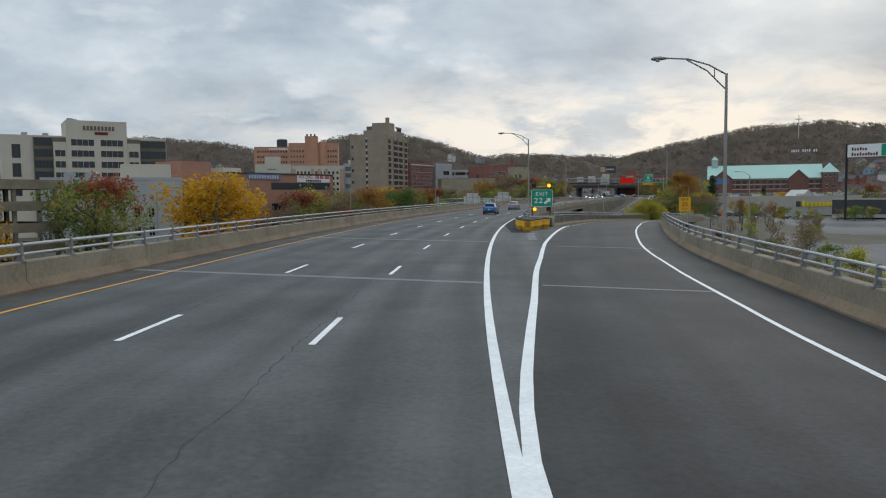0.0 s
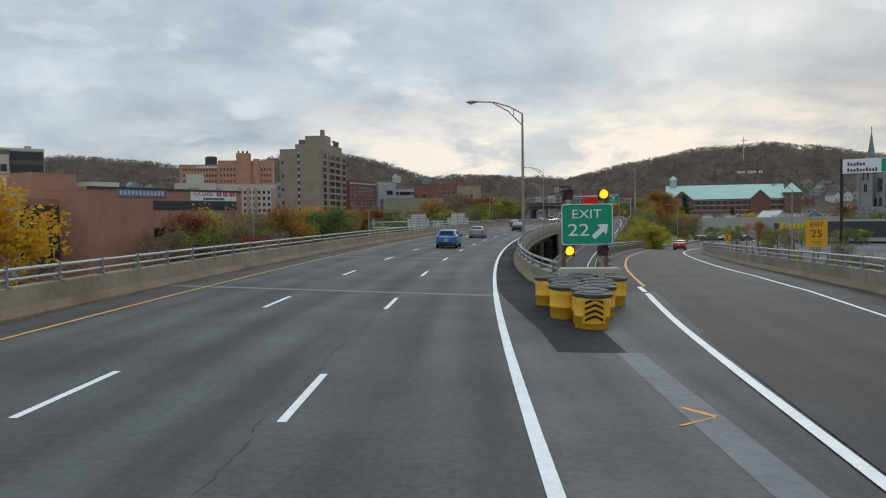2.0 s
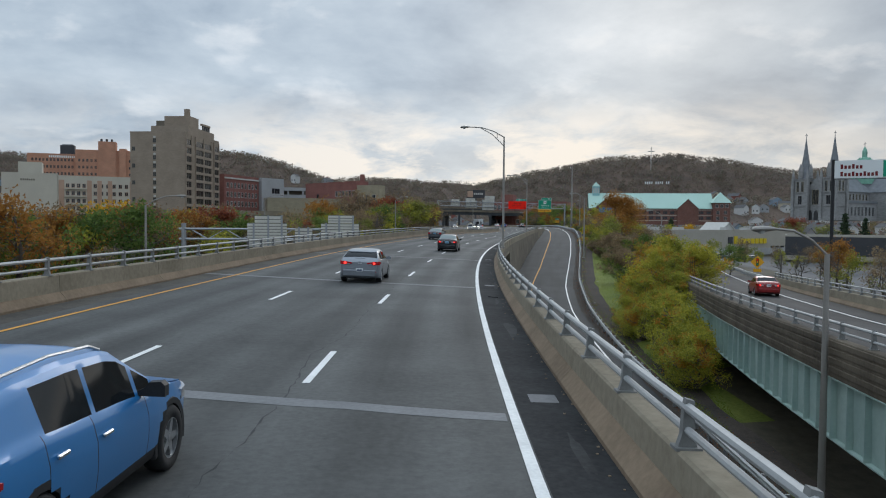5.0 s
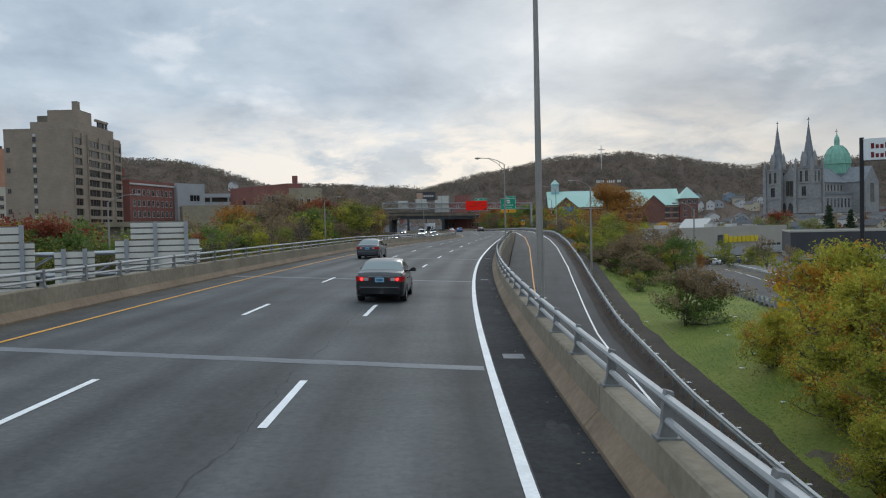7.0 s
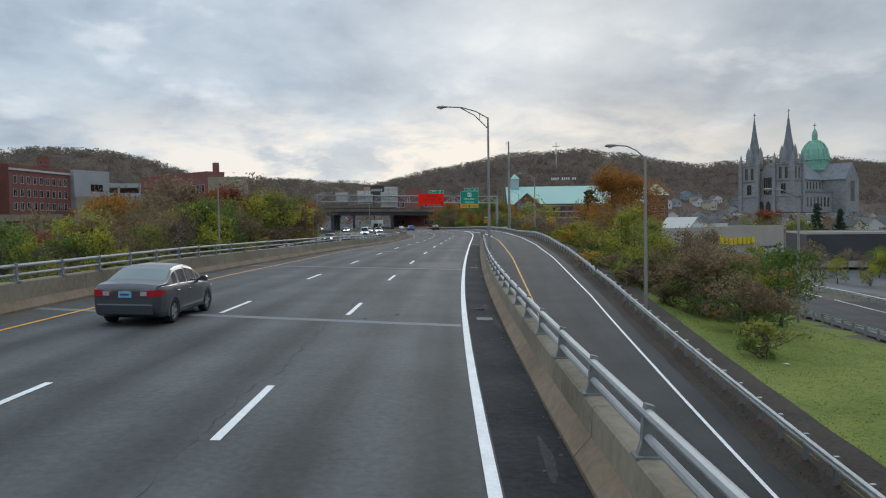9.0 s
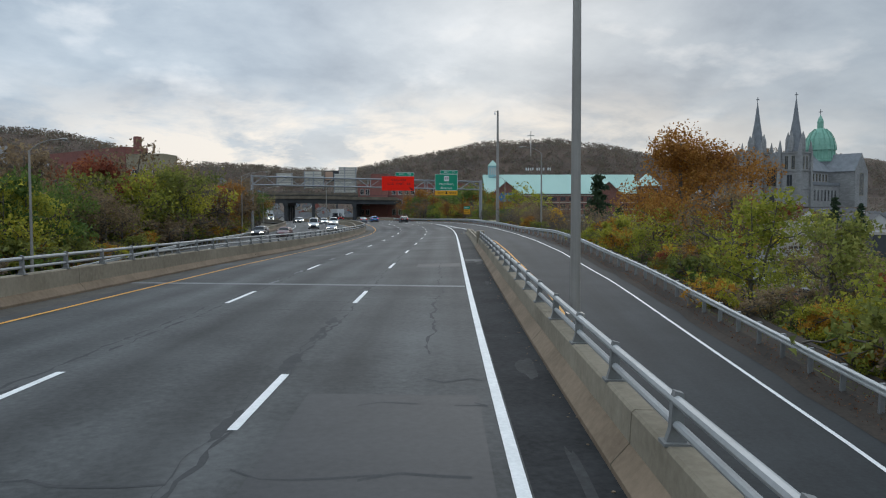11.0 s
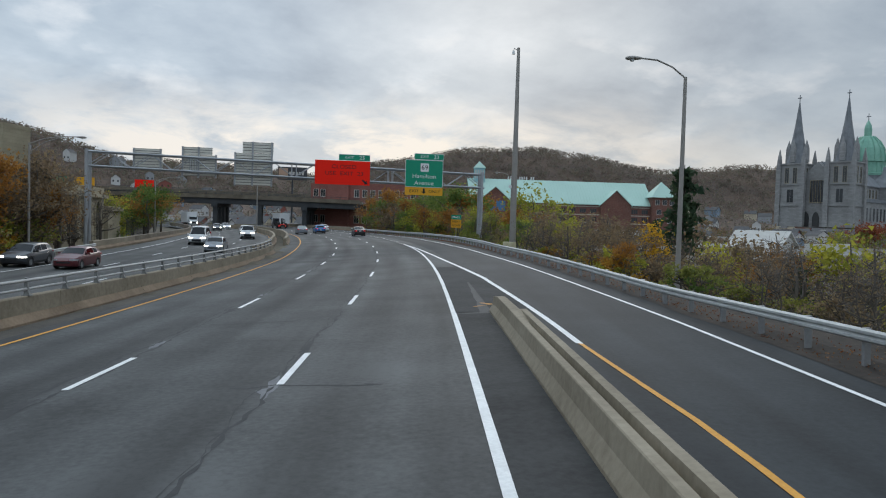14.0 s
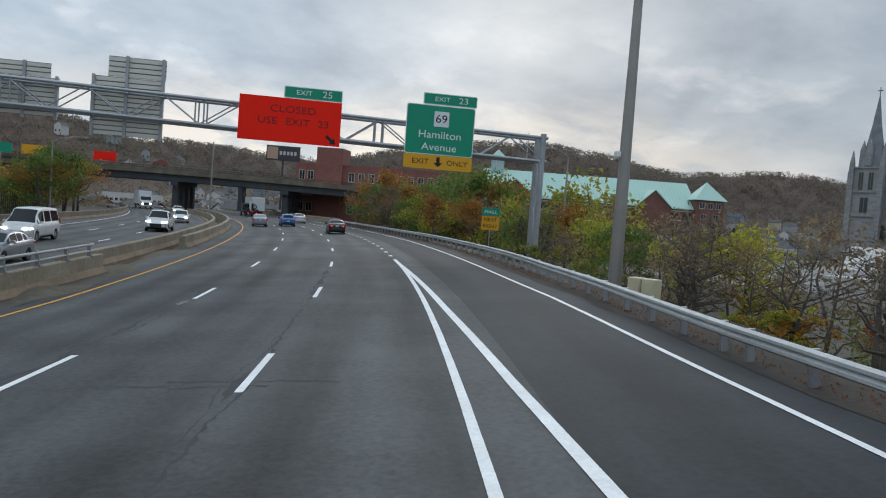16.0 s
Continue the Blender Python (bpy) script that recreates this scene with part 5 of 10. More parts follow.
M_SLATE = varied("grey_slate", (0.14, 0.15, 0.16), (0.26, 0.27, 0.285), 0.5, 5.0, 0.75)
M_COPPER = varied("green_copper_patina", (0.16, 0.36, 0.27), (0.28, 0.50, 0.39), 0.4, 3.0, 0.7, patch=0.6)
M_MINT = varied("mint_green_metal_roof", (0.38, 0.56, 0.48), (0.48, 0.66, 0.58), 0.1, 2.0, 0.6, patch=0.3, grain=0.2)
M_GREY_WALL = varied("grey_painted_wall", (0.34, 0.34, 0.34), (0.46, 0.46, 0.46), 0.2, 3.0, 0.9, patch=0.5)
M_STORE = varied("buff_store_block", (0.36, 0.33, 0.275), (0.47, 0.43, 0.365), 0.2, 3.0, 0.9, patch=0.4)
M_DARK_WALL = varied("dark_grey_cladding", (0.045, 0.045, 0.05), (0.075, 0.075, 0.08), 0.2, 3.0, 0.8)
M_ROOF = varied("gravel_roof", (0.16, 0.16, 0.155), (0.27, 0.27, 0.26), 0.2, 3.0, 0.95)
M_WINDOW = material("dark_window_glass", (0.022, 0.026, 0.03), 0.12, 0.0, 0.6)
M_WINDOW_PALE = material("pale_window_glass", (0.11, 0.14, 0.14), 0.15, 0.0, 0.6)
M_FRAME = varied("aged_white_frame", (0.48, 0.46, 0.42), (0.60, 0.58, 0.54), 1.0, 6.0, 0.7)
M_FRAME_DARK = material("dark_frame", (0.05, 0.05, 0.05), 0.6)
M_RAILING_DARK = material("dark_balcony_metal", (0.06, 0.06, 0.062), 0.6)


def house_base(name, x, y, z, turn, label, category="building", group=""):
    return base(name, Matrix.Translation((x, y, z)) @ pose(0, 0, 0, 0, 0, turn), label, category, group)


def block(root, name, x0, x1, y0, y1, z0, z1, mat, label=""):
    bm = bmesh.new()
    box(bm, x0, x1, y0, y1, z0, z1)
    return part(name, bm, mat, root, label)


def flat_roof(root, x0, x1, y0, y1, z, mat, rim=0.5, t=0.3):
    roof = block(root, "roof", x0 + t, x1 - t, y0 + t, y1 - t, z - 0.2, z + 0.02, M_ROOF)
    bm = bmesh.new()
    o = [(x0 - 0.05, y0 - 0.05), (x1 + 0.05, y0 - 0.05), (x1 + 0.05, y1 + 0.05), (x0 - 0.05, y1 + 0.05)]
    i = [(x0 + t, y0 + t), (x1 - t, y0 + t), (x1 - t, y1 - t), (x0 + t, y1 - t)]
    sweep(bm, [[(*o[k], z - 0.15), (*o[k], z + rim), (*i[k], z + rim), (*i[k], z - 0.15)] for k in (0, 1, 2, 3, 0)], closed=True, caps=False)
    part("roof_rim", bm, mat, roof)
    return roof


_win = {}


def window_set(root, face, xs, zs, w, h, frame=M_FRAME, pane=M_WINDOW, sill=True, mull=1, proud=0.06, joined=False):
    """Windows on one face: a frame mesh with a pane of its own; face is a pose whose xz plane is the wall, -y outwards."""
    key = (round(w, 3), round(h, 3), frame.name, pane.name, sill, mull, joined)
    if key not in _win:
        bm = bmesh.new()
        t = min(0.1, w * 0.1)
        for a in ((-w / 2 - t, -w / 2, -t, h + t), (w / 2, w / 2 + t, -t, h + t)):
            box(bm, a[0], a[1], -proud, 0.02, a[2], a[3])
        box(bm, -w / 2, w / 2, -proud, 0.02, h, h + t)
        box(bm, -w / 2 - (0.15 if sill else t), w / 2 + (0.15 if sill else t), -proud - (0.08 if sill else 0), 0.02, -t - 0.05, 0)
        for i in range(1, mull + 1):
            x = -w / 2 + w * i / (mull + 1)
            box(bm, x - 0.04, x + 0.04, -proud * 0.8, 0.02, 0, h)
        if joined:
            box(bm, -w / 2, w / 2, -0.025, -0.01, 0, h, 1)
        f = mesh_of("window", bm, [frame, pane])
        bm = bmesh.new()
        box(bm, -w / 2, w / 2, -0.025, -0.01, 0, h)
        _win[key] = (f, mesh_of("pane", bm, pane))
    f, p = _win[key]
    for z in zs:
        for x in xs:
            o = part_of("window", f, root, face @ Matrix.Translation((x, 0, z)))
            if not joined:
                part_of("pane", p, o)


def face_front():
    return Matrix.Identity(4)


def face_right(w, y=0.0):
    return Matrix.Translation((w, y, 0)) @ pose(0, 0, 0, 0, 0, 90)


def face_left(dep):
    return Matrix.Translation((0, dep, 0)) @ pose(0, 0, 0, 0, 0, -90)


def spread(a, b, n):
    return [a + (b - a) * (i + 0.5) / n for i in range(n)]


def turn_of(a, b):
    return math.degrees(math.atan2(b[1] - a[1], b[0] - a[0]))


# hotel: cream front with stepped wings of dark glazing
O = (-133.9, 242.1)
root = house_base("hotel", *O, -9.5, 32, "cream rendered hotel with dark ribbon windows")
for x0, x1, z1 in ((0, 9, 32.6), (41, 49.5, 32.4)):
    block(root, "wing", x0, x1, 2.0, 16, 0, z1, M_HOTEL)
flat_roof(root, 0, 49.5, 2.0, 16, 32.6, M_HOTEL)
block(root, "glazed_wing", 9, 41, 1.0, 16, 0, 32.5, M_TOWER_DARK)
block(root, "centre_block", 18.3, 36.4, -1.2, 14, 0, 37.6, M_HOTEL)
flat_roof(root, 18.3, 36.4, -1.2, 14, 37.6, M_HOTEL, 0.4)
block(root, "shoulder", 14.5, 18.3, -0.6, 12, 0, 31.0, M_HOTEL)
block(root, "shoulder", 36.4, 40.5, -0.6, 12, 0, 31.0, M_HOTEL)
for x0, x1, y, zs, n in ((19.3, 26.6, -1.2, 7, 1), (28.0, 35.4, -1.2, 7, 1)):
    window_set(root, Matrix.Translation((0, y, 0)), [(x0 + x1) / 2], [8.6 + 3.55 * i for i in range(7)], x1 - x0 - 0.6, 2.0, M_HOTEL, M_WINDOW, False, 3)
for x in (16.4, 38.5):
    window_set(root, Matrix.Translation((0, -0.6, 0)), [x], [8.6 + 3.55 * i for i in range(6)], 2.9, 2.0, M_HOTEL, M_WINDOW, False, 1)
for x0, x1 in ((9.2, 14.3), (40.7, 49.3)):
    y = 0.97 if x1 < 20 else 1.97
    window_set(root, Matrix.Translation((0, y, 0)), [(x0 + x1) / 2], [8.6 + 3.55 * i for i in range(7)], x1 - x0 - 0.2, 2.2, M_FRAME_DARK, M_WINDOW, False, 4)
    for i in range(7):
        block(root, "spandrel", x0, x1, y - 0.03, y, 7.3 + 3.55 * i, 8.45 + 3.55 * i, M_TOWER_DARK)
window_set(root, Matrix.Translation((0, 2.0, 0)), [4.2], [14, 20, 26], 2.2, 4.0, M_FRAME_DARK, M_WINDOW, False, 1)
sign = block(root, "wall_sign", 24.6, 32.0, -1.26, -1.22, 35.0, 36.4, M_HOTEL, "faded grey-green raised letters drawn as bars")
for i in range(9):
    block(sign, "letter_bar", 23.2 + 1.08 * i, 23.95 + 1.08 * i, -1.32, -1.26, 34.9, 36.3, M_TOWER_DARK)
block(sign, "brand_bar", 26.6, 30.6, -1.32, -1.26, 33.5, 34.4, M_INK_RED)
for x, z in ((19.2, 38.4), (20.4, 38.2), (6, 33.4), (12, 33.3), (45, 33.2)):
    block(root, "roof_unit", x, x + 1.6, 4, 6, z - 0.5, z + 0.7, M_GREY_WALL)

# parking garage: open decks on columns
O = (-86.0, 90.0)
root = house_base("parking_garage", *O, -9.5, 62, "weathered concrete open-deck parking garage")
for k in range(5):
    z = 0.4 + 3.5 * k
    block(root, "deck", 0, 52, 0, 30, z, z + 0.35, M_CONCRETE_DARK)
    block(root, "deck_parapet", 0, 52, -0.2, 0.02, z - 0.3, z + 1.25, M_CONCRETE)
    block(root, "deck_parapet", 51.98, 52.2, -0.2, 30, z - 0.3, z + 1.25, M_CONCRETE)
for i in range(8):
    bm = bmesh.new()
    disc(bm, (0.6 + 7.25 * i, 0.5, 0), 0.38, 12, depth=15)
    part("column", bm, M_CONCRETE, root)
    block(root, "inner_column", 0.3 + 7.25 * i, 0.9 + 7.25 * i, 14, 14.7, 0, 14.5, M_CONCRETE_DARK)
block(root, "back_wall", 0, 52, 29.7, 30, 0, 14, M_CONCRETE_DARK)

# low grey building between garage and brick store
root = house_base("grey_building", -78.0, 160.0, -9.5, 24, "grey painted low building with small dark windows")
block(root, "wall", 0, 27, 0, 18, 0, 16.4, M_GREY_WALL)
flat_roof(root, 0, 27, 0, 18, 16.4, M_GREY_WALL)
block(root, "upper_storey", 15, 25, 3, 14, 16.4, 19.8, M_HOTEL)
window_set(root, face_front(), spread(8, 22, 5), [8.6], 1.1, 1.9, M_GREY_WALL)
window_set(root, face_front(), spread(8, 22, 5), [4.6], 1.1, 1.9, M_GREY_WALL)
for x in (4, 8, 19):
    block(root, "roof_unit", x, x + 2.2, 5, 8, 16.4, 18.0, M_GALV)
bm = bmesh.new()
tube(bm, [(10, 6, 16.3), (10, 6, 17.6), (10.8, 6, 17.9)], 0.5, 10)
part("roof_vent", bm, M_GALV, root)

# brick store with ribbon windows and a letting banner
A, B = (-45.6, 178.0), (-26.3, 207.4)
root = house_base("brick_store", *A, -9.0, turn_of(A, B), "orange-brown brick store with dark ribbon windows and letting banner")
Wd = math.dist(A, B)
block(root, "wall", -0.0, Wd, 0, 44, 0, 17.4, M_LEASE_BRICK)
flat_roof(root, 0, Wd, 0, 44, 17.4, M_LEASE_BRICK, 0.35)
block(root, "coping", -0.1, Wd + 0.1, -0.12, 0.0, 17.35, 17.75, M_FRAME_DARK)
for z, h in ((13.9, 1.5), (8.9, 1.5), (4.6, 1.6)):
    window_set(root, face_front(), [Wd - 11.6], [z], 20.6, h, M_FRAME_DARK, M_WINDOW, False, 11, 0.02)
block(root, "rear_wing", -16, 0, 8, 40, 0, 15.8, M_LEASE_BRICK)
block(root, "rear_wing_front", -15.9, 0.0, 7.7, 8, 4, 14.6, M_FRAME_DARK)
window_set(root, Matrix.Translation((0, 7.66, 0)), spread(-15.5, -0.4, 4), [5.2, 9.9], 3.2, 3.6, M_FRAME_DARK, M_WINDOW, False, 2)
block(root, "stair_block", 3, 12, 20, 30, 17.4, 21.0, M_LEASE_BRICK)
block(root, "plant_room", 14, 20, 18, 24, 17.4, 19.6, M_HOTEL)
banner = block(root, "letting_banner", Wd - 13.3, Wd - 1.4, -0.1, -0.02, 15.65, 17.6, M_SIGN_WHITE, "white vinyl banner with red letters")
write_on(banner, "FOR LEASE", 1.25, Wd - 10.25, 16.95, -0.12, material("red_banner_ink", (0.42, 0.012, 0.03), 0.6), 0.86)
for i, wdt in enumerate((0.42,) * 3 + (0.2,) + (0.42,) * 3 + (0.2,) + (0.42,) * 4):
    block(banner, "number_bar", Wd - 6.7 + 0.43 * i, Wd - 6.7 + 0.43 * i + wdt * 0.72, -0.13, -0.11, 16.55 if wdt > 0.3 else 16.85, 17.4 if wdt > 0.3 else 17.05, bpy.data.materials["red_banner_ink"])
for i in range(9):
    block(banner, "small_letter_bar", Wd - 10.2 + 0.62 * i, Wd - 9.75 + 0.62 * i, -0.13, -0.11, 15.8, 16.25, M_BLACK)
M_BLUE_SIGN = varied("faded_blue_sign", (0.10, 0.13, 0.30), (0.22, 0.25, 0.42), 0.8, 5.0, 0.7)
old = block(root, "old_sign", Wd - 29.5, Wd - 19.0, -0.12, -0.02, 16.1, 17.5, M_BLUE_SIGN, "faded blue and white store sign with bars")
for i in range(12):
    block(old, "letter_bar", Wd - 29.0 + 0.8 * i, Wd - 28.5 + 0.8 * i, -0.15, -0.12, 16.4, 17.2, M_FRAME)

# apartment tower: blank end wall and a balconied side
TL, TM, TR = (-43.0, 382.0), (-24.3, 377.0), (-12.8, 407.0)
w1 = math.dist(TL, TM)
root = house_base("apartment_tower", *TL, -8.0, turn_of(TL, TM), "tan concrete apartment tower with recessed balconies")
block(root, "wall", 0, w1, 0, 32, 0, 41.2, M_TOWER)
flat_roof(root, 0, w1, 0, 32, 41.2, M_TOWER, 0.3)
block(root, "penthouse", 6, w1, 3, 27, 41.2, 43.8, M_TOWER)
block(root, "penthouse", 9.5, w1 - 0.8, 6, 14, 43.8, 47.6, M_TOWER)
block(root, "penthouse", 6.5, 9.5, 6, 12, 43.8, 46.0, M_TOWER_DARK)
block(root, "chimney", w1 - 3.2, w1 - 1.6, 7, 8.6, 47.6, 50.2, M_TOWER)
for y in (17.5, 19.2, 21.0, 23.0):
    block(root, "roof_screen", w1 - 0.9, w1 - 0.5, y, y + 1.0, 43.8, 45.7, M_FRAME_DARK)
block(root, "roof_screen_top", w1 - 1.2, w1 - 0.4, 16.5, 24.5, 45.6, 46.3, M_TOWER)
window_set(root, face_front(), [8.6], [3 + 2.9 * i for i in range(13)], 0.9, 1.3, M_TOWER_DARK, joined=True)
for i in range(13):
    block(root, "stair_window", 8.2, 9.0, -0.08, -0.02, 4.5 + 2.9 * i, 5.2 + 2.9 * i, M_FRAME)
window_set(root, face_front(), [1.2], [6 + 5.8 * i for i in range(6)], 0.9, 1.2, M_TOWER_DARK, joined=True)
fr = face_right(w1)
for col, (y0, y1, proud) in enumerate(((0.6, 5.0, 0.5), (5.8, 8.2, -0.2), (9.0, 16.0, 0.5), (16.8, 23.6, 0.5), (24.4, 26.4, -0.2), (26.8, 31.4, 0.6))):
    if proud > 0:
        block(root, "bay_wall", w1, w1 + 0.35, y0 - 0.35, y0, 0, 40.6, M_TOWER)
        block(root, "bay_wall", w1, w1 + 0.35, y1, y1 + 0.35, 0, 40.6, M_TOWER)
        bays = spread(y0, y1, max(1, round((y1 - y0) / 2.3)))
        wb = (y1 - y0) / len(bays) - 0.35
        # tall dark panes and frames stand in for shade inside the balconies
        window_set(root, Matrix.Translation((0.02, 0, 0)) @ fr, bays, [2.3 + 2.9 * i for i in range(13)], wb, 1.9, M_TOWER_DARK, M_WINDOW, False, 1, joined=True)
        for i in range(13):
            for b in bays:
                block(root, "balcony_front", w1 + 0.1, w1 + 0.38, b - wb / 2 - 0.15, b + wb / 2 + 0.15, 1.35 + 2.9 * i, 2.3 + 2.9 * i, M_TOWER)

# hospital in orange brick on the rise behind
root = house_base("hospital", -146.0, 602.0, -2.0, 7, "orange brick hospital with rooftop plant")
block(root, "wall", 0, 46, 0, 30, 0, 45.0, M_ORANGE_BRICK)
flat_roof(root, 0, 46, 0, 30, 45, M_ORANGE_BRICK, 0.4)
block(root, "upper_block", 27, 66, -3, 28, 0, 48.2, M_ORANGE_BRICK)
block(root, "stair_tower", 40, 50, -4.5, 6, 0, 53.5, M_ORANGE_BRICK)
block(root, "stair_tower", 52, 56, -4.0, 6, 0, 49.4, M_ORANGE_BRICK)
for x in (41, 44, 47):
    block(root, "chimney", x, x + 1.2, -2, 0, 53.5, 55.2, M_FRAME_DARK)
window_set(root, Matrix.Translation((0, 0, 0)), spread(2, 26, 12), [24 + 4.2 * i for i in range(5)], 1.1, 1.7, M_ORANGE_BRICK, joined=True)
window_set(root, Matrix.Translation((0, -3, 0)), spread(28, 39.5, 5) + spread(57, 65, 4), [24 + 4.2 * i for i in range(5)], 1.1, 1.7, M_ORANGE_BRICK, joined=True)
block(root, "roof_plant", 17, 25, 8, 14, 45, 51.5, M_DARK_WALL)
block(root, "plant_legs", 18, 24, 9, 13, 51.5, 52.2, M_GREY_WALL)
for i in range(14):
    block(root, "letter_bar", 12 + 1.05 * i, 12.7 + 1.05 * i, -0.12, -0.02, 43.0, 44.3, M_SIGN_WHITE)
root = house_base("hospital_stack", -66.0, 600.0, 0, 0, "pale slim boiler stack", "chimney stack")
bm = bmesh.new()
tube(bm, [(0, 0, 0), (0, 0, 40)], [1.0, 0.8], 12)
part("stack", bm, M_FRAME, root)

# cream office with pink brick wing, and a glassy grey one
root = house_base("cream_office", -108.0, 452.0, -6.0, 14, "pale cream office building with blank side wall")
block(root, "wall", 0, 21, 0, 26, 0, 28.5, M_CREAM)
flat_roof(root, 0, 21, 0, 26, 28.5, M_CREAM, 0.3)
block(root, "stair_top", 6, 15, 3, 14, 28.5, 33.6, M_CREAM)
for i in range(7):
    block(root, "letter_bar", 7 + 0.8 * i, 7.5 + 0.8 * i, -0.1, -0.02, 25.5, 26.3, M_TOWER_DARK)
root = house_base("pink_offices", -87.5, 457.3, -6.0, 14, "pink-buff office wing with balconies and small windows")
block(root, "wall", 0, 31, 0, 24, 0, 27.8, M_CREAM)
flat_roof(root, 0, 31, 0, 24, 27.8, M_CREAM, 0.3)
for x0, x1 in ((0.2, 2.4), (11.3, 13.2), (15.4, 17.2), (19.6, 21.4), (28.6, 30.8)):
    block(root, "pier", x0, x1, -0.15, 0, 0, 26.2, M_PINK)
window_set(root, face_front(), spread(2.6, 11.2, 4) + spread(13.3, 28.5, 6), [3.2 + 3.3 * i for i in range(7)], 1.2, 1.6, M_PINK, joined=True)
for i in range(7):
    block(root, "balcony", 2.6, 11.0, -1.0, 0, 2.4 + 3.3 * i, 2.9 + 3.3 * i, M_CREAM)
root = house_base("glass_offices", -58.0, 470.0, -6.0, 8, "grey office building with greenish ribbon glazing")
block(root, "wall", 0, 31, 0, 22, 0, 29.2, M_GREY_WALL)
flat_roof(root, 0, 31, 0, 22, 29.2, M_GREY_WALL, 0.3)
for z in (8, 14.5, 21.0, 25.0):
    window_set(root, face_front(), [15.5], [z], 29, 2.6, M_GREY_WALL, M_WINDOW_PALE, False, 14, joined=True)
block(root, "roof_plant", 3, 22, 5, 14, 29.2, 32.0, M_FRAME)

# parking decks and brick buildings beyond the trees
root = house_base("brick_flats", -14.5, 414.0, -5.0, 62, "dark red brick building with white trimmed windows")
block(root, "wall", 0, 26, 0, 18, 0, 26.0, M_RED_BRICK)
flat_roof(root, 0, 26, 0, 18, 26, M_RED_BRICK, 0.5)
window_set(root, face_front(), spread(1, 25, 9), [6.5 + 3.7 * i for i in range(5)], 1.2, 2.0, M_FRAME, joined=True)
block(root, "cornice", -0.1, 26.1, -0.35, 0, 24.8, 25.4, M_FRAME)
root = house_base("grey_stair_tower", -1.0, 436.0, -5.0, 40, "grey concrete stair tower with dark openings")
block(root, "wall", 0, 12, 0, 12, 0, 26.5, M_GREY_WALL)
window_set(root, face_front(), [7.5], [8 + 4.0 * i for i in range(4)], 4.2, 2.2, M_GREY_WALL, M_WINDOW, False, 2)
root = house_base("far_parking_deck", 3.0, 455.0, -5.0, 6, "long grey concrete parking deck with dark levels")
# solid dark block paints the shade between the open levels
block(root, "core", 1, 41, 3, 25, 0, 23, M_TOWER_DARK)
for k in range(7):
    block(root, "deck_edge", 0, 42, 0, 26, 2.2 + 3.3 * k, 3.7 + 3.3 * k, M_GREY_WALL)
for i in range(7):
    block(root, "column", 6.7 * i, 6.7 * i + 0.7, 0.1, 0.8, 0, 23.5, M_GREY_WALL)
block(root, "stair_head", 30, 36, 4, 10, 23.4, 26.5, M_FRAME)
A, B = (17.6, 444.0), (37.4, 412.5)
root = house_base("red_brick_hall", *A, -5.0, turn_of(A, B), "red brick industrial hall with few windows")
Wd = math.dist(A, B)
block(root, "wall", 0, Wd, 0, 6, 0, 24.4, M_RED_BRICK)
flat_roof(root, 0, Wd, 0, 6, 24.4, M_RED_BRICK, 0.3)
window_set(root, face_front(), [9.5], [16.5], 1.3, 3.2, M_FRAME_DARK)
window_set(root, face_front(), spread(Wd - 15, Wd - 1, 6), [9.0, 13.2, 18.6], 1.3, 2.2, M_FRAME)
block(root, "chimney", Wd - 3, Wd - 1.6, 4, 5.4, 24.4, 27.6, M_RED_BRICK)
root = house_base("buff_end_house", 37.6, 412.2, -5.0, -28, "pale buff end building with arched windows")
block(root, "wall", 0, 9.5, 0, 7, 0, 22.4, M_STONE_PALE)
flat_roof(root, 0, 9.5, 0, 7, 22.4, M_STONE_PALE, 0.5)
window_set(root, face_front(), spread(0.8, 8.7, 3), [8.5, 12.5, 16.8], 1.3, 2.2, M_FRAME)
root = house_base("low_flat_building", 2.0, 415.0, -5.0, 8, "low pale flat-roofed building among the trees")
block(root, "wall", 0, 30, 0, 14, 0, 17.0, M_STONE_PALE)
flat_roof(root, 0, 30, 0, 14, 17, M_STONE_PALE, 0.5)

# low concrete car decks behind the trees beside the viaduct
for (x, y, tr, w, d, z0, z1) in ((-42.0, 232.0, 30, 30, 18, -9.0, 1.5), (-22.0, 262.0, 18, 34, 20, -9.0, -0.6), (-30.0, 330.0, 10, 40, 22, -8.0, 6.0)):
    root = house_base("low_car_deck", x, y, z0, tr, "low stained concrete car deck with dark openings")
    h = z1 - z0
    # dark filling stands for the shade behind the deck edges
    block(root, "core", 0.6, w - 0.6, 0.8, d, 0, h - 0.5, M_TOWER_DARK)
    k = max(2, int(h / 3.2))
    for i in range(k):
        z = h - 1.2 - i * 3.2
        block(root, "deck_edge", 0, w, 0, d, z, z + 1.2, M_CONCRETE)
    for i in range(int(w / 6) + 1):
        block(root, "column", i * 6, i * 6 + 0.7, 0.05, 0.75, 0, h - 1, M_CONCRETE)

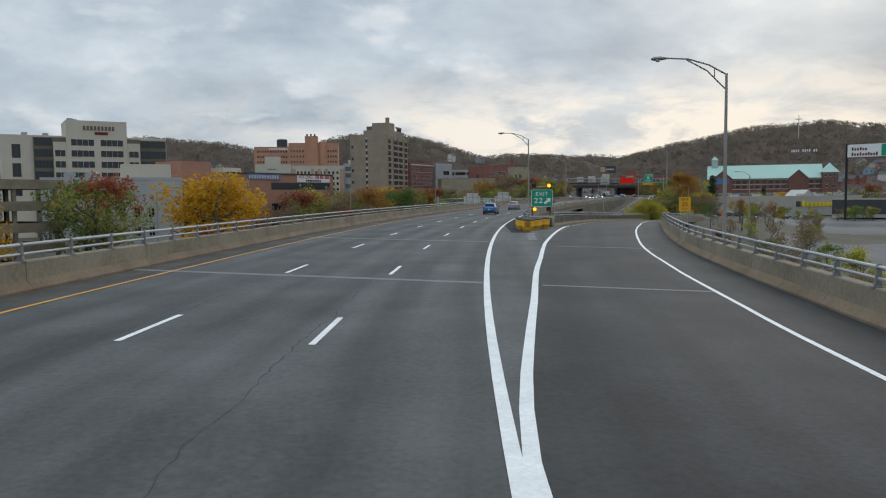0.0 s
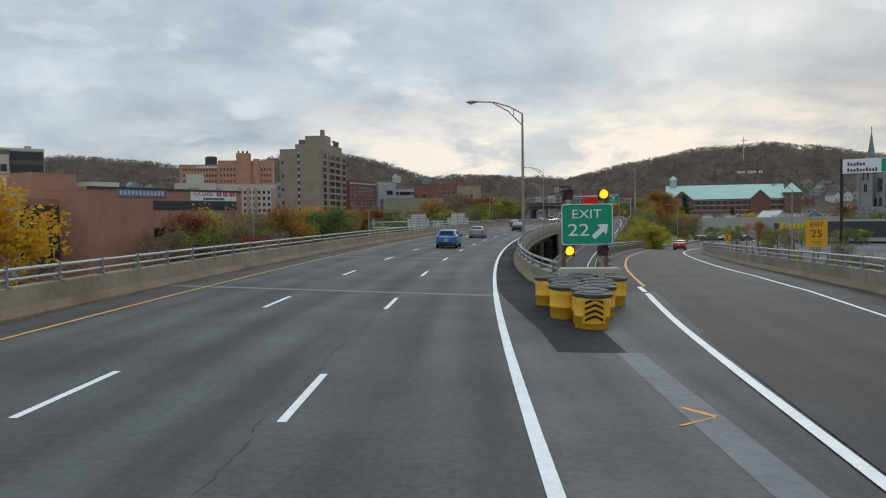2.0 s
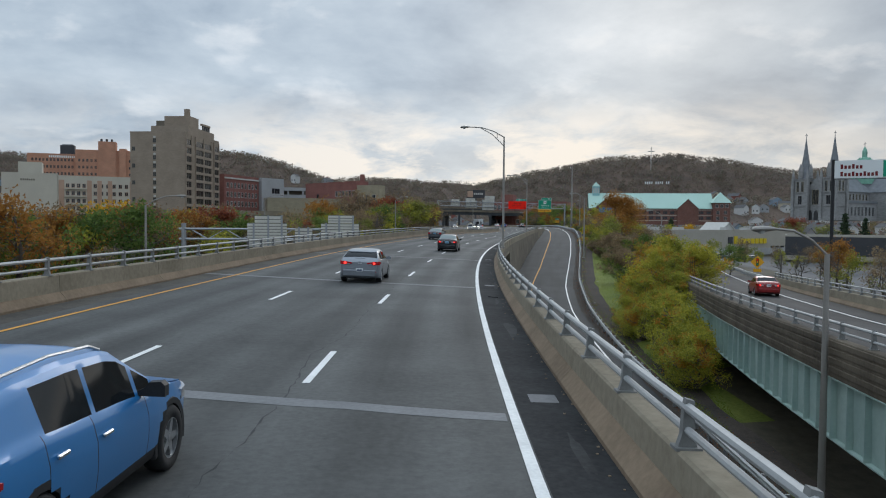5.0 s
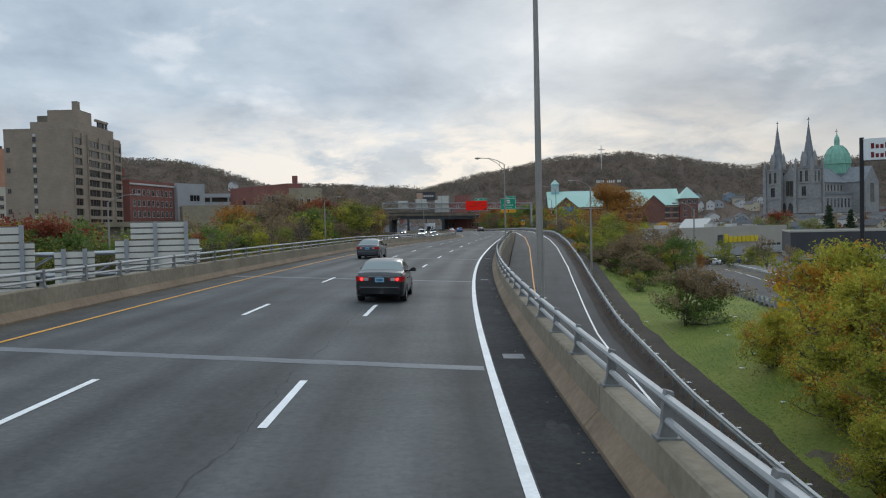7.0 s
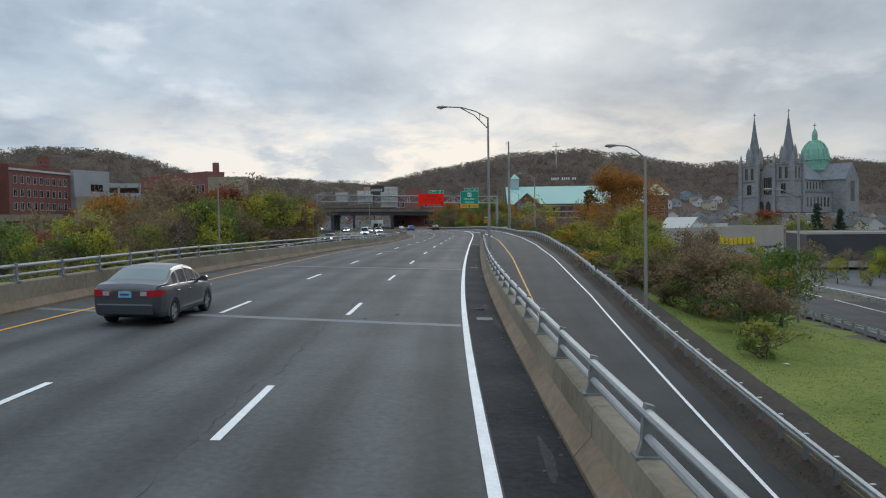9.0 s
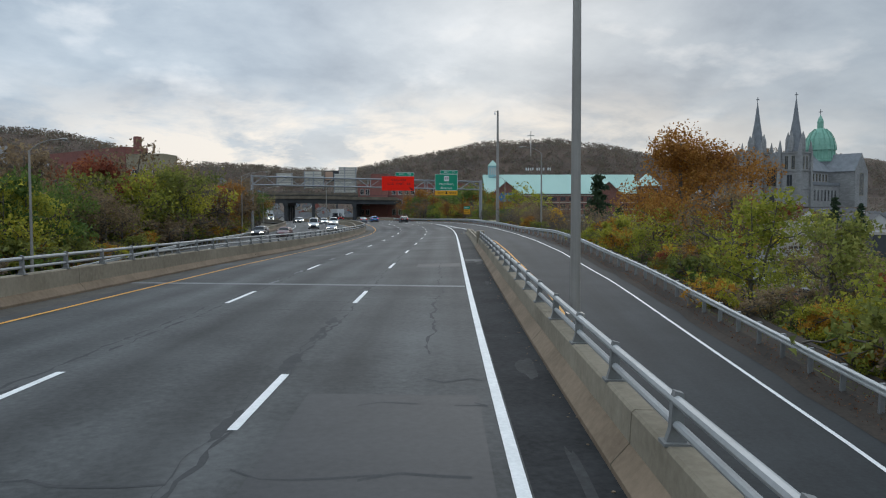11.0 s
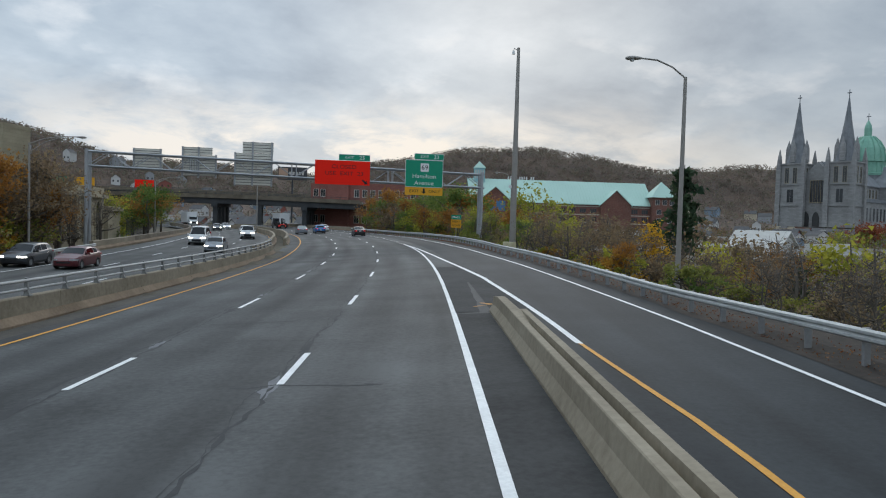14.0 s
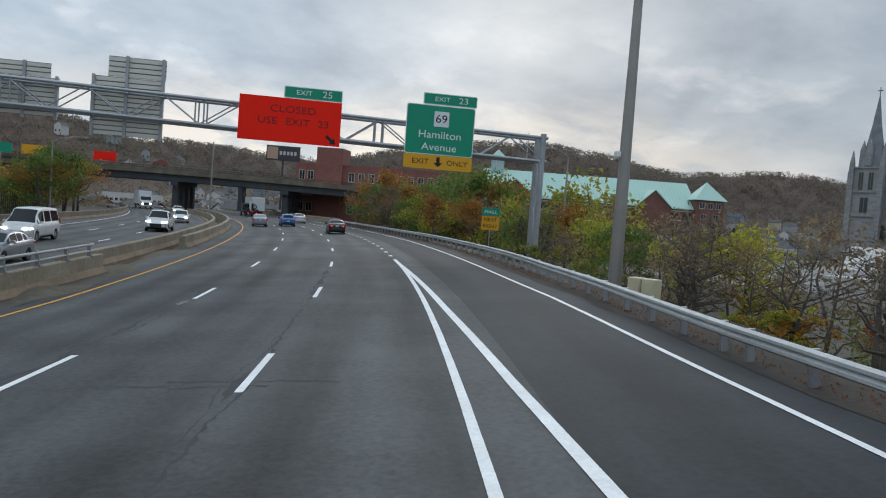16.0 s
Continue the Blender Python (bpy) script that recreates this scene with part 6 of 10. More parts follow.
# stone station building beside the opposite carriageway
A, B = (53.5, 352.0), (63.0, 398.0)
root = house_base("stone_building", *A, -0.6, turn_of(A, B), "buff limestone building with arched openings and cornice")
Wd = math.dist(A, B)
block(root, "wall", 0, Wd - 8, 0, 18, 0, 7.4, M_STONE_PALE)
block(root, "end_bay", Wd - 8, Wd, -0.6, 16, 0, 5.4, M_STONE_PALE)
block(root, "cornice", -0.3, Wd - 7.8, -0.6, 0.0, 6.5, 7.0, M_STONE_PALE)
block(root, "parapet_wall", 0, Wd - 8, 0, 0.5, 7.4, 8.0, M_STONE_PALE)
block(root, "end_cornice", Wd - 8.2, Wd + 0.3, -1.0, -0.6, 4.7, 5.1, M_STONE_PALE)
for x in spread(2, Wd - 9, 6):
    bm = bmesh.new()
    ring = [(x - 1.4, 0.6), (x + 1.4, 0.6), (x + 1.4, 4.6)] + [(x + 1.4 * math.cos(radians(a)), 4.6 + 1.4 * math.sin(radians(a))) for a in range(20, 180, 20)] + [(x - 1.4, 4.6)]
    sweep(bm, [[(u, y, v) for u, v in ring] for y in (-0.05, 0.02)])
    arch = part("arched_window", bm, M_WINDOW, root)
    bm = bmesh.new()
    tube(bm, [(x - 1.55, -0.1, 0.5), (x - 1.55, -0.1, 4.6)] + [(x + 1.55 * math.cos(radians(a)), -0.1, 4.6 + 1.55 * math.sin(radians(a))) for a in range(165, 0, -15)] + [(x + 1.55, -0.1, 4.6), (x + 1.55, -0.1, 0.5)], 0.16, 6)
    part("surround", bm, M_STONE_PALE, arch)
root = base("iron_fence", Matrix.Translation((64.5, 399.0, 0.3)) @ pose(0, 0, 0, 0, 0, 76), "dark iron fence beside the stone building", "fence")
for i in range(26):
    block(root, "bar", i * 0.55, i * 0.55 + 0.12, 0, 0.06, 0, 2.6 + 0.25 * (i % 2), M_FRAME_DARK)
block(root, "rail", 0, 14, 0.01, 0.05, 2.2, 2.3, M_FRAME_DARK)

# ---- overpasses across the highway ahead ----
def overpass(A, B, zs, zt, width, piers, label):
    root = house_base("overpass", *A, 0, turn_of(A, B), label, "bridge")
    Wd = math.dist(A, B)
    rise = lambda u: 0.7 * math.sin(math.pi * u / Wd)
    for y in (0.3, width / 2, width - 0.3):
        bm = bmesh.new()
        sweep(bm, [[(u, y - 0.2, zs + rise(u)), (u, y + 0.2, zs + rise(u)), (u, y + 0.2, zt - 0.3 + rise(u)), (u, y - 0.2, zt - 0.3 + rise(u))] for u in steps(0, Wd, 6)])
        part("girder", bm, M_STEEL_DARK, root)
    bm = bmesh.new()
    sweep(bm, [[(u, -0.5, zt - 0.3 + rise(u)), (u, width + 0.5, zt - 0.3 + rise(u)), (u, width + 0.5, zt + rise(u)), (u, -0.5, zt + rise(u))] for u in steps(0, Wd, 6)])
    part("deck", bm, M_CONCRETE_DARK, root)
    for y in (-0.5, width + 0.2):
        bm = bmesh.new()
        sweep(bm, [[(u, y, zt + rise(u)), (u, y + 0.3, zt + rise(u)), (u, y + 0.3, zt + 0.75 + rise(u)), (u, y, zt + 0.75 + rise(u))] for u in steps(0, Wd, 6)])
        part("side_wall", bm, M_CONCRETE_DARK, root)
        bm = bmesh.new()
        tube(bm, [(u, y + 0.15, zt + 1.25 + rise(u)) for u in steps(0, Wd, 6)], 0.05, 6)
        part("rail", bm, M_STEEL_DARK, root)
    bm = bmesh.new()
    box(bm, -0.06, 0.06, -0.06, 0.06, 0, 0.5)
    post = mesh_of("post", bm, M_STEEL_DARK)
    for u in steps(0.5, Wd - 0.5, 2.4):
        part_of("post", post, root, Matrix.Translation((u, -0.35, zt + 0.75 + rise(u))))
    for u, z0 in piers:
        for y in (1.2, width * 0.37, width * 0.63, width - 1.2):
            block(root, "pier_column", u - 0.6, u + 0.6, y - 0.55, y + 0.55, z0, zs + rise(u), M_STEEL_DARK)
        block(root, "pier_cap", u - 0.8, u + 0.8, 0, width, zs - 0.9 + rise(u), zs + rise(u), M_STEEL_DARK)
    return root


overpass((30.0, 501.6), (121.0, 458.0), 6.5, 8.2, 11, ((16, 0.0), (62, 0.0), (86, 0.0)), "dark steel girder overpass with concrete side walls")
overpass((-30.0, 560.0), (150.0, 520.0), 9.2, 11.0, 14, ((40, 0), (70, 0), (140, 0)), "long dark elevated highway behind the overpass")
for i, (x, m) in enumerate(((44.0, M_SIGN_GREEN), (52.0, M_SIGN_YELLOW), (70.0, M_SIGN_RED))):
    root = base("far_guide_sign", Matrix.Translation((x, 541.0 - x * 0.05, 10.5)) @ pose(0, 0, 0, 0, 0, -12), ("green", "yellow", "red-orange")[i] + " guide sign on the far elevated highway", "road sign")
    block(root, "panel", -3.0, 3.0, -0.1, 0.1, 2.0, 4.6, m)
    block(root, "post", -0.2, 0.2, 0.1, 0.4, 0, 3.0, M_GALV)
root = base("advertising_board", Matrix.Translation((124.0, 560.0, 9.6)) @ pose(0, 0, 0, 0, 0, -15) @ Matrix.Diagonal((0.8, 1, 1, 1)), "faded dark roadside advertising board with warm panel", "billboard")
block(root, "panel", -7, 7, -0.2, 0.2, 9.0, 14.0, M_DARK_WALL)
block(root, "picture_patch", -6.6, -2.2, -0.26, -0.2, 9.5, 13.5, M_PINK)
for i in range(5):
    block(root, "letter_bar", -1.5 + 1.5 * i, -0.5 + 1.5 * i, -0.26, -0.2, 11.0, 12.2, M_FRAME)
block(root, "post", -0.4, 0.4, 0.2, 0.9, -18, 9.2, M_STEEL_DARK)
root = house_base("brick_factory", 112.0, 476.0, 0.0, -30, "old red brick factory with small windows and chimney")
block(root, "wall", 0, 38, 0, 20, 0, 13.5, M_RED_BRICK)
flat_roof(root, 0, 38, 0, 20, 13.5, M_RED_BRICK, 0.4)
block(root, "stair_tower", 5, 11, -1, 6, 0, 17.5, M_RED_BRICK)
window_set(root, face_front(), spread(0.5, 4.5, 2) + spread(12, 37, 11), [3.0, 6.6, 10.2], 1.2, 1.9, M_FRAME, joined=True)

# ---- church with two spires and a copper dome ----
C = Vector((283.0, 455.0, 6.0))
fl, back = Vector((0.28, -0.96, 0)), Vector((0.96, 0.28, 0))
root = base("church", Matrix.Translation(C) @ Matrix((fl, back, (0, 0, 1))).transposed().to_4x4(), "grey granite church with twin spires and green copper dome", "church")


def gable(rt, name, x0, x1, y0, y1, z0, eave, ridge, mat, along_y=True):
    bm = bmesh.new()
    if along_y:
        m = (x0 + x1) / 2
        sweep(bm, [[(x0, y, z0), (x1, y, z0), (x1, y, eave), (m, y, ridge), (x0, y, eave)] for y in (y0, y1)])
    else:
        m = (y0 + y1) / 2
        sweep(bm, [[(x, y0, z0), (x, y1, z0), (x, y1, eave), (x, m, ridge), (x, y0, eave)] for x in (x0, x1)])
    return part(name, bm, mat, rt)


def gable_roof(rt, x0, x1, y0, y1, eave, ridge, mat, along_y=True, over=0.5, t=0.3):
    bm = bmesh.new()
    if along_y:
        m = (x0 + x1) / 2
        k = over * (ridge - eave) / ((x1 - x0) / 2)
        sweep(bm, [[(x0 - over, y, eave - k), (m, y, ridge), (x1 + over, y, eave - k), (x1 + over, y, eave - k + t), (m, y, ridge + t), (x0 - over, y, eave - k + t)] for y in (y0 - over, y1 + over)])
    else:
        m = (y0 + y1) / 2
        k = over * (ridge - eave) / ((y1 - y0) / 2)
        sweep(bm, [[(x, y0 - over, eave - k), (x, m, ridge), (x, y1 + over, eave - k), (x, y1 + over, eave - k + t), (x, m, ridge + t), (x, y0 - over, eave - k + t)] for x in (x0 - over, x1 + over)])
    return part("roof", bm, mat, rt)


gable(root, "nave", -7, 7, 0, 52, 0, 15.5, 22.5, M_STONE)
gable_roof(root, -7, 7, 3, 52, 15.5, 22.5, M_SLATE)
block(root, "aisle", 7, 11.5, 6, 52, 0, 9, M_STONE)
block(root, "aisle_roof", 6.8, 11.8, 6, 52, 9, 10.2, M_SLATE)
block(root, "aisle", -11.5, -7, 6, 52, 0, 9, M_STONE)
gable(root, "transept", -18, 18, 34, 46, 0, 15.5, 22.8, M_STONE, False)
gable_roof(root, -17.5, 17.5, 34, 46, 15.5, 22.8, M_SLATE, False, 0.4)
window_set(root, face_right(11.5), spread(8, 32, 8), [2.5], 1.3, 4.5, M_STONE, M_WINDOW, True, 1)
window_set(root, face_right(7.0), spread(5, 33, 10), [11.0], 1.0, 3.0, M_STONE_PALE, M_WINDOW, True, 1)
window_set(root, face_right(18.0), [40.0], [5.0], 3.6, 9.5, M_STONE_PALE, M_WINDOW, True, 3)
window_set(root, face_front(), [0.0], [8.5], 4.4, 7.5, M_STONE_PALE, M_WINDOW, True, 4, 0.3)
for x in (-3.4, 0, 3.4):
    bm = bmesh.new()
    ring = [(x - 1.1, 0.1), (x + 1.1, 0.1), (x + 1.1, 3.4), (x + 0.7, 4.6), (x, 5.3), (x - 0.7, 4.6), (x - 1.1, 3.4)]
    sweep(bm, [[(u, y, v) for u, v in ring] for y in (-0.3, 0.02)])
    part("portal", bm, M_FRAME_DARK, root)
for sx in (-1, 1):
    cx = 8.3 * sx
    t = block(root, "tower", cx - 4.2, cx + 4.2, -2.0, 6.4, 0, 22.0, M_STONE)
    for ax in (cx - 4.2, cx + 4.2):
        for ay in (-2.0, 6.4):
            block(t, "buttress", ax - 0.8, ax + 0.8, ay - 0.8, ay + 0.8, 0, 20.5, M_STONE)
            bm = bmesh.new()
            sweep(bm, [[(ax + u, ay + v, z) for u, v in ((-q, -q), (q, -q), (q, q), (-q, q))] for z, q in ((20.5, 0.7), (23.5, 0.55), (27.0, 0.08))])
            part("pinnacle", bm, M_STONE, t)
    for z in (7.2, 14.4, 21.6):
        block(t, "string_course", cx - 4.6, cx + 4.6, -2.4, 6.8, z, z + 0.5, M_STONE)
    window_set(root, Matrix.Translation((0, -2.0, 0)), [cx - 1.4, cx + 1.4], [15.2], 1.3, 5.2, M_STONE_PALE, M_WINDOW, True, 1)
    window_set(root, Matrix.Translation((0, -2.0, 0)), [cx], [8.4], 2.2, 4.5, M_STONE, M_WINDOW, True, 1)
    window_set(root, Matrix.Translation((cx + 4.2, 0, 0)) @ pose(0, 0, 0, 0, 0, 90), [0.8, 3.6], [15.2], 1.3, 5.2, M_STONE_PALE, M_WINDOW, True, 1)
    bm = bmesh.new()
    prof = ((3.7, 21.5), (3.2, 23.4), (2.3, 28.4), (2.25, 29.2), (1.25, 35.2), (0.1, 44.2))
    sweep(bm, [[(cx + r * math.cos(math.pi * (j + 0.5) / 4), 2.2 + r * math.sin(math.pi * (j + 0.5) / 4), z) for j in range(8)] for r, z in prof])
    part("spire", bm, M_SLATE, t)
    for j in range(4):
        a = math.pi / 2 * j
        bm = bmesh.new()
        ox, oy = cx + 3.1 * math.cos(a), 2.2 + 3.1 * math.sin(a)
        sweep(bm, [[(ox + u, oy + v, z) for u, v in ((-q, -q), (q, -q), (q, q), (-q, q))] for z, q in ((22.5, 0.8), (27.5, 0.7), (30.5, 0.05))])
        part("dormer", bm, M_STONE, t)
    bm = bmesh.new()
    box(bm, cx - 0.1, cx + 0.1, 2.1, 2.3, 44.0, 46.4)
    box(bm, cx - 0.7, cx + 0.7, 2.1, 2.3, 45.2, 45.5)
    part("cross", bm, M_SLATE, t)
bm = bmesh.new()
prof = ((6.4, 15.0), (6.4, 20.0), (6.0, 20.2))
sweep(bm, [[(r * math.cos(math.pi * j / 8), 40 + r * math.sin(math.pi * j / 8), z) for j in range(16)] for r, z in prof])
part("drum", bm, M_SLATE, root)
bm = bmesh.new()
prof = ((6.6, 20.0), (6.7, 20.8), (6.0, 21.0), (6.0, 25.0), (6.5, 25.2), (6.3, 27.5), (5.6, 30.2), (4.2, 32.8), (2.4, 34.5), (1.3, 35.0), (1.3, 38.0), (1.0, 39.2), (0.12, 41.0))
sweep(bm, [[(r * math.cos(math.pi * j / 16), 40 + r * math.sin(math.pi * j / 16), z) for j in range(32)] for r, z in prof])
dome = part("dome", bm, M_COPPER, root)
for j in range(16):
    bm = bmesh.new()
    a = math.pi * j / 8
    tube(bm, [(r * math.cos(a), 40 + r * math.sin(a), z) for r, z in ((6.65, 25.2), (6.45, 27.5), (5.75, 30.3), (4.3, 33.0), (2.4, 34.8))], 0.16, 5)
    part("rib", bm, M_COPPER, dome)
    bm = bmesh.new()
    disc(bm, (6.05 * math.cos(a + 0.2), 40 + 6.05 * math.sin(a + 0.2), 21.2), 0.35, 8, depth=3.6)
    part("column", bm, M_COPPER, dome)
bm = bmesh.new()
box(bm, -0.1, 0.1, 39.9, 40.1, 40.8, 43.6)
box(bm, -0.8, 0.8, 39.9, 40.1, 42.2, 42.5)
part("cross", bm, M_SLATE, dome)

# ---- mint-roofed brick building with a cupola and a corner tower ----
A, B = (188.0, 532.5), (256.0, 508.0)
root = house_base("brick_college", *A, 3.0, turn_of(A, B), "long red-brown brick building with mint green metal roof")
Wd = math.dist(A, B)
block(root, "wall", 0, Wd, 0, 24, 0, 9.6, M_MALL_BRICK)
for z in (2.2, 5.4, 8.6):
    block(root, "pale_course", -0.02, Wd, -0.06, 0, z, z + 0.35, M_CREAM)
window_set(root, face_front(), spread(1, Wd - 1, 17), [3.1, 6.3], 2.4, 1.7, M_MALL_BRICK, M_WINDOW, False, 2)
bm = bmesh.new()
sweep(bm, [[(x, -0.8, 9.4), (x, 12, 18.8), (x, 24.8, 9.4), (x, 24.8, 9.7), (x, 12, 19.1), (x, -0.8, 9.7)] for x in (-0.5, Wd + 0.5)])
roof = part("roof", bm, M_MINT, root)
bm = bmesh.new()
sweep(bm, [[(-0.06, -0.8, z) if False else (0, y, z) for y, z in ((-0.9, 9.72), (12, 19.12), (12, 19.2), (-0.9, 9.8))] for _ in (0,)] + [[(0.06, y, z) for y, z in ((-0.9, 9.72), (12, 19.12), (12, 19.2), (-0.9, 9.8))]])
seam = mesh_of("seam", bm, M_MINT)
for x in steps(1, Wd - 1, 1.2):
    part_of("seam", seam, roof, Matrix.Translation((x, 0, 0)))
for x0, x1, mt in ((3, 16, M_MALL_BRICK), (Wd - 21, Wd - 9, M_MALL_BRICK)):
    gable(root, "gable_front", x0, x1, -1.2, 8, 0, 9.6, 15.2, mt)
    gable_roof(root, x0, x1, -1.2, 8, 9.6, 15.2, M_MINT, True, 0.5)
block(root, "entrance_glazing", 5.5, 13.5, -1.3, -1.2, 6.0, 10.0, material("blue_glass", (0.08, 0.19, 0.34), 0.2))
t = block(root, "cupola", 2.2, 6.4, 9.6, 13.8, 17.5, 23.2, material("pale_teal_panel", (0.30, 0.52, 0.55), 0.6))
bm = bmesh.new()
sweep(bm, [[(4.3 + u * q, 11.7 + v * q, z) for u, v in ((-1, -1), (1, -1), (1, 1), (-1, 1))] for z, q in ((23.2, 2.5), (26.0, 0.05))])
part("cupola_roof", bm, M_MINT, t)
for i in range(4):
    block(t, "louvre", 2.4 + 1.0 * i, 3.0 + 1.0 * i, 9.54, 9.6, 19, 22.4, M_FRAME)
t = block(root, "corner_tower", Wd - 1, Wd + 8.5, -3, 6.5, 0, 13.0, M_MALL_BRICK)
window_set(root, Matrix.Translation((0, -3, 0)), spread(Wd - 0.5, Wd + 8, 3), [10.2], 1.6, 1.8, M_FRAME)
window_set(root, Matrix.Translation((0, -3, 0)), spread(Wd - 0.5, Wd + 8, 2), [3, 6.4], 1.6, 1.8, M_FRAME)
bm = bmesh.new()
sweep(bm, [[(Wd + 3.75 + u * q, 1.75 + v * q, z) for u, v in ((-1, -1), (1, -1), (1, 1), (-1, 1))] for z, q in ((13.0, 5.6), (19.4, 0.05))])
part("tower_roof", bm, M_MINT, t)

# ---- flat store with yellow sign, dark annex, billboard ----
A, B = (118.0, 322.0), (196.0, 354.5)
root = house_base("flat_store", *A, -7.5, turn_of(A, B), "buff flat-roofed store with a yellow sign")
Wd = math.dist(A, B)
block(root, "wall", 0, Wd, 0, 40, 0, 8.2, M_STORE)
flat_roof(root, 0, Wd, 0, 40, 8.2, M_STORE, 0.6)
block(root, "base_course", -0.05, Wd, -0.1, 0, 0, 2.4, M_GREY_WALL)
window_set(root, face_front(), spread(Wd - 16, Wd - 4, 4), [0.4], 2.2, 2.6, M_FRAME_DARK)
M_YELLOW = material("yellow_plastic_letters", (0.75, 0.55, 0.01), 0.4)
sg = block(root, "store_sign", 43.5, 46.0, -0.25, -0.05, 4.0, 6.4, M_DARK_WALL, "yellow bars and a dark emblem")
for i in range(8):
    block(sg, "letter_bar", 46.8 + 2.45 * i, 48.6 + 2.45 * i, -0.35, -0.1, 4.0, 6.6 if i == 0 else 5.8, M_YELLOW)
for x in (6, 20, 33, 60, 72):
    block(root, "roof_unit", x, x + 2.5, 12, 15, 8.0, 9.6, M_FRAME)
root = house_base("dark_annex", 158.0, 308.0, -7.4, -36, "dark clad low warehouse with pale base")
block(root, "wall", 0, 46, 0, 30, 1.4, 7.2, M_DARK_WALL)
block(root, "base", 0.05, 45.9, 0.05, 30, 0, 1.4, M_STORE)
flat_roof(root, 0, 46, 0, 30, 7.2, M_STORE, 0.3)
root = base("billboard", Matrix.Translation((142.4, 269.2, -3.0)) @ pose(0, 0, 0, 0, 0, -42), "tall black-post billboard with white face", "billboard")
bm = bmesh.new()
tube(bm, [(0, 0, -4), (0, 0, 22.2)], 0.42, 14)
part("post", bm, material("black_painted_steel", (0.018, 0.018, 0.02), 0.5), root)
pn = block(root, "panel", 0.3, 14.6, -0.5, -0.1, 17.6, 21.9, M_SIGN_WHITE)
for z, n in ((20.4, 6), (18.6, 10)):
    for i in range(n):
        block(pn, "letter_bar", 1.6 + 0.82 * i, 2.15 + 0.82 * i, -0.54, -0.5, z - 0.55, z + 0.55 if i % 3 == 0 else z + 0.25, M_INK_RED)
block(pn, "route_patch", 10.6, 14.4, -0.54, -0.5, 17.8, 21.7, M_SIGN_GREEN)
block(root, "catwalk", 0.3, 14.6, -1.2, -0.5, 17.3, 17.4, M_FRAME_DARK)
root = base("white_tent_house", Matrix.Translation((176, 372, -2.0)) @ pose(0, 0, 0, 0, 0, 20), "small white gabled house roof behind the store", "house")
gable(root, "wall", 0, 9, 0, 10, 0, 2.5, 5.8, M_FRAME)
gable_roof(root, 0, 9, 0, 10, 2.5, 5.8, M_FRAME)

# ---- houses on the slopes, and the hilltop cross ----
M_SIDING = [varied("siding_" + n, tuple(v * 0.85 for v in c), c, 0.4, 4.0, 0.85) for n, c in (("white", (0.62, 0.61, 0.59)), ("cream", (0.55, 0.48, 0.36)), ("grey", (0.36, 0.37, 0.38)), ("blue", (0.26, 0.33, 0.40)), ("red", (0.28, 0.10, 0.08)))]
M_SHINGLE = varied("dark_shingle", (0.07, 0.07, 0.075), (0.14, 0.135, 0.13), 0.4, 5.0, 0.9)


def small_house(siding, w, d, h, r):
    root = new("house")
    gable(root, "wall", 0, w, 0, d, -2.0, h, h + r, siding)
    gable_roof(root, 0, w, 0, d, h, h + r, M_SHINGLE)
    window_set(root, face_front(), spread(0.5, w - 0.5, 2), [1.0, h - 2.2] if h > 5 else [1.2], 1.0, 1.4, M_FRAME, joined=True)
    window_set(root, face_right(w), spread(1, d - 1, 2), [1.0, h - 2.2] if h > 5 else [1.2], 1.0, 1.4, M_FRAME, joined=True)
    block(root, "chimney", w * 0.3, w * 0.3 + 0.8, d * 0.6, d * 0.6 + 0.8, h, h + r + 1.0, M_RED_BRICK)
    return tagged(root, "small gabled wooden house on the slope", "house", "houses on the slopes")


protos = [small_house(M_SIDING[i % 5], 8 + i % 3, 11 + i % 4, 5.5 + (i % 2) * 2.2, 3.2) for i in range(5)]
hr = random.Random(21)
count = 0
used = set()
while count < 84:
    if count % 3 == 0:
        x, y = hr.uniform(180, 700), hr.uniform(560, 1000)
    elif count % 3 == 1:
        x, y = hr.uniform(-700, -150), hr.uniform(650, 1080)
    else:
        x, y = hr.uniform(-60, 380), hr.uniform(640, 1150)
    z = ground_z(x, y)
    if z > 62 or (abs(x - 283) < 60 and abs(y - 455) < 90):
        count += 1
        continue
    m = Matrix.Translation((x, y, z)) @ pose(0, 0, 0, 0, 0, hr.uniform(-50, 50))
    k = count % 5
    if k not in used:
        protos[k].matrix_basis = m
        used.add(k)
    else:
        copy_thing(protos[k], m)
    count += 1
# a few long pale buildings on the far slope
for x, y, w, h, tr in ((150, 760, 40, 9, -8), (230, 700, 30, 8, 10), (60, 820, 36, 10, 4), (330, 640, 44, 9, -12), (340, 560, 46, 8, -20), (-90, 860, 40, 12, 8), (-500, 980, 60, 14, 12), (420, 520, 40, 9, -30)):
    root = house_base("long_building", x, y, ground_z(x, y) - 1, tr, "long pale flat-roofed building on the slope")
    block(root, "wall", 0, w, 0, 14, 0, h, M_SIDING[int(abs(x)) % 3])
    flat_roof(root, 0, w, 0, 14, h, M_SIDING[0], 0.3)
    window_set(root, face_front(), spread(1, w - 1, int(w / 3)), [2.0, 5.2], 1.6, 1.6, M_FRAME, joined=True)

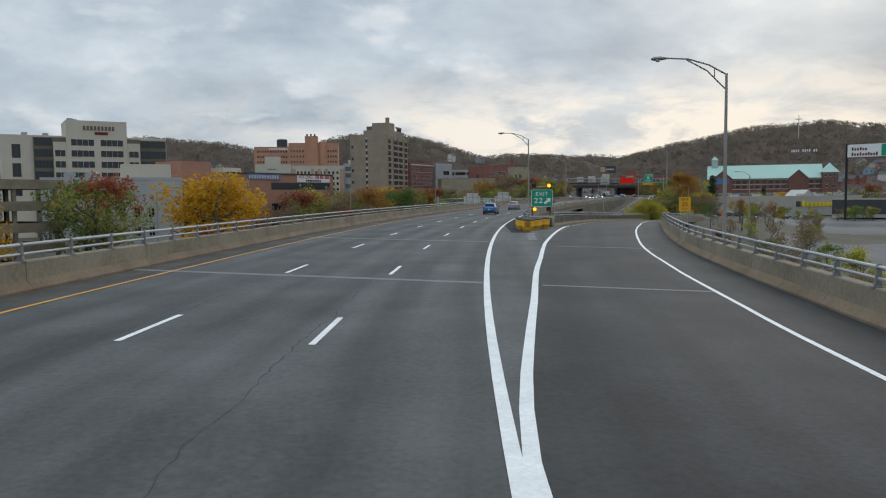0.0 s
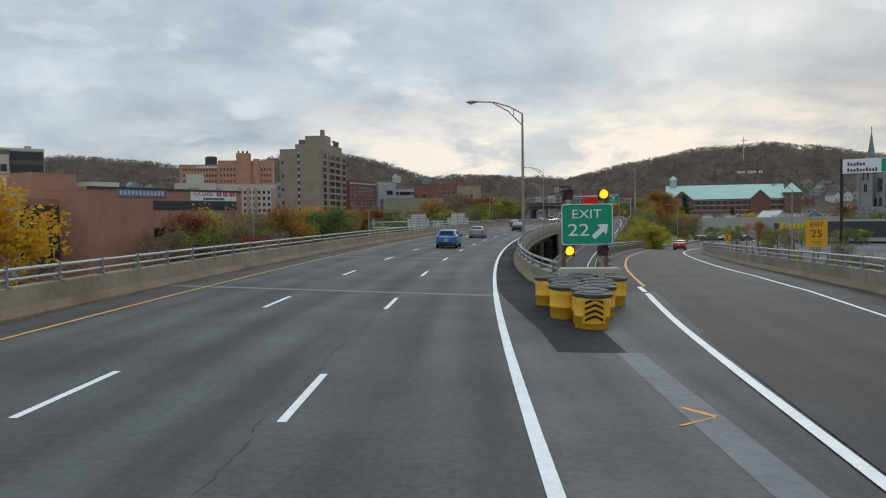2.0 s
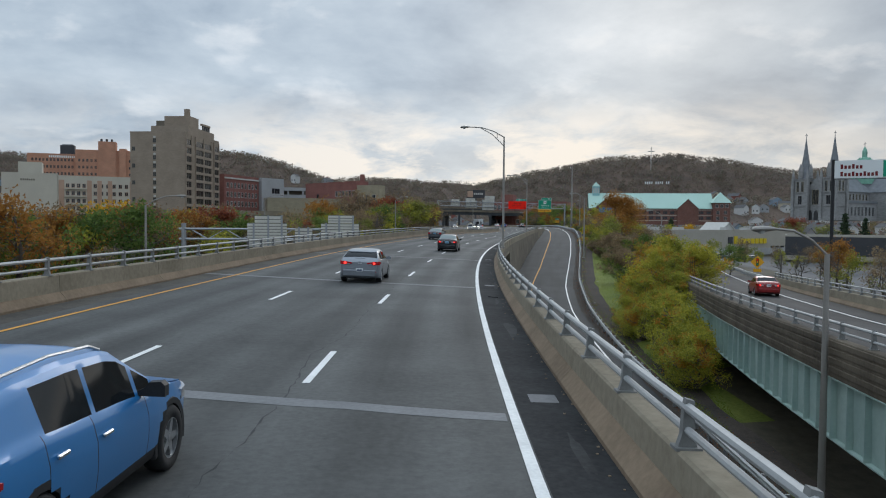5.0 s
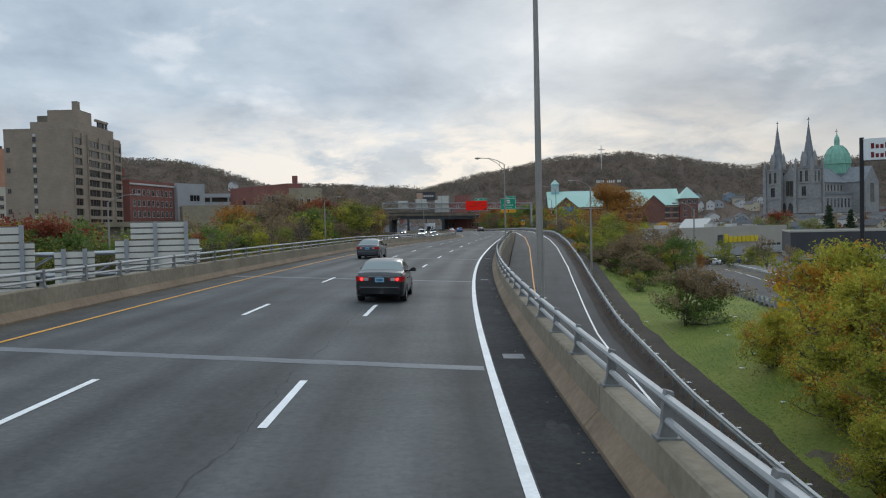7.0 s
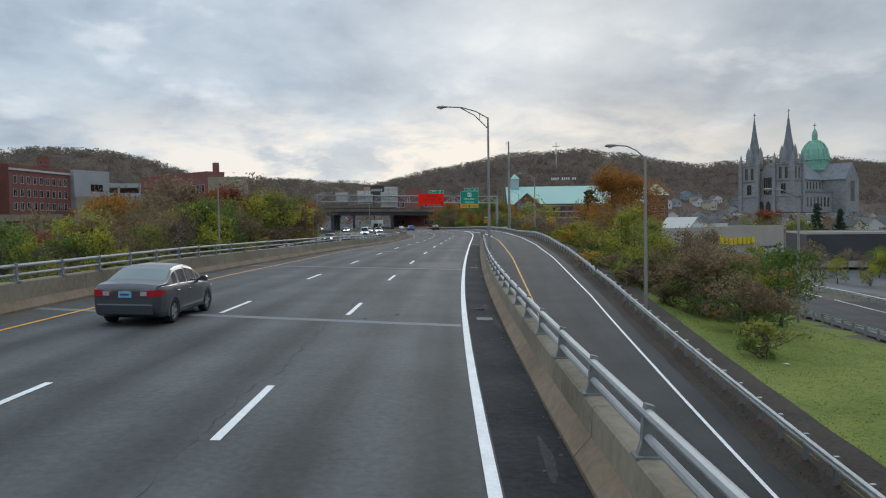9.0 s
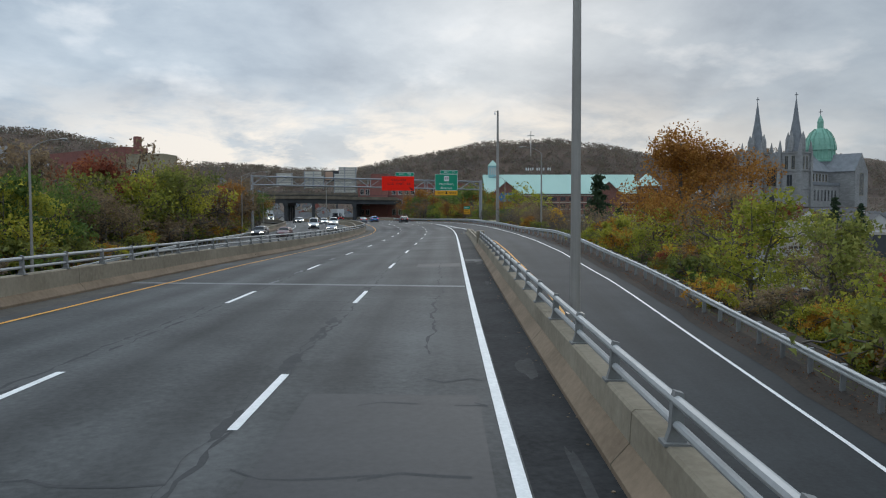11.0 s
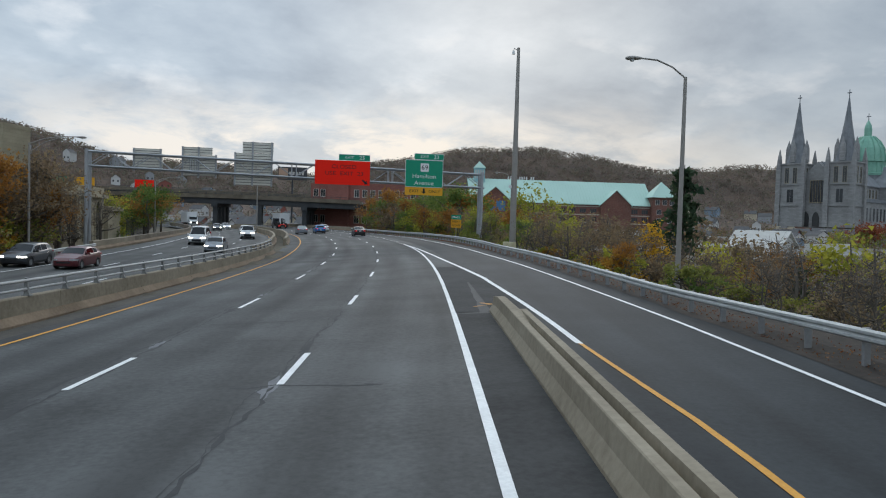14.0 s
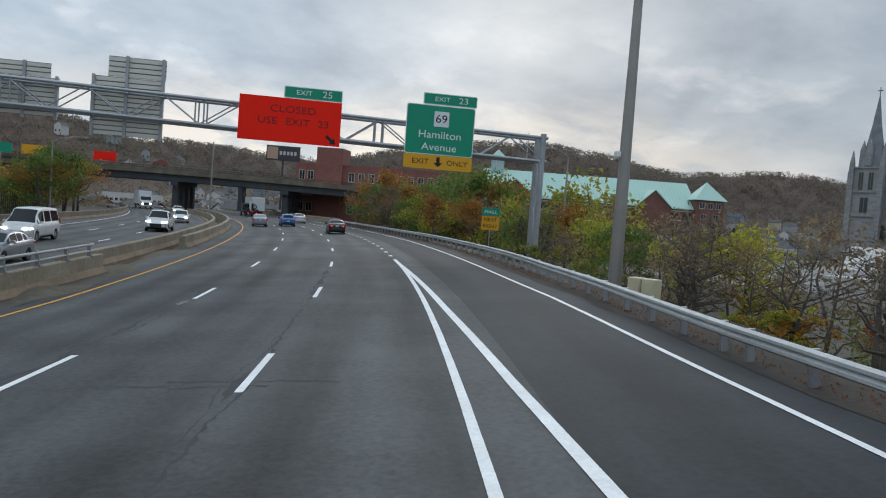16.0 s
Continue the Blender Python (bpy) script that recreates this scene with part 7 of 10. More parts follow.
cz = ground_z(575, 1216)
root = base("hilltop_cross", Matrix.Translation((575, 1216, cz - 1)) @ pose(0, 0, 0, 0, 0, -26), "tall pale steel cross on the wooded hilltop", "cross")
tw = 128.0 - cz
block(root, "shaft", -0.55, 0.55, -0.5, 0.5, 0, tw, M_FRAME)
block(root, "arm", -5.2, 5.2, -0.5, 0.5, tw - 7.4, tw - 6.2, M_FRAME)
block(root, "footing", -3, 3, -2, 2, 0, 4.0, M_CONCRETE)
root = base("hillside_letters", Matrix.Translation((560, 1165, ground_z(560, 1165) + 4.5)) @ pose(0, 0, 0, 0, 0, -26), "white hillside letters standing as plain bars", "hillside sign")
for i in range(12):
    if i not in (4, 9):
        block(root, "letter_bar", -18 + 3.1 * i, -16.2 + 3.1 * i, 0, 0.4, 0, 4.0, M_SIGN_WHITE)

# ---- vehicles ----
def car_paint(name, c, metal=0.25):
    m = varied(name, tuple(v * 0.88 for v in c), c, 0.8, 30.0, 0.36, metal * 0.5, patch=0.3, grain=0.15, spec=0.5)
    m.node_tree.nodes["Principled BSDF"].inputs["Coat Weight"].default_value = 0.55
    m.node_tree.nodes["Principled BSDF"].inputs["Coat Roughness"].default_value = 0.06
    return m


def glow(name, c, power):
    m = material(name, c, 0.3)
    b = m.node_tree.nodes["Principled BSDF"]
    b.inputs["Emission Color"].default_value = (*c, 1)
    b.inputs["Emission Strength"].default_value = power
    return m


M_CARGLASS = material("dark_car_glass", (0.010, 0.013, 0.015), 0.05, 0.0, 0.22)
M_CARGLASS_PALE = material("pale_car_glass", (0.16, 0.20, 0.19), 0.08, 0.0, 0.7)
M_TYRE = varied("tyre_rubber", (0.012, 0.012, 0.013), (0.03, 0.03, 0.03), 3.0, 30.0, 0.85)
M_ALLOY = varied("alloy_wheel", (0.30, 0.31, 0.32), (0.50, 0.51, 0.52), 2.0, 30.0, 0.35, 0.7)
M_CHROME = material("chrome_trim", (0.65, 0.66, 0.67), 0.15, 1.0)
M_BLACK_TRIM = varied("black_plastic_trim", (0.012, 0.012, 0.013), (0.03, 0.03, 0.032), 2.0, 40.0, 0.6)
M_TAIL = material("red_lamp_lens", (0.42, 0.012, 0.018), 0.15, 0.0, 0.6)
M_TAIL_ON = glow("lit_red_lamp", (1.0, 0.04, 0.03), 2.2)
M_CLEAR = material("clear_lamp_lens", (0.38, 0.38, 0.39), 0.12, 0.0, 0.6)
M_HEAD_ON = glow("lit_headlamp", (1.0, 0.93, 0.78), 6.0)
M_PLATE = material("pale_plate", (0.70, 0.72, 0.72), 0.5)
M_PLATE_BLUE = material("blue_plate", (0.22, 0.45, 0.62), 0.5)
M_PLATE_BAR = material("plate_bar", (0.06, 0.08, 0.16), 0.6)
M_UNDER = material("underbody_black", (0.01, 0.01, 0.011), 0.9)

WHEEL_MESH = {}


def wheel_meshes(r, spokes, alloy):
    key = (r, spokes, alloy.name)
    if key not in WHEEL_MESH:
        bm = bmesh.new()
        prof = ((r * 0.62, -0.10), (r * 0.93, -0.11), (r, -0.08), (r, 0.08), (r * 0.93, 0.11), (r * 0.62, 0.10))
        sweep(bm, [[Vector((q * math.cos(a), v, q * math.sin(a))) for q, v in prof] for a in [2 * math.pi * i / 24 for i in range(25)]], caps=False)
        ty = mesh_of("tyre", bm, M_TYRE)
        for f in ty.polygons:
            f.use_smooth = True
        bm = bmesh.new()
        sweep(bm, [[Vector((q * math.cos(a), v, q * math.sin(a))) for q, v in ((r * 0.60, -0.1), (r * 0.66, -0.1), (r * 0.66, 0.1), (r * 0.60, 0.1))] for a in [2 * math.pi * i / 20 for i in range(21)]], caps=False)
        disc(bm, (0, -0.09, 0), r * 0.15, 10, "y", 0.16)
        for i in range(spokes):
            a = 2 * math.pi * i / spokes
            d, e = Vector((math.cos(a), 0, math.sin(a))), Vector((-math.sin(a), 0, math.cos(a)))
            sweep(bm, [[d * q + e * w + Vector((0, v, 0)) for w, v in ((-h, -0.085), (h, -0.085), (h, 0.07), (-h, 0.07))] for q, h in ((r * 0.1, 0.05), (r * 0.62, 0.032))])
        disc(bm, (0, -0.02, 0), r * 0.6, 16, "y", 0.04, 1)
        WHEEL_MESH[key] = (ty, mesh_of("rim", bm, [alloy, M_BLACK_TRIM]))
    return WHEEL_MESH[key]


def add_wheels(root, xs, y, r, spokes=5, alloy=None):
    ty, rm = wheel_meshes(r, spokes, alloy or M_ALLOY)
    for x in xs:
        for s in (-1, 1):
            w = part_of("wheel", ty, root, pose(x, s * y, r))
            part_of("rim", rm, w, label="alloy rim")


SHAPES = {
    # length, width; then knots of (x from the tail, height): belt, roof, underside; wheels at x, radius
    "suv": dict(L=4.48, W=1.85, belt=((0, 0.96), (0.06, 1.02), (0.3, 1.13), (0.9, 1.13), (1.5, 1.08), (3.0, 1.0), (3.7, 0.97), (4.2, 0.88), (4.48, 0.70)),
                roof=((0, 0.96), (0.10, 1.08), (0.2, 1.15), (0.34, 1.33), (0.50, 1.56), (0.56, 1.60), (0.9, 1.64), (1.6, 1.66), (2.3, 1.62), (2.55, 1.56), (3.28, 1.06), (3.7, 0.99), (4.2, 0.90), (4.48, 0.70)),
                low=((0, 0.38), (0.15, 0.28), (0.4, 0.24), (4.1, 0.22), (4.48, 0.34)), wheels=(0.86, 3.52), r=0.35, rear=(0.16, 0.50), wind=(2.55, 3.24), doors=(0.98, 1.75, 2.85), pillars=(0.98, 1.86, 2.72)),
    "hatch": dict(L=4.22, W=1.79, belt=((0, 0.90), (0.06, 0.96), (0.3, 1.02), (1.3, 0.97), (2.8, 0.90), (3.5, 0.85), (4.0, 0.74), (4.22, 0.58)),
                  roof=((0, 0.90), (0.10, 1.00), (0.25, 1.09), (0.5, 1.24), (0.75, 1.35), (1.1, 1.41), (1.7, 1.44), (2.1, 1.40), (2.3, 1.35), (3.0, 0.96), (3.5, 0.88), (4.0, 0.76), (4.22, 0.58)),
                  low=((0, 0.40), (0.15, 0.26), (0.4, 0.20), (3.9, 0.18), (4.22, 0.28)), wheels=(0.80, 3.40), r=0.325, rear=(0.26, 0.74), wind=(2.3, 2.95), doors=(1.2, 2.6), pillars=(0.66, 1.3, 2.45)),
    "sedan": dict(L=4.54, W=1.76, belt=((0, 0.86), (0.06, 0.94), (0.25, 1.00), (1.2, 0.97), (3.0, 0.91), (3.8, 0.85), (4.3, 0.75), (4.54, 0.58)),
                  roof=((0, 0.86), (0.06, 0.97), (0.14, 1.05), (0.62, 1.08), (0.72, 1.12), (1.25, 1.385), (1.6, 1.44), (2.2, 1.46), (2.55, 1.41), (2.75, 1.36), (3.4, 0.98), (3.8, 0.88), (4.3, 0.77), (4.54, 0.58)),
                  low=((0, 0.42), (0.15, 0.28), (0.4, 0.20), (4.2, 0.18), (4.54, 0.28)), wheels=(0.98, 3.58), r=0.32, rear=(0.72, 1.28), wind=(2.72, 3.36), doors=(1.05, 1.95, 2.95), pillars=(0.98, 1.42, 2.06, 2.82)),
    "van": dict(L=5.4, W=1.98, belt=((0, 1.0), (0.06, 1.10), (0.3, 1.15), (3.9, 1.12), (4.5, 1.08), (5.1, 0.98), (5.4, 0.72)),
                roof=((0, 1.0), (0.03, 1.2), (0.10, 1.9), (0.3, 2.03), (1.5, 2.08), (3.2, 2.06), (3.6, 1.98), (4.45, 1.14), (4.8, 1.06), (5.1, 1.0), (5.4, 0.72)),
                low=((0, 0.5), (0.15, 0.4), (0.4, 0.34), (5.0, 0.3), (5.4, 0.4)), wheels=(1.1, 4.45), r=0.37, rear=(0.03, 0.09), wind=(3.62, 4.4), doors=(1.9, 3.0), pillars=(0.3, 1.8, 3.0, 3.9)),
    "pickup": dict(L=5.7, W=1.98, belt=((0, 1.05), (0.06, 1.12), (0.3, 1.16), (3.9, 1.13), (4.4, 1.12), (5.4, 1.02), (5.7, 0.75)),
                   roof=((0, 1.05), (0.06, 1.16), (1.9, 1.17), (2.0, 1.2), (2.25, 1.75), (2.5, 1.84), (3.3, 1.86), (3.6, 1.80), (4.3, 1.18), (4.8, 1.13), (5.4, 1.04), (5.7, 0.75)),
                   low=((0, 0.55), (0.15, 0.45), (0.4, 0.4), (5.3, 0.36), (5.7, 0.45)), wheels=(1.15, 4.7), r=0.39, rear=(2.0, 2.25), wind=(3.6, 4.26), doors=(2.1, 3.0, 4.0), pillars=(2.28, 3.05, 3.75)),
}

SHAPES["suv"]["roof"] = tuple((x, z * 0.94) for x, z in SHAPES["suv"]["roof"])
SHAPES["suv"]["belt"] = tuple((x, z * 0.94) for x, z in SHAPES["suv"]["belt"])


def car(name, kind, at, paint, label, group="traffic on the highway", cladding=None, glass=None, lit=False, plate=None, rails=False, alloy=None, full=True):
    """A car, tail at the origin and nose along x."""
    S = SHAPES[kind]
    glass = glass or M_CARGLASS
    root = base(name, at, label, {"suv": "car", "hatch": "car", "sedan": "car"}.get(kind, kind), group)
    L, W2, r = S["L"], S["W"] / 2, S["r"]
    belt, roof, low = knots(*S["belt"]), knots(*S["roof"]), knots(*S["low"])
    wid = knots((0, 0.80), (0.05, 0.89), (0.15, 0.95), (0.4, 0.985), (1.2, 1.0), (L - 1.4, 1.0), (L - 0.7, 0.96), (L - 0.3, 0.88), (L - 0.1, 0.78), (L, 0.66))
    d = 0.075 if full else 0.16
    xs = sorted(set([round(x, 3) for x in np.arange(0, L, d)] + [0.03, 0.05, L - 0.05, L]
                    + ([round(q + e, 3) for q in S["doors"] for e in (-0.007, 0.007)] if full else [])
                    + list(S["rear"]) + list(S["wind"])))

    def ring(x):
        w, b, h, z = W2 * wid(x), belt(x), max(roof(x), belt(x)), low(x)
        up = h - b
        k = min(1.0, up / 0.5)
        # underside, sill, flank, shoulder, belt, glass house, roof
        pts = [(0.0, z), (0.55 * w, z), (0.90 * w, z + 0.01), (0.955 * w, z + 0.05), (0.98 * w, z + 0.16)]
        for f in (0.25, 0.42, 0.58, 0.72, 0.84, 0.93):
            pts.append((w * (0.985 + 0.02 * math.sin(math.pi * min(1, f * 1.1)) - 0.03 * max(0, f - 0.72) / 0.28), z + 0.16 + (b - z - 0.16) * f))
        pts.append((0.945 * w, b))
        top = 0.945 - 0.20 * k - (0.05 * k * (1 - smooth(0.3, 1.6, x)) if kind in ("suv", "hatch") else 0.0)
        for f in (0.10, 0.30, 0.5, 0.7, 0.86):
            y = 0.93 + (top - 0.93) * f if k > 0.05 else 0.945 - 0.06 * f
            pts.append((y * w, b + (h - 0.04 * k - b) * f))
        pts += [((top - 0.01) * w, h - 0.05 * k), ((top - 0.06) * w, h - 0.015 * k), ((top - 0.18) * w, h + 0.005), (0.5 * top * w, h + 0.02), (0.0, h + 0.03)]
        return pts

    rings = [ring(x) for x in xs]
    K = len(rings[0])
    bms = {}

    def put(nm, vs):
        bm, cache = bms.setdefault(nm, (bmesh.new(), {}))
        q = [cache.get(v) or cache.setdefault(v, bm.verts.new(v)) for v in vs]
        if len(set(q)) > 2:
            try:
                return bm.faces.new(list(dict.fromkeys(q)))
            except ValueError:
                return None

    def shut(x):
        return any(abs(x - q) < 0.004 for q in S["doors"])

    for i in range(len(xs) - 1):
        xm = (xs[i] + xs[i + 1]) / 2
        for j in range(K - 1):
            (ya, za), (yb, zb), (yc, zc), (yd, zd) = rings[i][j], rings[i][j + 1], rings[i + 1][j + 1], rings[i + 1][j]
            zm, ym = (za + zb + zc + zd) / 4, (ya + yb + yc + yd) / 4
            for s in (-1, 1):
                vs = [(round(xs[i], 4), round(s * ya, 4), round(za, 4)), (round(xs[i], 4), round(s * yb, 4), round(zb, 4)), (round(xs[i + 1], 4), round(s * yc, 4), round(zc, 4)), (round(xs[i + 1], 4), round(s * yd, 4), round(zd, 4))]
                if j in (1, 2, 3, 4, 5, 6, 7) and any((xm - wx) ** 2 + (zm - r) ** 2 < (r + 0.05) ** 2 for wx in S["wheels"]) and ym > 0.5 * W2:
                    continue
                nm = "body"
                if j < (3 if cladding and xm < 0.5 else 4):
                    nm = "sill"
                elif 12 <= j <= 15 and roof(xm) - belt(xm) > 0.16 and S["pillars"][0] < xm < S["wind"][1] - 0.18:
                    near = [q for q in S["pillars"] if abs(q - xm) < 0.05]
                    nm = "body" if near else "side_window_%d_%d" % (sum(q < xm for q in S["pillars"]) if full else 0, s)
                elif j >= (19 if kind == "suv" else 18) and S["rear"][0] <= xm <= S["rear"][1]:
                    nm = "rear_window"
                elif j >= 18 and S["wind"][0] <= xm <= S["wind"][1]:
                    nm = "windscreen"
                f = put(nm, vs)
                if f is not None and nm == "body":
                    f.material_index = 1 if (full and shut(xm) and 4 <= j <= 11) else 0
                    f.smooth = True
                elif f is not None:
                    f.smooth = True
    for i, flip in ((0, 1), (len(xs) - 1, -1)):
        # tail and nose are closed in bands
        for j in range(K - 1):
            (ya, za), (yb, zb) = rings[i][j], rings[i][j + 1]
            if abs(ya) + abs(yb) < 1e-6 or abs(za - zb) < 1e-6:
                continue
            put("body" if za > low(xs[i]) + 0.1 else "sill", [(xs[i], -ya, round(za, 4)), (xs[i], ya, round(za, 4)), (xs[i], yb, round(zb, 4)), (xs[i], -yb, round(zb, 4))])
    for nm, (bm, _) in bms.items():
        if nm == "body":
            bmesh.ops.recalc_face_normals(bm, faces=bm.faces)
            for e in bm.edges:
                if len(e.link_faces) == 2 and e.calc_face_angle(0) > 0.33:
                    e.smooth = False
            part("body", bm, [paint, M_BLACK_TRIM], root)
        elif nm == "sill":
            part("lower_trim", bm, cladding or paint, root)
        else:
            part(nm if nm in ("rear_window", "windscreen") else "side_window", bm, glass if nm == "rear_window" else M_CARGLASS, root)
    # floor and arches
    bm = bmesh.new()
    box(bm, 0.35, L - 0.35, -W2 * 0.72, W2 * 0.72, 0.2, 0.62)
    for wx in S["wheels"]:
        box(bm, wx - r - 0.08, wx + r + 0.08, -W2 * 0.93, W2 * 0.93, r + 0.1, r + 0.36)
    part("underbody", bm, M_UNDER, root)
    for wx in S["wheels"] if full else ():
        for s in (-1, 1):
            bm = bmesh.new()
            rg = []
            for a in np.linspace(-0.25, math.pi + 0.25, 17):
                c, q = math.cos(a), math.sin(a)
                rg.append([Vector((wx + c * g, s * (W2 * wid(wx) * 0.99 + e), r + q * g)) for g, e in ((r + 0.02, -0.08), (r + 0.02, 0.012), (r + 0.085, 0.014), (r + 0.10, -0.03))])
            sweep(bm, rg)
            part("wheel_arch", bm, cladding or paint, root)
    add_wheels(root, S["wheels"], W2 * 0.985 - 0.10, r, 5, alloy)
    if not full:
        return root
    # lamps at the tail wrap round the corners
    zl, zh = {"suv": (0.85, 0.975), "hatch": (0.80, 0.95), "sedan": (0.76, 0.93), "van": (1.0, 1.4), "pickup": (0.8, 1.1)}[kind]
    for s in (-1, 1):
        bm = bmesh.new()
        zm, zr = (zl + zh) / 2, (zh - zl) / 2
        y2, y3 = W2 * wid(0.15) + 0.014, W2 * wid(0.38) + 0.012
        sweep(bm, [[Vector((xa, s * ya, zm + dz - h)), Vector((xa, s * ya, zm + dz + h)), Vector((xb, s * yb, zm + dz + h)), Vector((xb, s * yb, zm + dz - h))]
                   for xa, ya, xb, yb, h, dz in ((-0.016, 0.36 * W2, 0.05, 0.36 * W2, zr * 0.3, -0.01), (-0.022, 0.5 * W2, 0.05, 0.5 * W2, zr * 0.62, 0), (-0.022, 0.70 * W2, 0.06, 0.68 * W2, zr * 0.95, 0),
                                                 (0.0, 0.85 * W2, 0.10, 0.80 * W2, zr, 0.005), (0.06, W2 * wid(0.06) + 0.014, 0.14, 0.86 * W2, zr, 0.01), (0.15, y2, 0.18, y2 - 0.06, zr * 0.9, 0.015), (0.38, y3, 0.38, y3 - 0.05, zr * 0.35, 0.03))])
        lamp = part("tail_lamp", bm, M_TAIL, root, "red tail lamp lens")
        bm = bmesh.new()
        if kind == "sedan":
            box(bm, -0.03, -0.005, s * 0.44 * W2, s * 0.62 * W2, zl + 0.03, zh - 0.04)
        else:
            box(bm, -0.03, -0.005, s * 0.46 * W2, s * 0.60 * W2, zl + 0.025, zl + 0.05)
        part("reversing_lens", bm, M_CLEAR, lamp, "clear reversing lens")
        if lit:
            bm = bmesh.new()
            disc(bm, (-0.032, s * 0.70 * W2, (zl + zh) / 2), 0.055, 12, "x", 0.02)
            part("brake_light", bm, M_TAIL_ON, lamp, "lit red brake light")
        bm = bmesh.new()
        sweep(bm, [[Vector((-0.012, s * y, z)) for z in (0.48, 0.535)] + [Vector((0.03, s * y, z)) for z in (0.535, 0.48)] for y in (0.52 * W2, 0.66 * W2, 0.80 * W2)])
        part("reflector", bm, M_TAIL, root, "red rear reflector")
        # headlamps
        bm = bmesh.new()
        hz = belt(L - 0.25) - 0.09
        sweep(bm, [[Vector((x, s * yi, hz - 0.07)), Vector((x, s * (W2 * wid(x) + 0.01), hz - 0.05)), Vector((x, s * (W2 * wid(x) + 0.01), hz + 0.06)), Vector((x, s * yi, hz + 0.06))] for x, yi in ((L - 0.5, W2 * 0.9), (L - 0.3, W2 * 0.62), (L - 0.14, W2 * 0.55), (L - 0.02, W2 * 0.45))])
        part("headlamp", bm, M_HEAD_ON if lit == "front" else M_CLEAR, root, "lit headlamp" if lit == "front" else "clear headlamp")
        # mirror
        bm = bmesh.new()
        mx = S["wind"][1] - 0.42
        sweep(bm, [[Vector((mx + a, s * (W2 * 0.94 + y), belt(mx) + 0.03 + z)) for a, z in ((-0.05, 0.0), (0.06, 0.0), (0.06, h), (-0.05, h))] for y, h in ((-0.03, 0.05), (0.03, 0.08), (0.08, 0.14), (0.20, 0.15), (0.24, 0.11))])
        part("mirror", bm, M_BLACK_TRIM if cladding else paint, root)
        for q in S["doors"][:2]:
            bm = bmesh.new()
            box(bm, q + 0.08, q + 0.25, s * W2 * 0.995, s * (W2 * 0.995 + 0.03), belt(q) - 0.16, belt(q) - 0.125)
            bevel(bm, 0.008)
            part("door_handle", bm, M_CHROME if cladding else paint, root)
    # plate, its bars, the badge and the bumper's step
    bm = bmesh.new()
    pz = {"suv": 0.60, "hatch": 0.50, "sedan": 0.74, "van": 0.7, "pickup": 0.62}[kind]
    box(bm, -0.03, 0.0, -0.16, 0.16, pz, pz + 0.16)
    bevel(bm, 0.006)
    pl = part("plate", bm, plate or M_PLATE, root, "pale rear plate")
    bm = bmesh.new()
    box(bm, -0.036, -0.03, -0.11, 0.11, pz + 0.055, pz + 0.105)
    part("plate_bar", bm, M_PLATE_BAR, pl)
    bm = bmesh.new()
    rg = [[Vector((-0.014 - 0.01 * math.cos(b), 0.075 * math.cos(a) * (1 + 0.18 * math.cos(b)), zh - 0.05 + 0.042 * math.sin(a) * (1 + 0.2 * math.cos(b)) + 0.0 * math.sin(b))) for b in (0, 2.1, 4.2)] for a in np.linspace(0, 2 * math.pi, 15)]
    sweep(bm, rg, caps=False)
    part("badge", bm, M_CHROME, root, "plain oval chrome badge")
    bm = bmesh.new()
    lw = 0.15 if cladding else 0.0
    sweep(bm, [[Vector((x, y, z)) for x, z in ((-0.035, 0.55 - lw), (-0.02, 0.58 - lw), (0.06, 0.585 - lw), (0.08, 0.34 - lw / 2), (-0.005, 0.33 - lw / 2))] for y in np.linspace(-0.78 * W2, 0.78 * W2, 7)])
    part("rear_bumper", bm, cladding or paint, root)
    if kind in ("suv", "hatch"):
        bm = bmesh.new()
        sweep(bm, [[Vector((0.20 + a, y, (1.09 if kind == "suv" else 1.06) + z)) for a, z in ((-0.03, -0.01), (-0.02, 0.03), (0.01, 0.02))] for y in (-0.2, 0.0, 0.22)])
        part("rear_wiper", bm, M_BLACK_TRIM, root)
        bm = bmesh.new()
        x0, z0 = S["rear"][1], roof(S["rear"][1])
        sweep(bm, [[Vector((x0 - 0.14 + c, y, z0 - 0.0)), Vector((x0 + 0.10, y, z0 + 0.055)), Vector((x0 + 0.10, y, z0 - 0.02)), Vector((x0 - 0.13 + c, y, z0 - 0.035))] for y, c in ((-0.63 * W2, 0.07), (-0.45 * W2, 0.0), (0.45 * W2, 0.0), (0.63 * W2, 0.07))])
        part("roof_spoiler", bm, paint, root)
    if kind == "sedan":
        bm = bmesh.new()
        box(bm, -0.034, -0.008, -0.42 * W2, 0.42 * W2, zh - 0.005, zh + 0.03)
        part("boot_trim", bm, M_CHROME, root, "chrome strip across the boot")
    if rails:
        for s in (-1, 1):
            bm = bmesh.new()
            tube(bm, [(x, s * W2 * 0.66, roof(x) + h) for x, h in ((0.62, 0.0), (0.78, 0.035), (1.5, 0.04), (2.2, 0.035), (2.42, 0.0))], 0.015, 6)
            part("roof_rail", bm, M_ALLOY, root, "silver roof rail")
        bm = bmesh.new()
        sweep(bm, [[Vector((0.75 + a, y * q, roof(0.8) + 0.02 + z)) for y in (-1, 1)] + [Vector((0.75 + a + 0.02, 0, roof(0.8) + 0.02 + z + h))] for a, z, q, h in ((0, 0.0, 0.03, 0.14), (0.08, 0.01, 0.035, 0.09), (0.24, 0.01, 0.01, 0.005))])
        part("antenna_fin", bm, paint, root)
        bm = bmesh.new()
        for y in (-0.46, -0.58):
            disc(bm, (-0.02, y, 0.31), 0.04, 10, "x", 0.2)
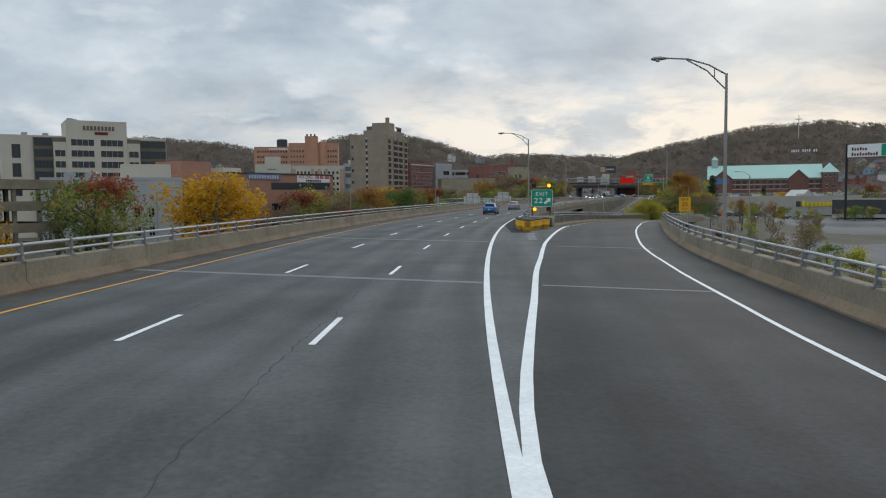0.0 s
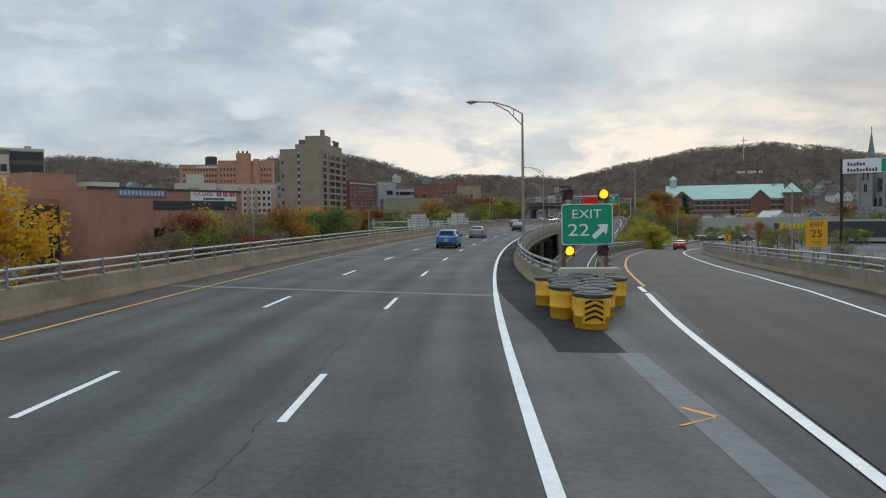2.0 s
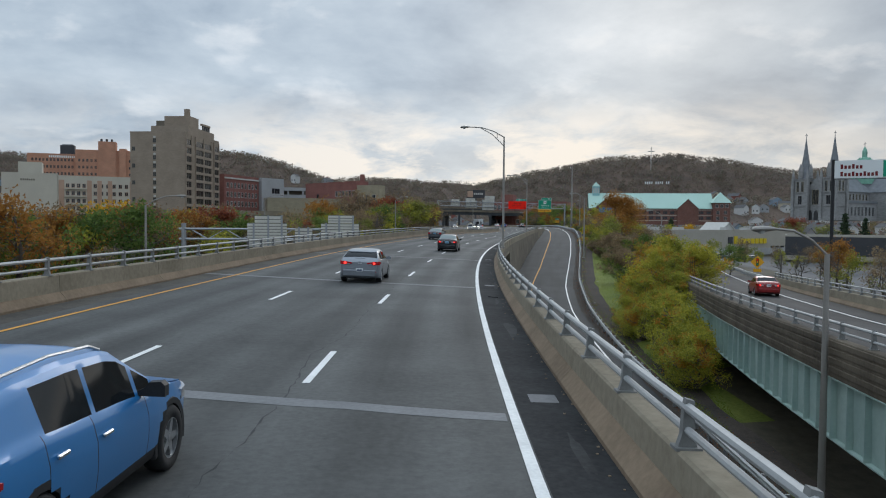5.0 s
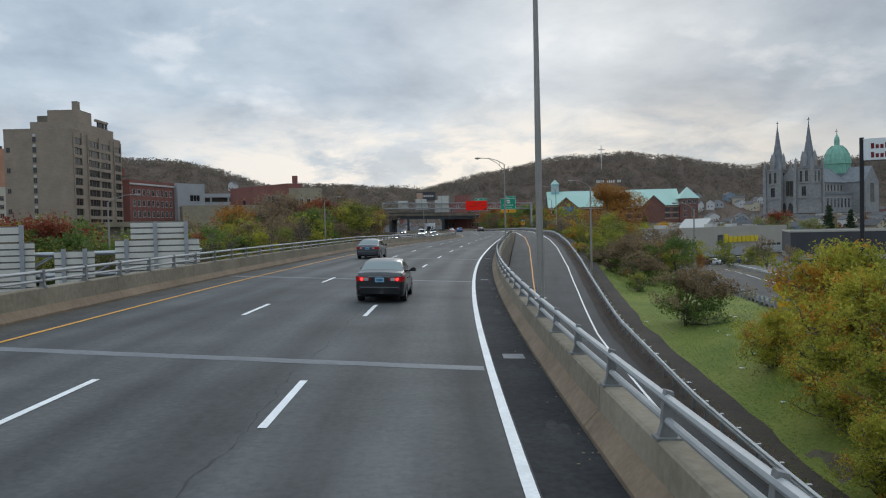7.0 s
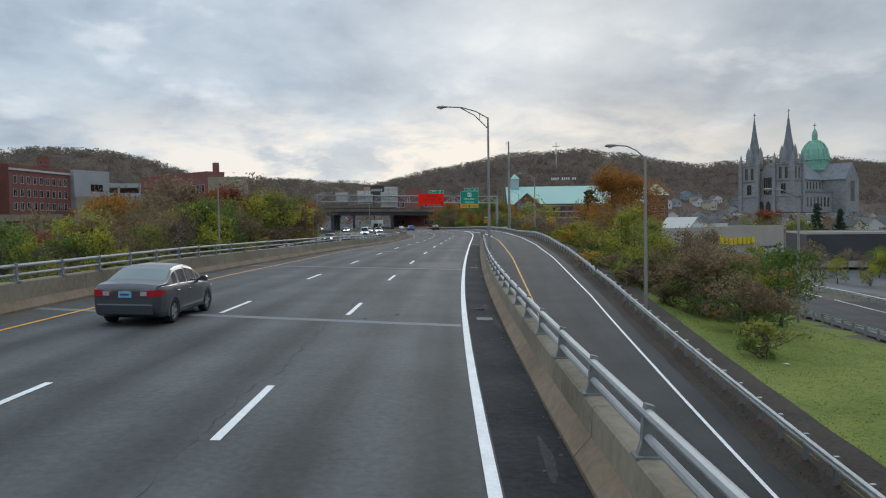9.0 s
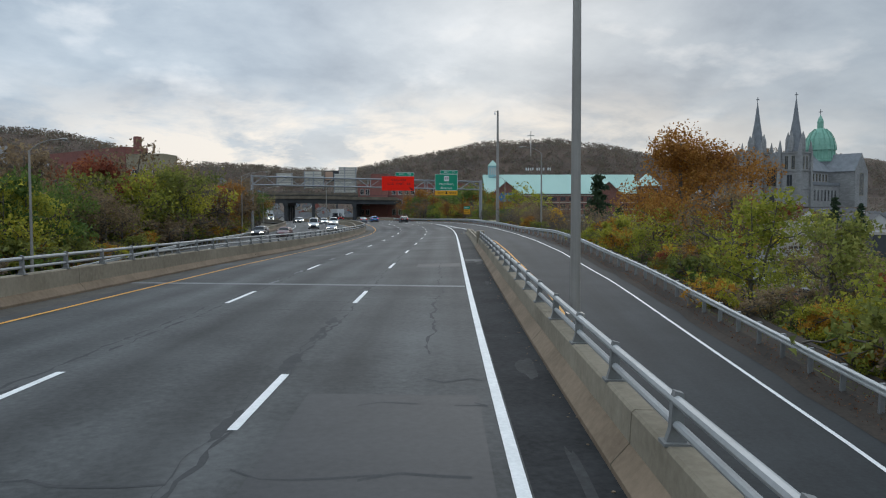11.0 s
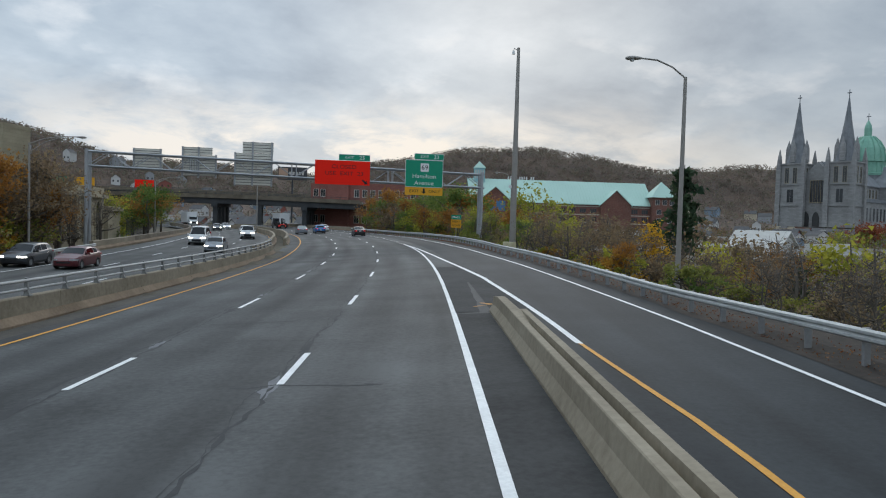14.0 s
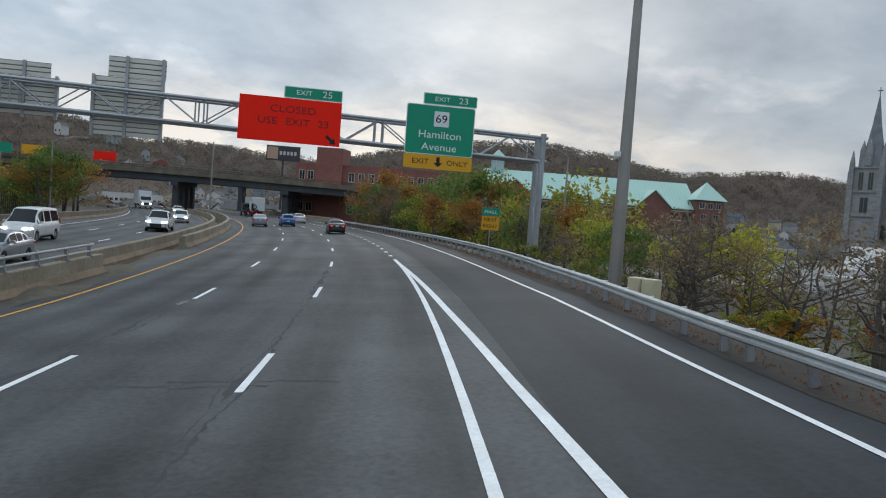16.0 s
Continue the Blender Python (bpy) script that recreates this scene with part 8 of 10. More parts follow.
        part("exhaust_tip", bm, M_CHROME, root)
    # front grille
    bm = bmesh.new()
    box(bm, L - 0.03, L + 0.012, -0.5 * W2, 0.5 * W2, 0.42, belt(L - 0.1) - 0.12)
    bevel(bm, 0.01)
    part("grille", bm, M_BLACK_TRIM, root)
    return root


BLUE_P = car_paint("bright_blue_paint", (0.018, 0.185, 0.47), 0.35)
SILVER_P = car_paint("silver_grey_paint", (0.26, 0.28, 0.31), 0.5)
BLACK_P = car_paint("black_paint", (0.012, 0.014, 0.016), 0.1)
GREY_P = car_paint("dark_grey_paint", (0.065, 0.072, 0.082), 0.4)
RED_P = car_paint("red_paint", (0.30, 0.02, 0.02), 0.2)
DKRED_P = car_paint("dark_red_paint", (0.11, 0.015, 0.02), 0.2)
WHITE_P = car_paint("white_paint", (0.68, 0.69, 0.69), 0.0)

car("sport_utility_car", "suv", on_deck(113.5, -1.55), BLUE_P, "bright blue sport utility car with silver roof rails", cladding=M_BLACK_TRIM, rails=True)
car("hatchback_car", "hatch", on_deck(141.0, -1.75), SILVER_P, "silver-grey hatchback with dark rear glass", lit=True)
car("sedan_car", "sedan", on_deck(173.75, 0.05), BLACK_P, "black sedan with lit brake lights and blue plate", lit=True, plate=M_PLATE_BLUE, glass=M_CARGLASS_PALE)
car("sedan_car", "sedan", on_deck(203.75, -5.1), GREY_P, "dark grey sedan in the median lane", plate=M_PLATE_BLUE, glass=M_CARGLASS_PALE)
car("sedan_car", "sedan", on_deck(432.0, 1.7), WHITE_P, "white sedan far along the bend")
car("sedan_car", "sedan", on_deck(167.0, exit_width(167) * 0.5 + 1.3, exit_pt), RED_P, "red sedan going down the exit ramp", lit=True)
car("sedan_car", "sedan", on_deck(409.5, -5.7), SILVER_P, "silver-grey sedan in the median lane of the bend", lit=True, glass=M_CARGLASS_PALE)
car("sport_utility_car", "suv", on_deck(414.5, -2.0), BLUE_P, "blue car in the middle lane of the bend", cladding=M_BLACK_TRIM, lit=True)
car("sedan_car", "sedan", on_deck(393.5, 1.75), BLACK_P, "black sedan with brake lights on entering the bend", lit=True)
turn_back = pose(0, 0, 0, 0, 0, 180)
OPP = "oncoming traffic"


def oncoming(s, n):
    return on_deck(s, opp_near(s) - n, opp_pt) @ turn_back


car("sport_utility_car", "suv", oncoming(335.6, -24.3), GREY_P, "dark grey sport utility car on the opposite carriageway", OPP, cladding=M_BLACK_TRIM, lit="front")
car("hatchback_car", "hatch", oncoming(334.6, -20.6), DKRED_P, "dark red hatchback on the opposite carriageway", OPP)
car("sedan_car", "sedan", oncoming(356.0, -15.2), SILVER_P, "silver sedan with headlamps on", OPP, lit="front")
car("passenger_van", "van", oncoming(371.0, -19.0), WHITE_P, "white passenger van with headlamps on", OPP, lit="front")
car("pickup_truck", "pickup", oncoming(393.0, -14.8), WHITE_P, "white pickup truck with headlamps on", OPP, lit="front")
car("sport_utility_car", "suv", oncoming(418.0, -15.0), WHITE_P, "white sport utility car on the opposite carriageway", OPP, lit="front")
car("sedan_car", "sedan", oncoming(446.0, -18.6), GREY_P, "dark grey sedan with headlamps on", OPP, lit="front")
car("sedan_car", "sedan", oncoming(462.0, -15.0), WHITE_P, "white sedan with headlamps on", OPP, lit="front")


# a flatbed truck with an upright white boom, seen from behind
def flatbed(at):
    root = base("flatbed_truck", at, "dark flatbed truck with upright white boom behind the cab", "truck", "traffic on the highway")
    red = varied("dark_bed_paint", (0.03, 0.022, 0.022), (0.09, 0.035, 0.03), 1.5, 12.0, 0.7)
    bm = bmesh.new()
    sweep(bm, [[Vector((x, s * w, z)) for s in (-1, 1) for z in ((z0, z1) if s < 0 else (z1, z0))] for x, w, z0, z1 in ((4.6, 1.0, 0.7, 2.35), (4.75, 1.02, 0.6, 2.45), (6.0, 1.02, 0.6, 2.45), (6.3, 1.0, 0.6, 1.6), (6.6, 0.98, 0.6, 1.45), (7.5, 0.9, 0.6, 1.3), (7.6, 0.85, 0.7, 1.2))])
    part("cab", bm, GREY_P, root)
    bm = bmesh.new()
    box(bm, 4.55, 4.62, -0.75, 0.75, 1.65, 2.25)
    part("cab_window", bm, M_CARGLASS, root)
    bm = bmesh.new()
    box(bm, 0, 4.3, -1.22, 1.22, 1.02, 1.12)
    box(bm, -0.04, 0.04, -1.24, 1.24, 0.92, 1.14)
    part("bed", bm, red, root, "dark rust-stained flat bed")
    bm = bmesh.new()
    for y in (-0.45, 0.45):
        box(bm, 0.1, 7.0, y - 0.06, y + 0.06, 0.62, 0.92)
    box(bm, 0.0, 0.12, -1.1, 1.1, 0.52, 0.86)
    part("chassis", bm, M_BLACK_TRIM, root)
    # head board: a frame with a mesh of bars
    bm = bmesh.new()
    for y in (-1.18, 1.1):
        box(bm, 4.22, 4.3, y, y + 0.08, 1.12, 2.5)
    for z in (1.3, 2.42):
        box(bm, 4.22, 4.3, -1.18, 1.18, z, z + 0.08)
    for k in range(11):
        box(bm, 4.25, 4.28, -1.0 + 0.2 * k - 0.012, -1.0 + 0.2 * k + 0.012, 1.38, 2.42)
    part("head_board", bm, M_BLACK_TRIM, root, "dark slatted head board")
    bm = bmesh.new()
    sweep(bm, [[Vector((2.6 + dx, 0.0 + dy, z)) for dx, dy in ((-0.2 * q, -0.24 * q), (0.2 * q, -0.24 * q), (0.2 * q, 0.24 * q), (-0.2 * q, 0.24 * q))] for z, q in ((1.12, 0.8), (1.5, 0.76), (2.4, 0.72), (2.85, 0.68), (2.95, 0.5))])
    part("boom", bm, WHITE_P, root, "white upright boom")
    bm = bmesh.new()
    disc(bm, (2.0, -0.75, 1.85), 0.42, 20, "x", 0.12)
    disc(bm, (1.97, -0.75, 1.85), 0.3, 20, "x", 0.03, 1)
    part("hose_reel", bm, [M_BLACK_TRIM, M_GALV], root, "round hose reel")
    for x0, y0, w, h in ((0.5, -0.9, 0.5, 0.3), (1.3, 0.55, 0.6, 0.4), (3.4, -0.6, 0.7, 0.55), (3.3, 0.5, 0.6, 0.7)):
        bm = bmesh.new()
        box(bm, x0, x0 + w * 1.3, y0 - w / 2, y0 + w / 2, 1.12, 1.12 + h)
        bevel(bm, 0.03)
        part("tool_box", bm, M_BLACK_TRIM, root, "dark tool box on the bed")
    for y in (-0.75, 0.75):
        bm = bmesh.new()
        box(bm, -0.05, 0.01, y - 0.11, y + 0.11, 0.62, 0.74)
        bevel(bm, 0.01)
        part("tail_lamp", bm, M_TAIL_ON, root, "lit red tail lamp")
        bm = bmesh.new()
        box(bm, -0.02, 0.0, y * 1.25 - 0.18, y * 1.25 + 0.18, 0.30, 0.58)
        part("mud_flap", bm, M_BLACK_TRIM, root)
    for y in (-0.3, 0.0, 0.3):
        bm = bmesh.new()
        box(bm, -0.06, -0.04, y - 0.05, y + 0.05, 1.0, 1.06)
        part("marker_lamp", bm, M_TAIL_ON, root)
    ty, rm = wheel_meshes(0.45, 6, M_ALLOY)
    for x in (1.5, 6.6):
        for y in (-1.0, 1.0):
            w = part_of("wheel", ty, root, pose(x, y, 0.45))
            part_of("rim", rm, w)
    return root


flatbed(on_deck(462.0, -1.6))


def box_truck(at, label, group, lit=False):
    root = base("box_truck", at, label, "truck", group)
    bm = bmesh.new()
    box(bm, 0, 7.4, -1.28, 1.28, 1.0, 3.75)
    bevel(bm, 0.04)
    part("box_body", bm, WHITE_P, root, "plain white box body")
    for y in (-1, 1):
        bm = bmesh.new()
        box(bm, -0.03, 0.02, y * 0.62 - 0.56, y * 0.62 + 0.56, 1.15, 3.6)
        part("rear_door", bm, WHITE_P, root)
        bm = bmesh.new()
        box(bm, -0.05, 0.0, y * 1.0 - 0.14, y * 1.0 + 0.14, 0.82, 0.98)
        part("tail_lamp", bm, M_TAIL, root)
    bm = bmesh.new()
    sweep(bm, [[Vector((x, s * w, z)) for s in (-1, 1) for z in ((z0, z1) if s < 0 else (z1, z0))] for x, w, z0, z1 in ((7.5, 1.1, 0.6, 2.6), (8.6, 1.1, 0.5, 2.6), (9.1, 1.08, 0.5, 1.75), (9.7, 1.0, 0.5, 1.55), (9.85, 0.95, 0.6, 1.4))])
    cab = part("cab", bm, WHITE_P, root)
    bm = bmesh.new()
    sweep(bm, [[Vector((8.66 + k * 0.44, y, 2.52 - k * 0.7 + e)) for k, e in ((0, 0.03), (1, 0.03), (1, 0.0), (0, 0.0))] for y in (-0.98, 0.98)])
    part("windscreen", bm, M_CARGLASS, cab)
    for y in (-0.75, 0.75):
        bm = bmesh.new()
        box(bm, 9.8, 9.88, y - 0.17, y + 0.17, 0.95, 1.2)
        part("headlamp", bm, M_HEAD_ON if lit else M_CLEAR, root)
    bm = bmesh.new()
    box(bm, 9.8, 9.87, -0.5, 0.5, 0.8, 1.3)
    part("grille", bm, M_BLACK_TRIM, root)
    bm = bmesh.new()
    box(bm, 0.2, 9.2, -0.5, 0.5, 0.55, 1.02)
    part("chassis", bm, M_UNDER, root)
    add_wheels(root, (1.8, 8.7), 1.02, 0.48, 6)
    return root


box_truck(on_deck(474.0, 1.8), "white box truck far along the bend", "traffic on the highway")
box_truck(oncoming(498.0, -18.4), "white box truck on the opposite carriageway", OPP, True)

# parked cars in the lots
pk = random.Random(31)
park_proto = [car("parked_car", k, pose(0, 0, 0), c, "%s parked car in the lot" % l, "parked cars", full=False)
              for k, c, l in (("sedan", WHITE_P, "white"), ("suv", GREY_P, "dark grey"), ("hatch", SILVER_P, "silver"), ("sedan", BLACK_P, "black"), ("suv", RED_P, "red"))]
spots = [(128 + 3.4 * i, 305 + 1.3 * i + (i % 3) * 0.4, 112) for i in range(9)] + [(196 + 3.2 * i, 470 - 1.15 * i, 60) for i in range(14)] + [(96 + 4.0 * i, 268 + 0.9 * i, 20) for i in range(5)]
seen_proto = set()
for i, (x, y, a) in enumerate(spots):
    if i % 7 == 5:
        continue
    k = pk.randrange(5)
    m = pose(x, y, ground_z(x, y) + 0.05, 0, 0, a + pk.uniform(-3, 3))
    if k not in seen_proto:
        seen_proto.add(k)
        park_proto[k].matrix_basis = m
    else:
        copy_thing(park_proto[k], m)
for k in range(5):
    if k not in seen_proto:
        park_proto[k].matrix_basis = pose(120 + 3 * k, 298, ground_z(120 + 3 * k, 298) + 0.05, 0, 0, 100)
box_truck(pose(112, 292, ground_z(112, 292), 0, 0, 160), "white box truck parked by the store", "parked cars")

# ---- trees, shrubs and woods ----
def leaves(name, *colors, patch=0.35):
    """Leaf colours picked leaf by leaf, leaning one way or the other in patches and from tree to tree."""
    m = material(name, colors[0], 0.75, 0.0, 0.25)
    N, K = m.node_tree.nodes, m.node_tree.links
    b = N["Principled BSDF"]
    geo, info, nz, mp = N.new("ShaderNodeNewGeometry"), N.new("ShaderNodeObjectInfo"), N.new("ShaderNodeTexNoise"), N.new("ShaderNodeMapping")
    nz.inputs["Scale"].default_value, nz.inputs["Detail"].default_value = patch, 3
    K.new(geo.outputs["Position"], nz.inputs["Vector"])
    acc = None
    for src, k in ((geo.outputs["Random Per Island"], 0.5), (nz.outputs["Fac"], 0.9), (info.outputs["Random"], 0.25)):
        n = N.new("ShaderNodeMath")
        n.operation = "MULTIPLY_ADD"
        n.inputs[1].default_value = k
        K.new(src, n.inputs[0])
        if acc is None:
            n.inputs[2].default_value = -0.325
        else:
            K.new(acc, n.inputs[2])
        acc = n.outputs[0]
    r = N.new("ShaderNodeValToRGB")
    while len(r.color_ramp.elements) < len(colors):
        r.color_ramp.elements.new(0.5)
    for i, (e, c) in enumerate(zip(r.color_ramp.elements, colors)):
        e.position, e.color = 0.12 + 0.76 * i / (len(colors) - 1), (*(min(0.85, v * 1.75) for v in c), 1)
    K.new(acc, r.inputs[0])
    K.new(r.outputs[0], b.inputs["Base Color"])
    tl, mx, out = N.new("ShaderNodeBsdfTranslucent"), N.new("ShaderNodeMixShader"), N["Material Output"]
    mx.inputs[0].default_value = 0.42
    K.new(r.outputs[0], tl.inputs["Color"]), K.new(b.outputs[0], mx.inputs[1]), K.new(tl.outputs[0], mx.inputs[2]), K.new(mx.outputs[0], out.inputs["Surface"])
    return m


M_BARK = varied("grey_brown_bark", (0.06, 0.05, 0.04), (0.17, 0.148, 0.125), 2.0, 18.0, 0.95, bump=0.01, stretch=(1, 1, 0.3))
L_ORANGE = leaves("rust_oak_leaves", (0.10, 0.045, 0.016), (0.20, 0.090, 0.020), (0.29, 0.155, 0.035))
L_OLIVE = leaves("olive_leaves", (0.065, 0.075, 0.022), (0.135, 0.145, 0.035), (0.215, 0.20, 0.048))
L_YELLOW = leaves("yellow_leaves", (0.23, 0.125, 0.012), (0.35, 0.20, 0.015), (0.42, 0.27, 0.02))
L_LIME = leaves("yellow_green_leaves", (0.10, 0.115, 0.02), (0.20, 0.20, 0.03), (0.32, 0.28, 0.035))
L_GOLD = leaves("gold_orange_leaves", (0.16, 0.075, 0.015), (0.26, 0.13, 0.02), (0.34, 0.20, 0.03))
L_RED = leaves("red_brown_leaves", (0.07, 0.02, 0.012), (0.16, 0.045, 0.025), (0.24, 0.09, 0.035))
L_GREEN = leaves("dull_green_leaves", (0.035, 0.062, 0.016), (0.078, 0.115, 0.027), (0.135, 0.165, 0.04))
L_BROWN = leaves("dry_brown_leaves", (0.075, 0.055, 0.036), (0.15, 0.105, 0.062), (0.21, 0.16, 0.085))
L_NEEDLE = leaves("dark_conifer_needles", (0.012, 0.024, 0.014), (0.028, 0.046, 0.024), (0.045, 0.065, 0.03))


def leaf_mesh(name, pts, size, mats, pick, seed):
    """One small folded leaf (apart from every other) at each point."""
    r = np.random.default_rng(seed)
    P = np.array(pts, dtype=float)
    n = len(P)
    a = r.normal(size=(n, 3))
    a /= np.linalg.norm(a, axis=1)[:, None]
    b = np.cross(a, r.normal(size=(n, 3)))
    b /= np.linalg.norm(b, axis=1)[:, None] + 1e-9
    q = size * r.uniform(0.6, 1.35, size=(n, 1))
    V = np.stack([P - a * q * 0.7 - b * q * 0.15, P + b * q * 0.62, P + a * q * 0.75 - b * q * 0.2], axis=1).reshape(-1, 3)
    F = np.arange(n * 3).reshape(n, 3)
    me = bpy.data.meshes.new(name)
    me.from_pydata(V.tolist(), [], F.tolist())
    for m in mats:
        me.materials.append(m)
    if len(mats) > 1:
        me.polygons.foreach_set("material_index", [pick(p) for p in P.tolist()])
    return me


def limb(bm, a, b, r0, r1, g, sides=5, bend=0.12):
    a, b = Vector(a), Vector(b)
    ln = (b - a).length
    mid = [a.lerp(b, t) + Vector((g.gauss(0, 1), g.gauss(0, 1), g.gauss(0, 0.5))) * ln * bend * math.sin(math.pi * t) for t in (0.33, 0.66)]
    pts = [a, *mid, b]
    tube(bm, pts, [r0, r0 * 0.75 + r1 * 0.25, r0 * 0.4 + r1 * 0.6, r1], sides)
    return pts


def twig(bm, a, b, r):
    """A thin three-sided twig running to a point."""
    d = (b - a).normalized()
    u = d.cross(Vector((0.3, 0.2, 1))).normalized()
    v = d.cross(u)
    ring = [bm.verts.new(a + u * r * math.cos(q) + v * r * math.sin(q)) for q in (0, 2.09, 4.19)]
    tip = bm.verts.new(b)
    for i in range(3):
        bm.faces.new((ring[i], ring[(i + 1) % 3], tip))


def tree(kind, H, spread_, seed, mats, count, size, stems=1, bare=0.0, low=0.25, pick=None, twigs=0, label="", category="tree", droop=0.0):
    g = random.Random(seed)
    root = new(kind)
    bm = bmesh.new()
    tips = []
    for st in range(stems):
        off = Vector((g.uniform(-0.3, 0.3), g.uniform(-0.3, 0.3), -0.3)) if stems > 1 else Vector((0, 0, -0.4))
        lean = Vector((g.uniform(-1, 1), g.uniform(-1, 1), 0)) * (0.18 * H if stems > 1 else 0.05 * H)
        top = Vector((0, 0, H * g.uniform(0.78, 0.92))) + lean + off * 0.5
        r0 = H * (0.024 if stems == 1 else 0.013)
        stem = limb(bm, off, top, r0, r0 * 0.25, g, 7, 0.04)
        tips.append((top, 0.16 * H))
        for k in range(9 if stems == 1 else 5):
            t = low + (0.93 - low) * (k + g.random()) / (9 if stems == 1 else 5)
            p = off.lerp(top, t)
            az = g.uniform(0, 2 * math.pi)
            prof = math.sin(math.pi * min(1, (t * 0.85 + 0.18))) ** 0.7
            reach = spread_ * g.uniform(0.65, 1.05) * prof
            e = p + Vector((math.cos(az) * reach, math.sin(az) * reach, reach * g.uniform(0.25, 0.75) - droop * reach))
            e.z = min(e.z, H * 0.98)
            pts = limb(bm, p, e, r0 * (1 - t) * 0.7 + 0.02, 0.018, g, 5)
            tips.append((e, 0.17 * H * (0.6 + 0.4 * prof)))
            for c in range(3):
                q = pts[1 + c % 3]
                f = q + Vector((g.gauss(0, 1), g.gauss(0, 1), g.uniform(0.1, 0.9))).normalized() * reach * g.uniform(0.35, 0.6)
                limb(bm, q, f, 0.03, 0.012, g, 4)
                tips.append((f, 0.13 * H))
                for _ in range(twigs):
                    h = q.lerp(f, g.uniform(0.3, 1.0))
                    w = h + Vector((g.gauss(0, 1), g.gauss(0, 1), g.uniform(-0.1, 1.1))).normalized() * g.uniform(0.08, 0.17) * H
                    twig(bm, h, w, 0.015)
    trunk = part("trunk", bm, M_BARK, root)
    for f in trunk.data.polygons:
        f.use_smooth = True
    pts = []
    while len(pts) < count:
        c, r = g.choice(tips)
        d = Vector((g.gauss(0, 1), g.gauss(0, 1), g.gauss(0, 0.75)))
        p = c + d.normalized() * r * g.random() ** 0.45
        if p.z < 0.15 * (1 if category == "shrub" else H * low * 2.0):
            continue
        if noise.noise((p.x * 2.2 / (0.1 * H + 0.4), p.y * 2.2 / (0.1 * H + 0.4), p.z * 2.2 / (0.1 * H + 0.4) + seed)) < -0.12 + bare:
            continue
        pts.append(p)
    me = leaf_mesh("crown", pts, size, mats, pick, seed)
    crown = part_of("crown", me, root)
    return tagged(root, label, category)


def conifer(H, w, seed, label):
    g = random.Random(seed)
    root = new("conifer_tree")
    bm = bmesh.new()
    tube(bm, [(0, 0, -0.4), (0.05, 0, H * 0.5), (0, 0, H)], [H * 0.022, H * 0.014, 0.02], 7)
    pts = []
    for k in range(70):
        t = 0.12 + 0.86 * k / 70
        az = k * 2.4 + g.uniform(-0.4, 0.4)
        ln = w * (1.03 - t) ** 0.8 * g.uniform(0.6, 1.15) + 0.15
        p = Vector((0, 0, H * t))
        e = p + Vector((math.cos(az) * ln, math.sin(az) * ln, -ln * g.uniform(-0.15, 0.28)))
        tube(bm, [p, e], [0.03, 0.008], 3)
        for _ in range(int(14 + 34 * ln / w)):
            f = g.random() ** 0.7
            pts.append(p.lerp(e, f) + Vector((g.gauss(0, 0.13), g.gauss(0, 0.13), g.gauss(-0.05, 0.10))) * (0.6 + ln * 0.5))
    part("trunk", bm, M_BARK, root)
    part_of("crown", leaf_mesh("crown", pts, H * 0.032, [L_NEEDLE], None, seed), root)
    return tagged(root, label, "tree")


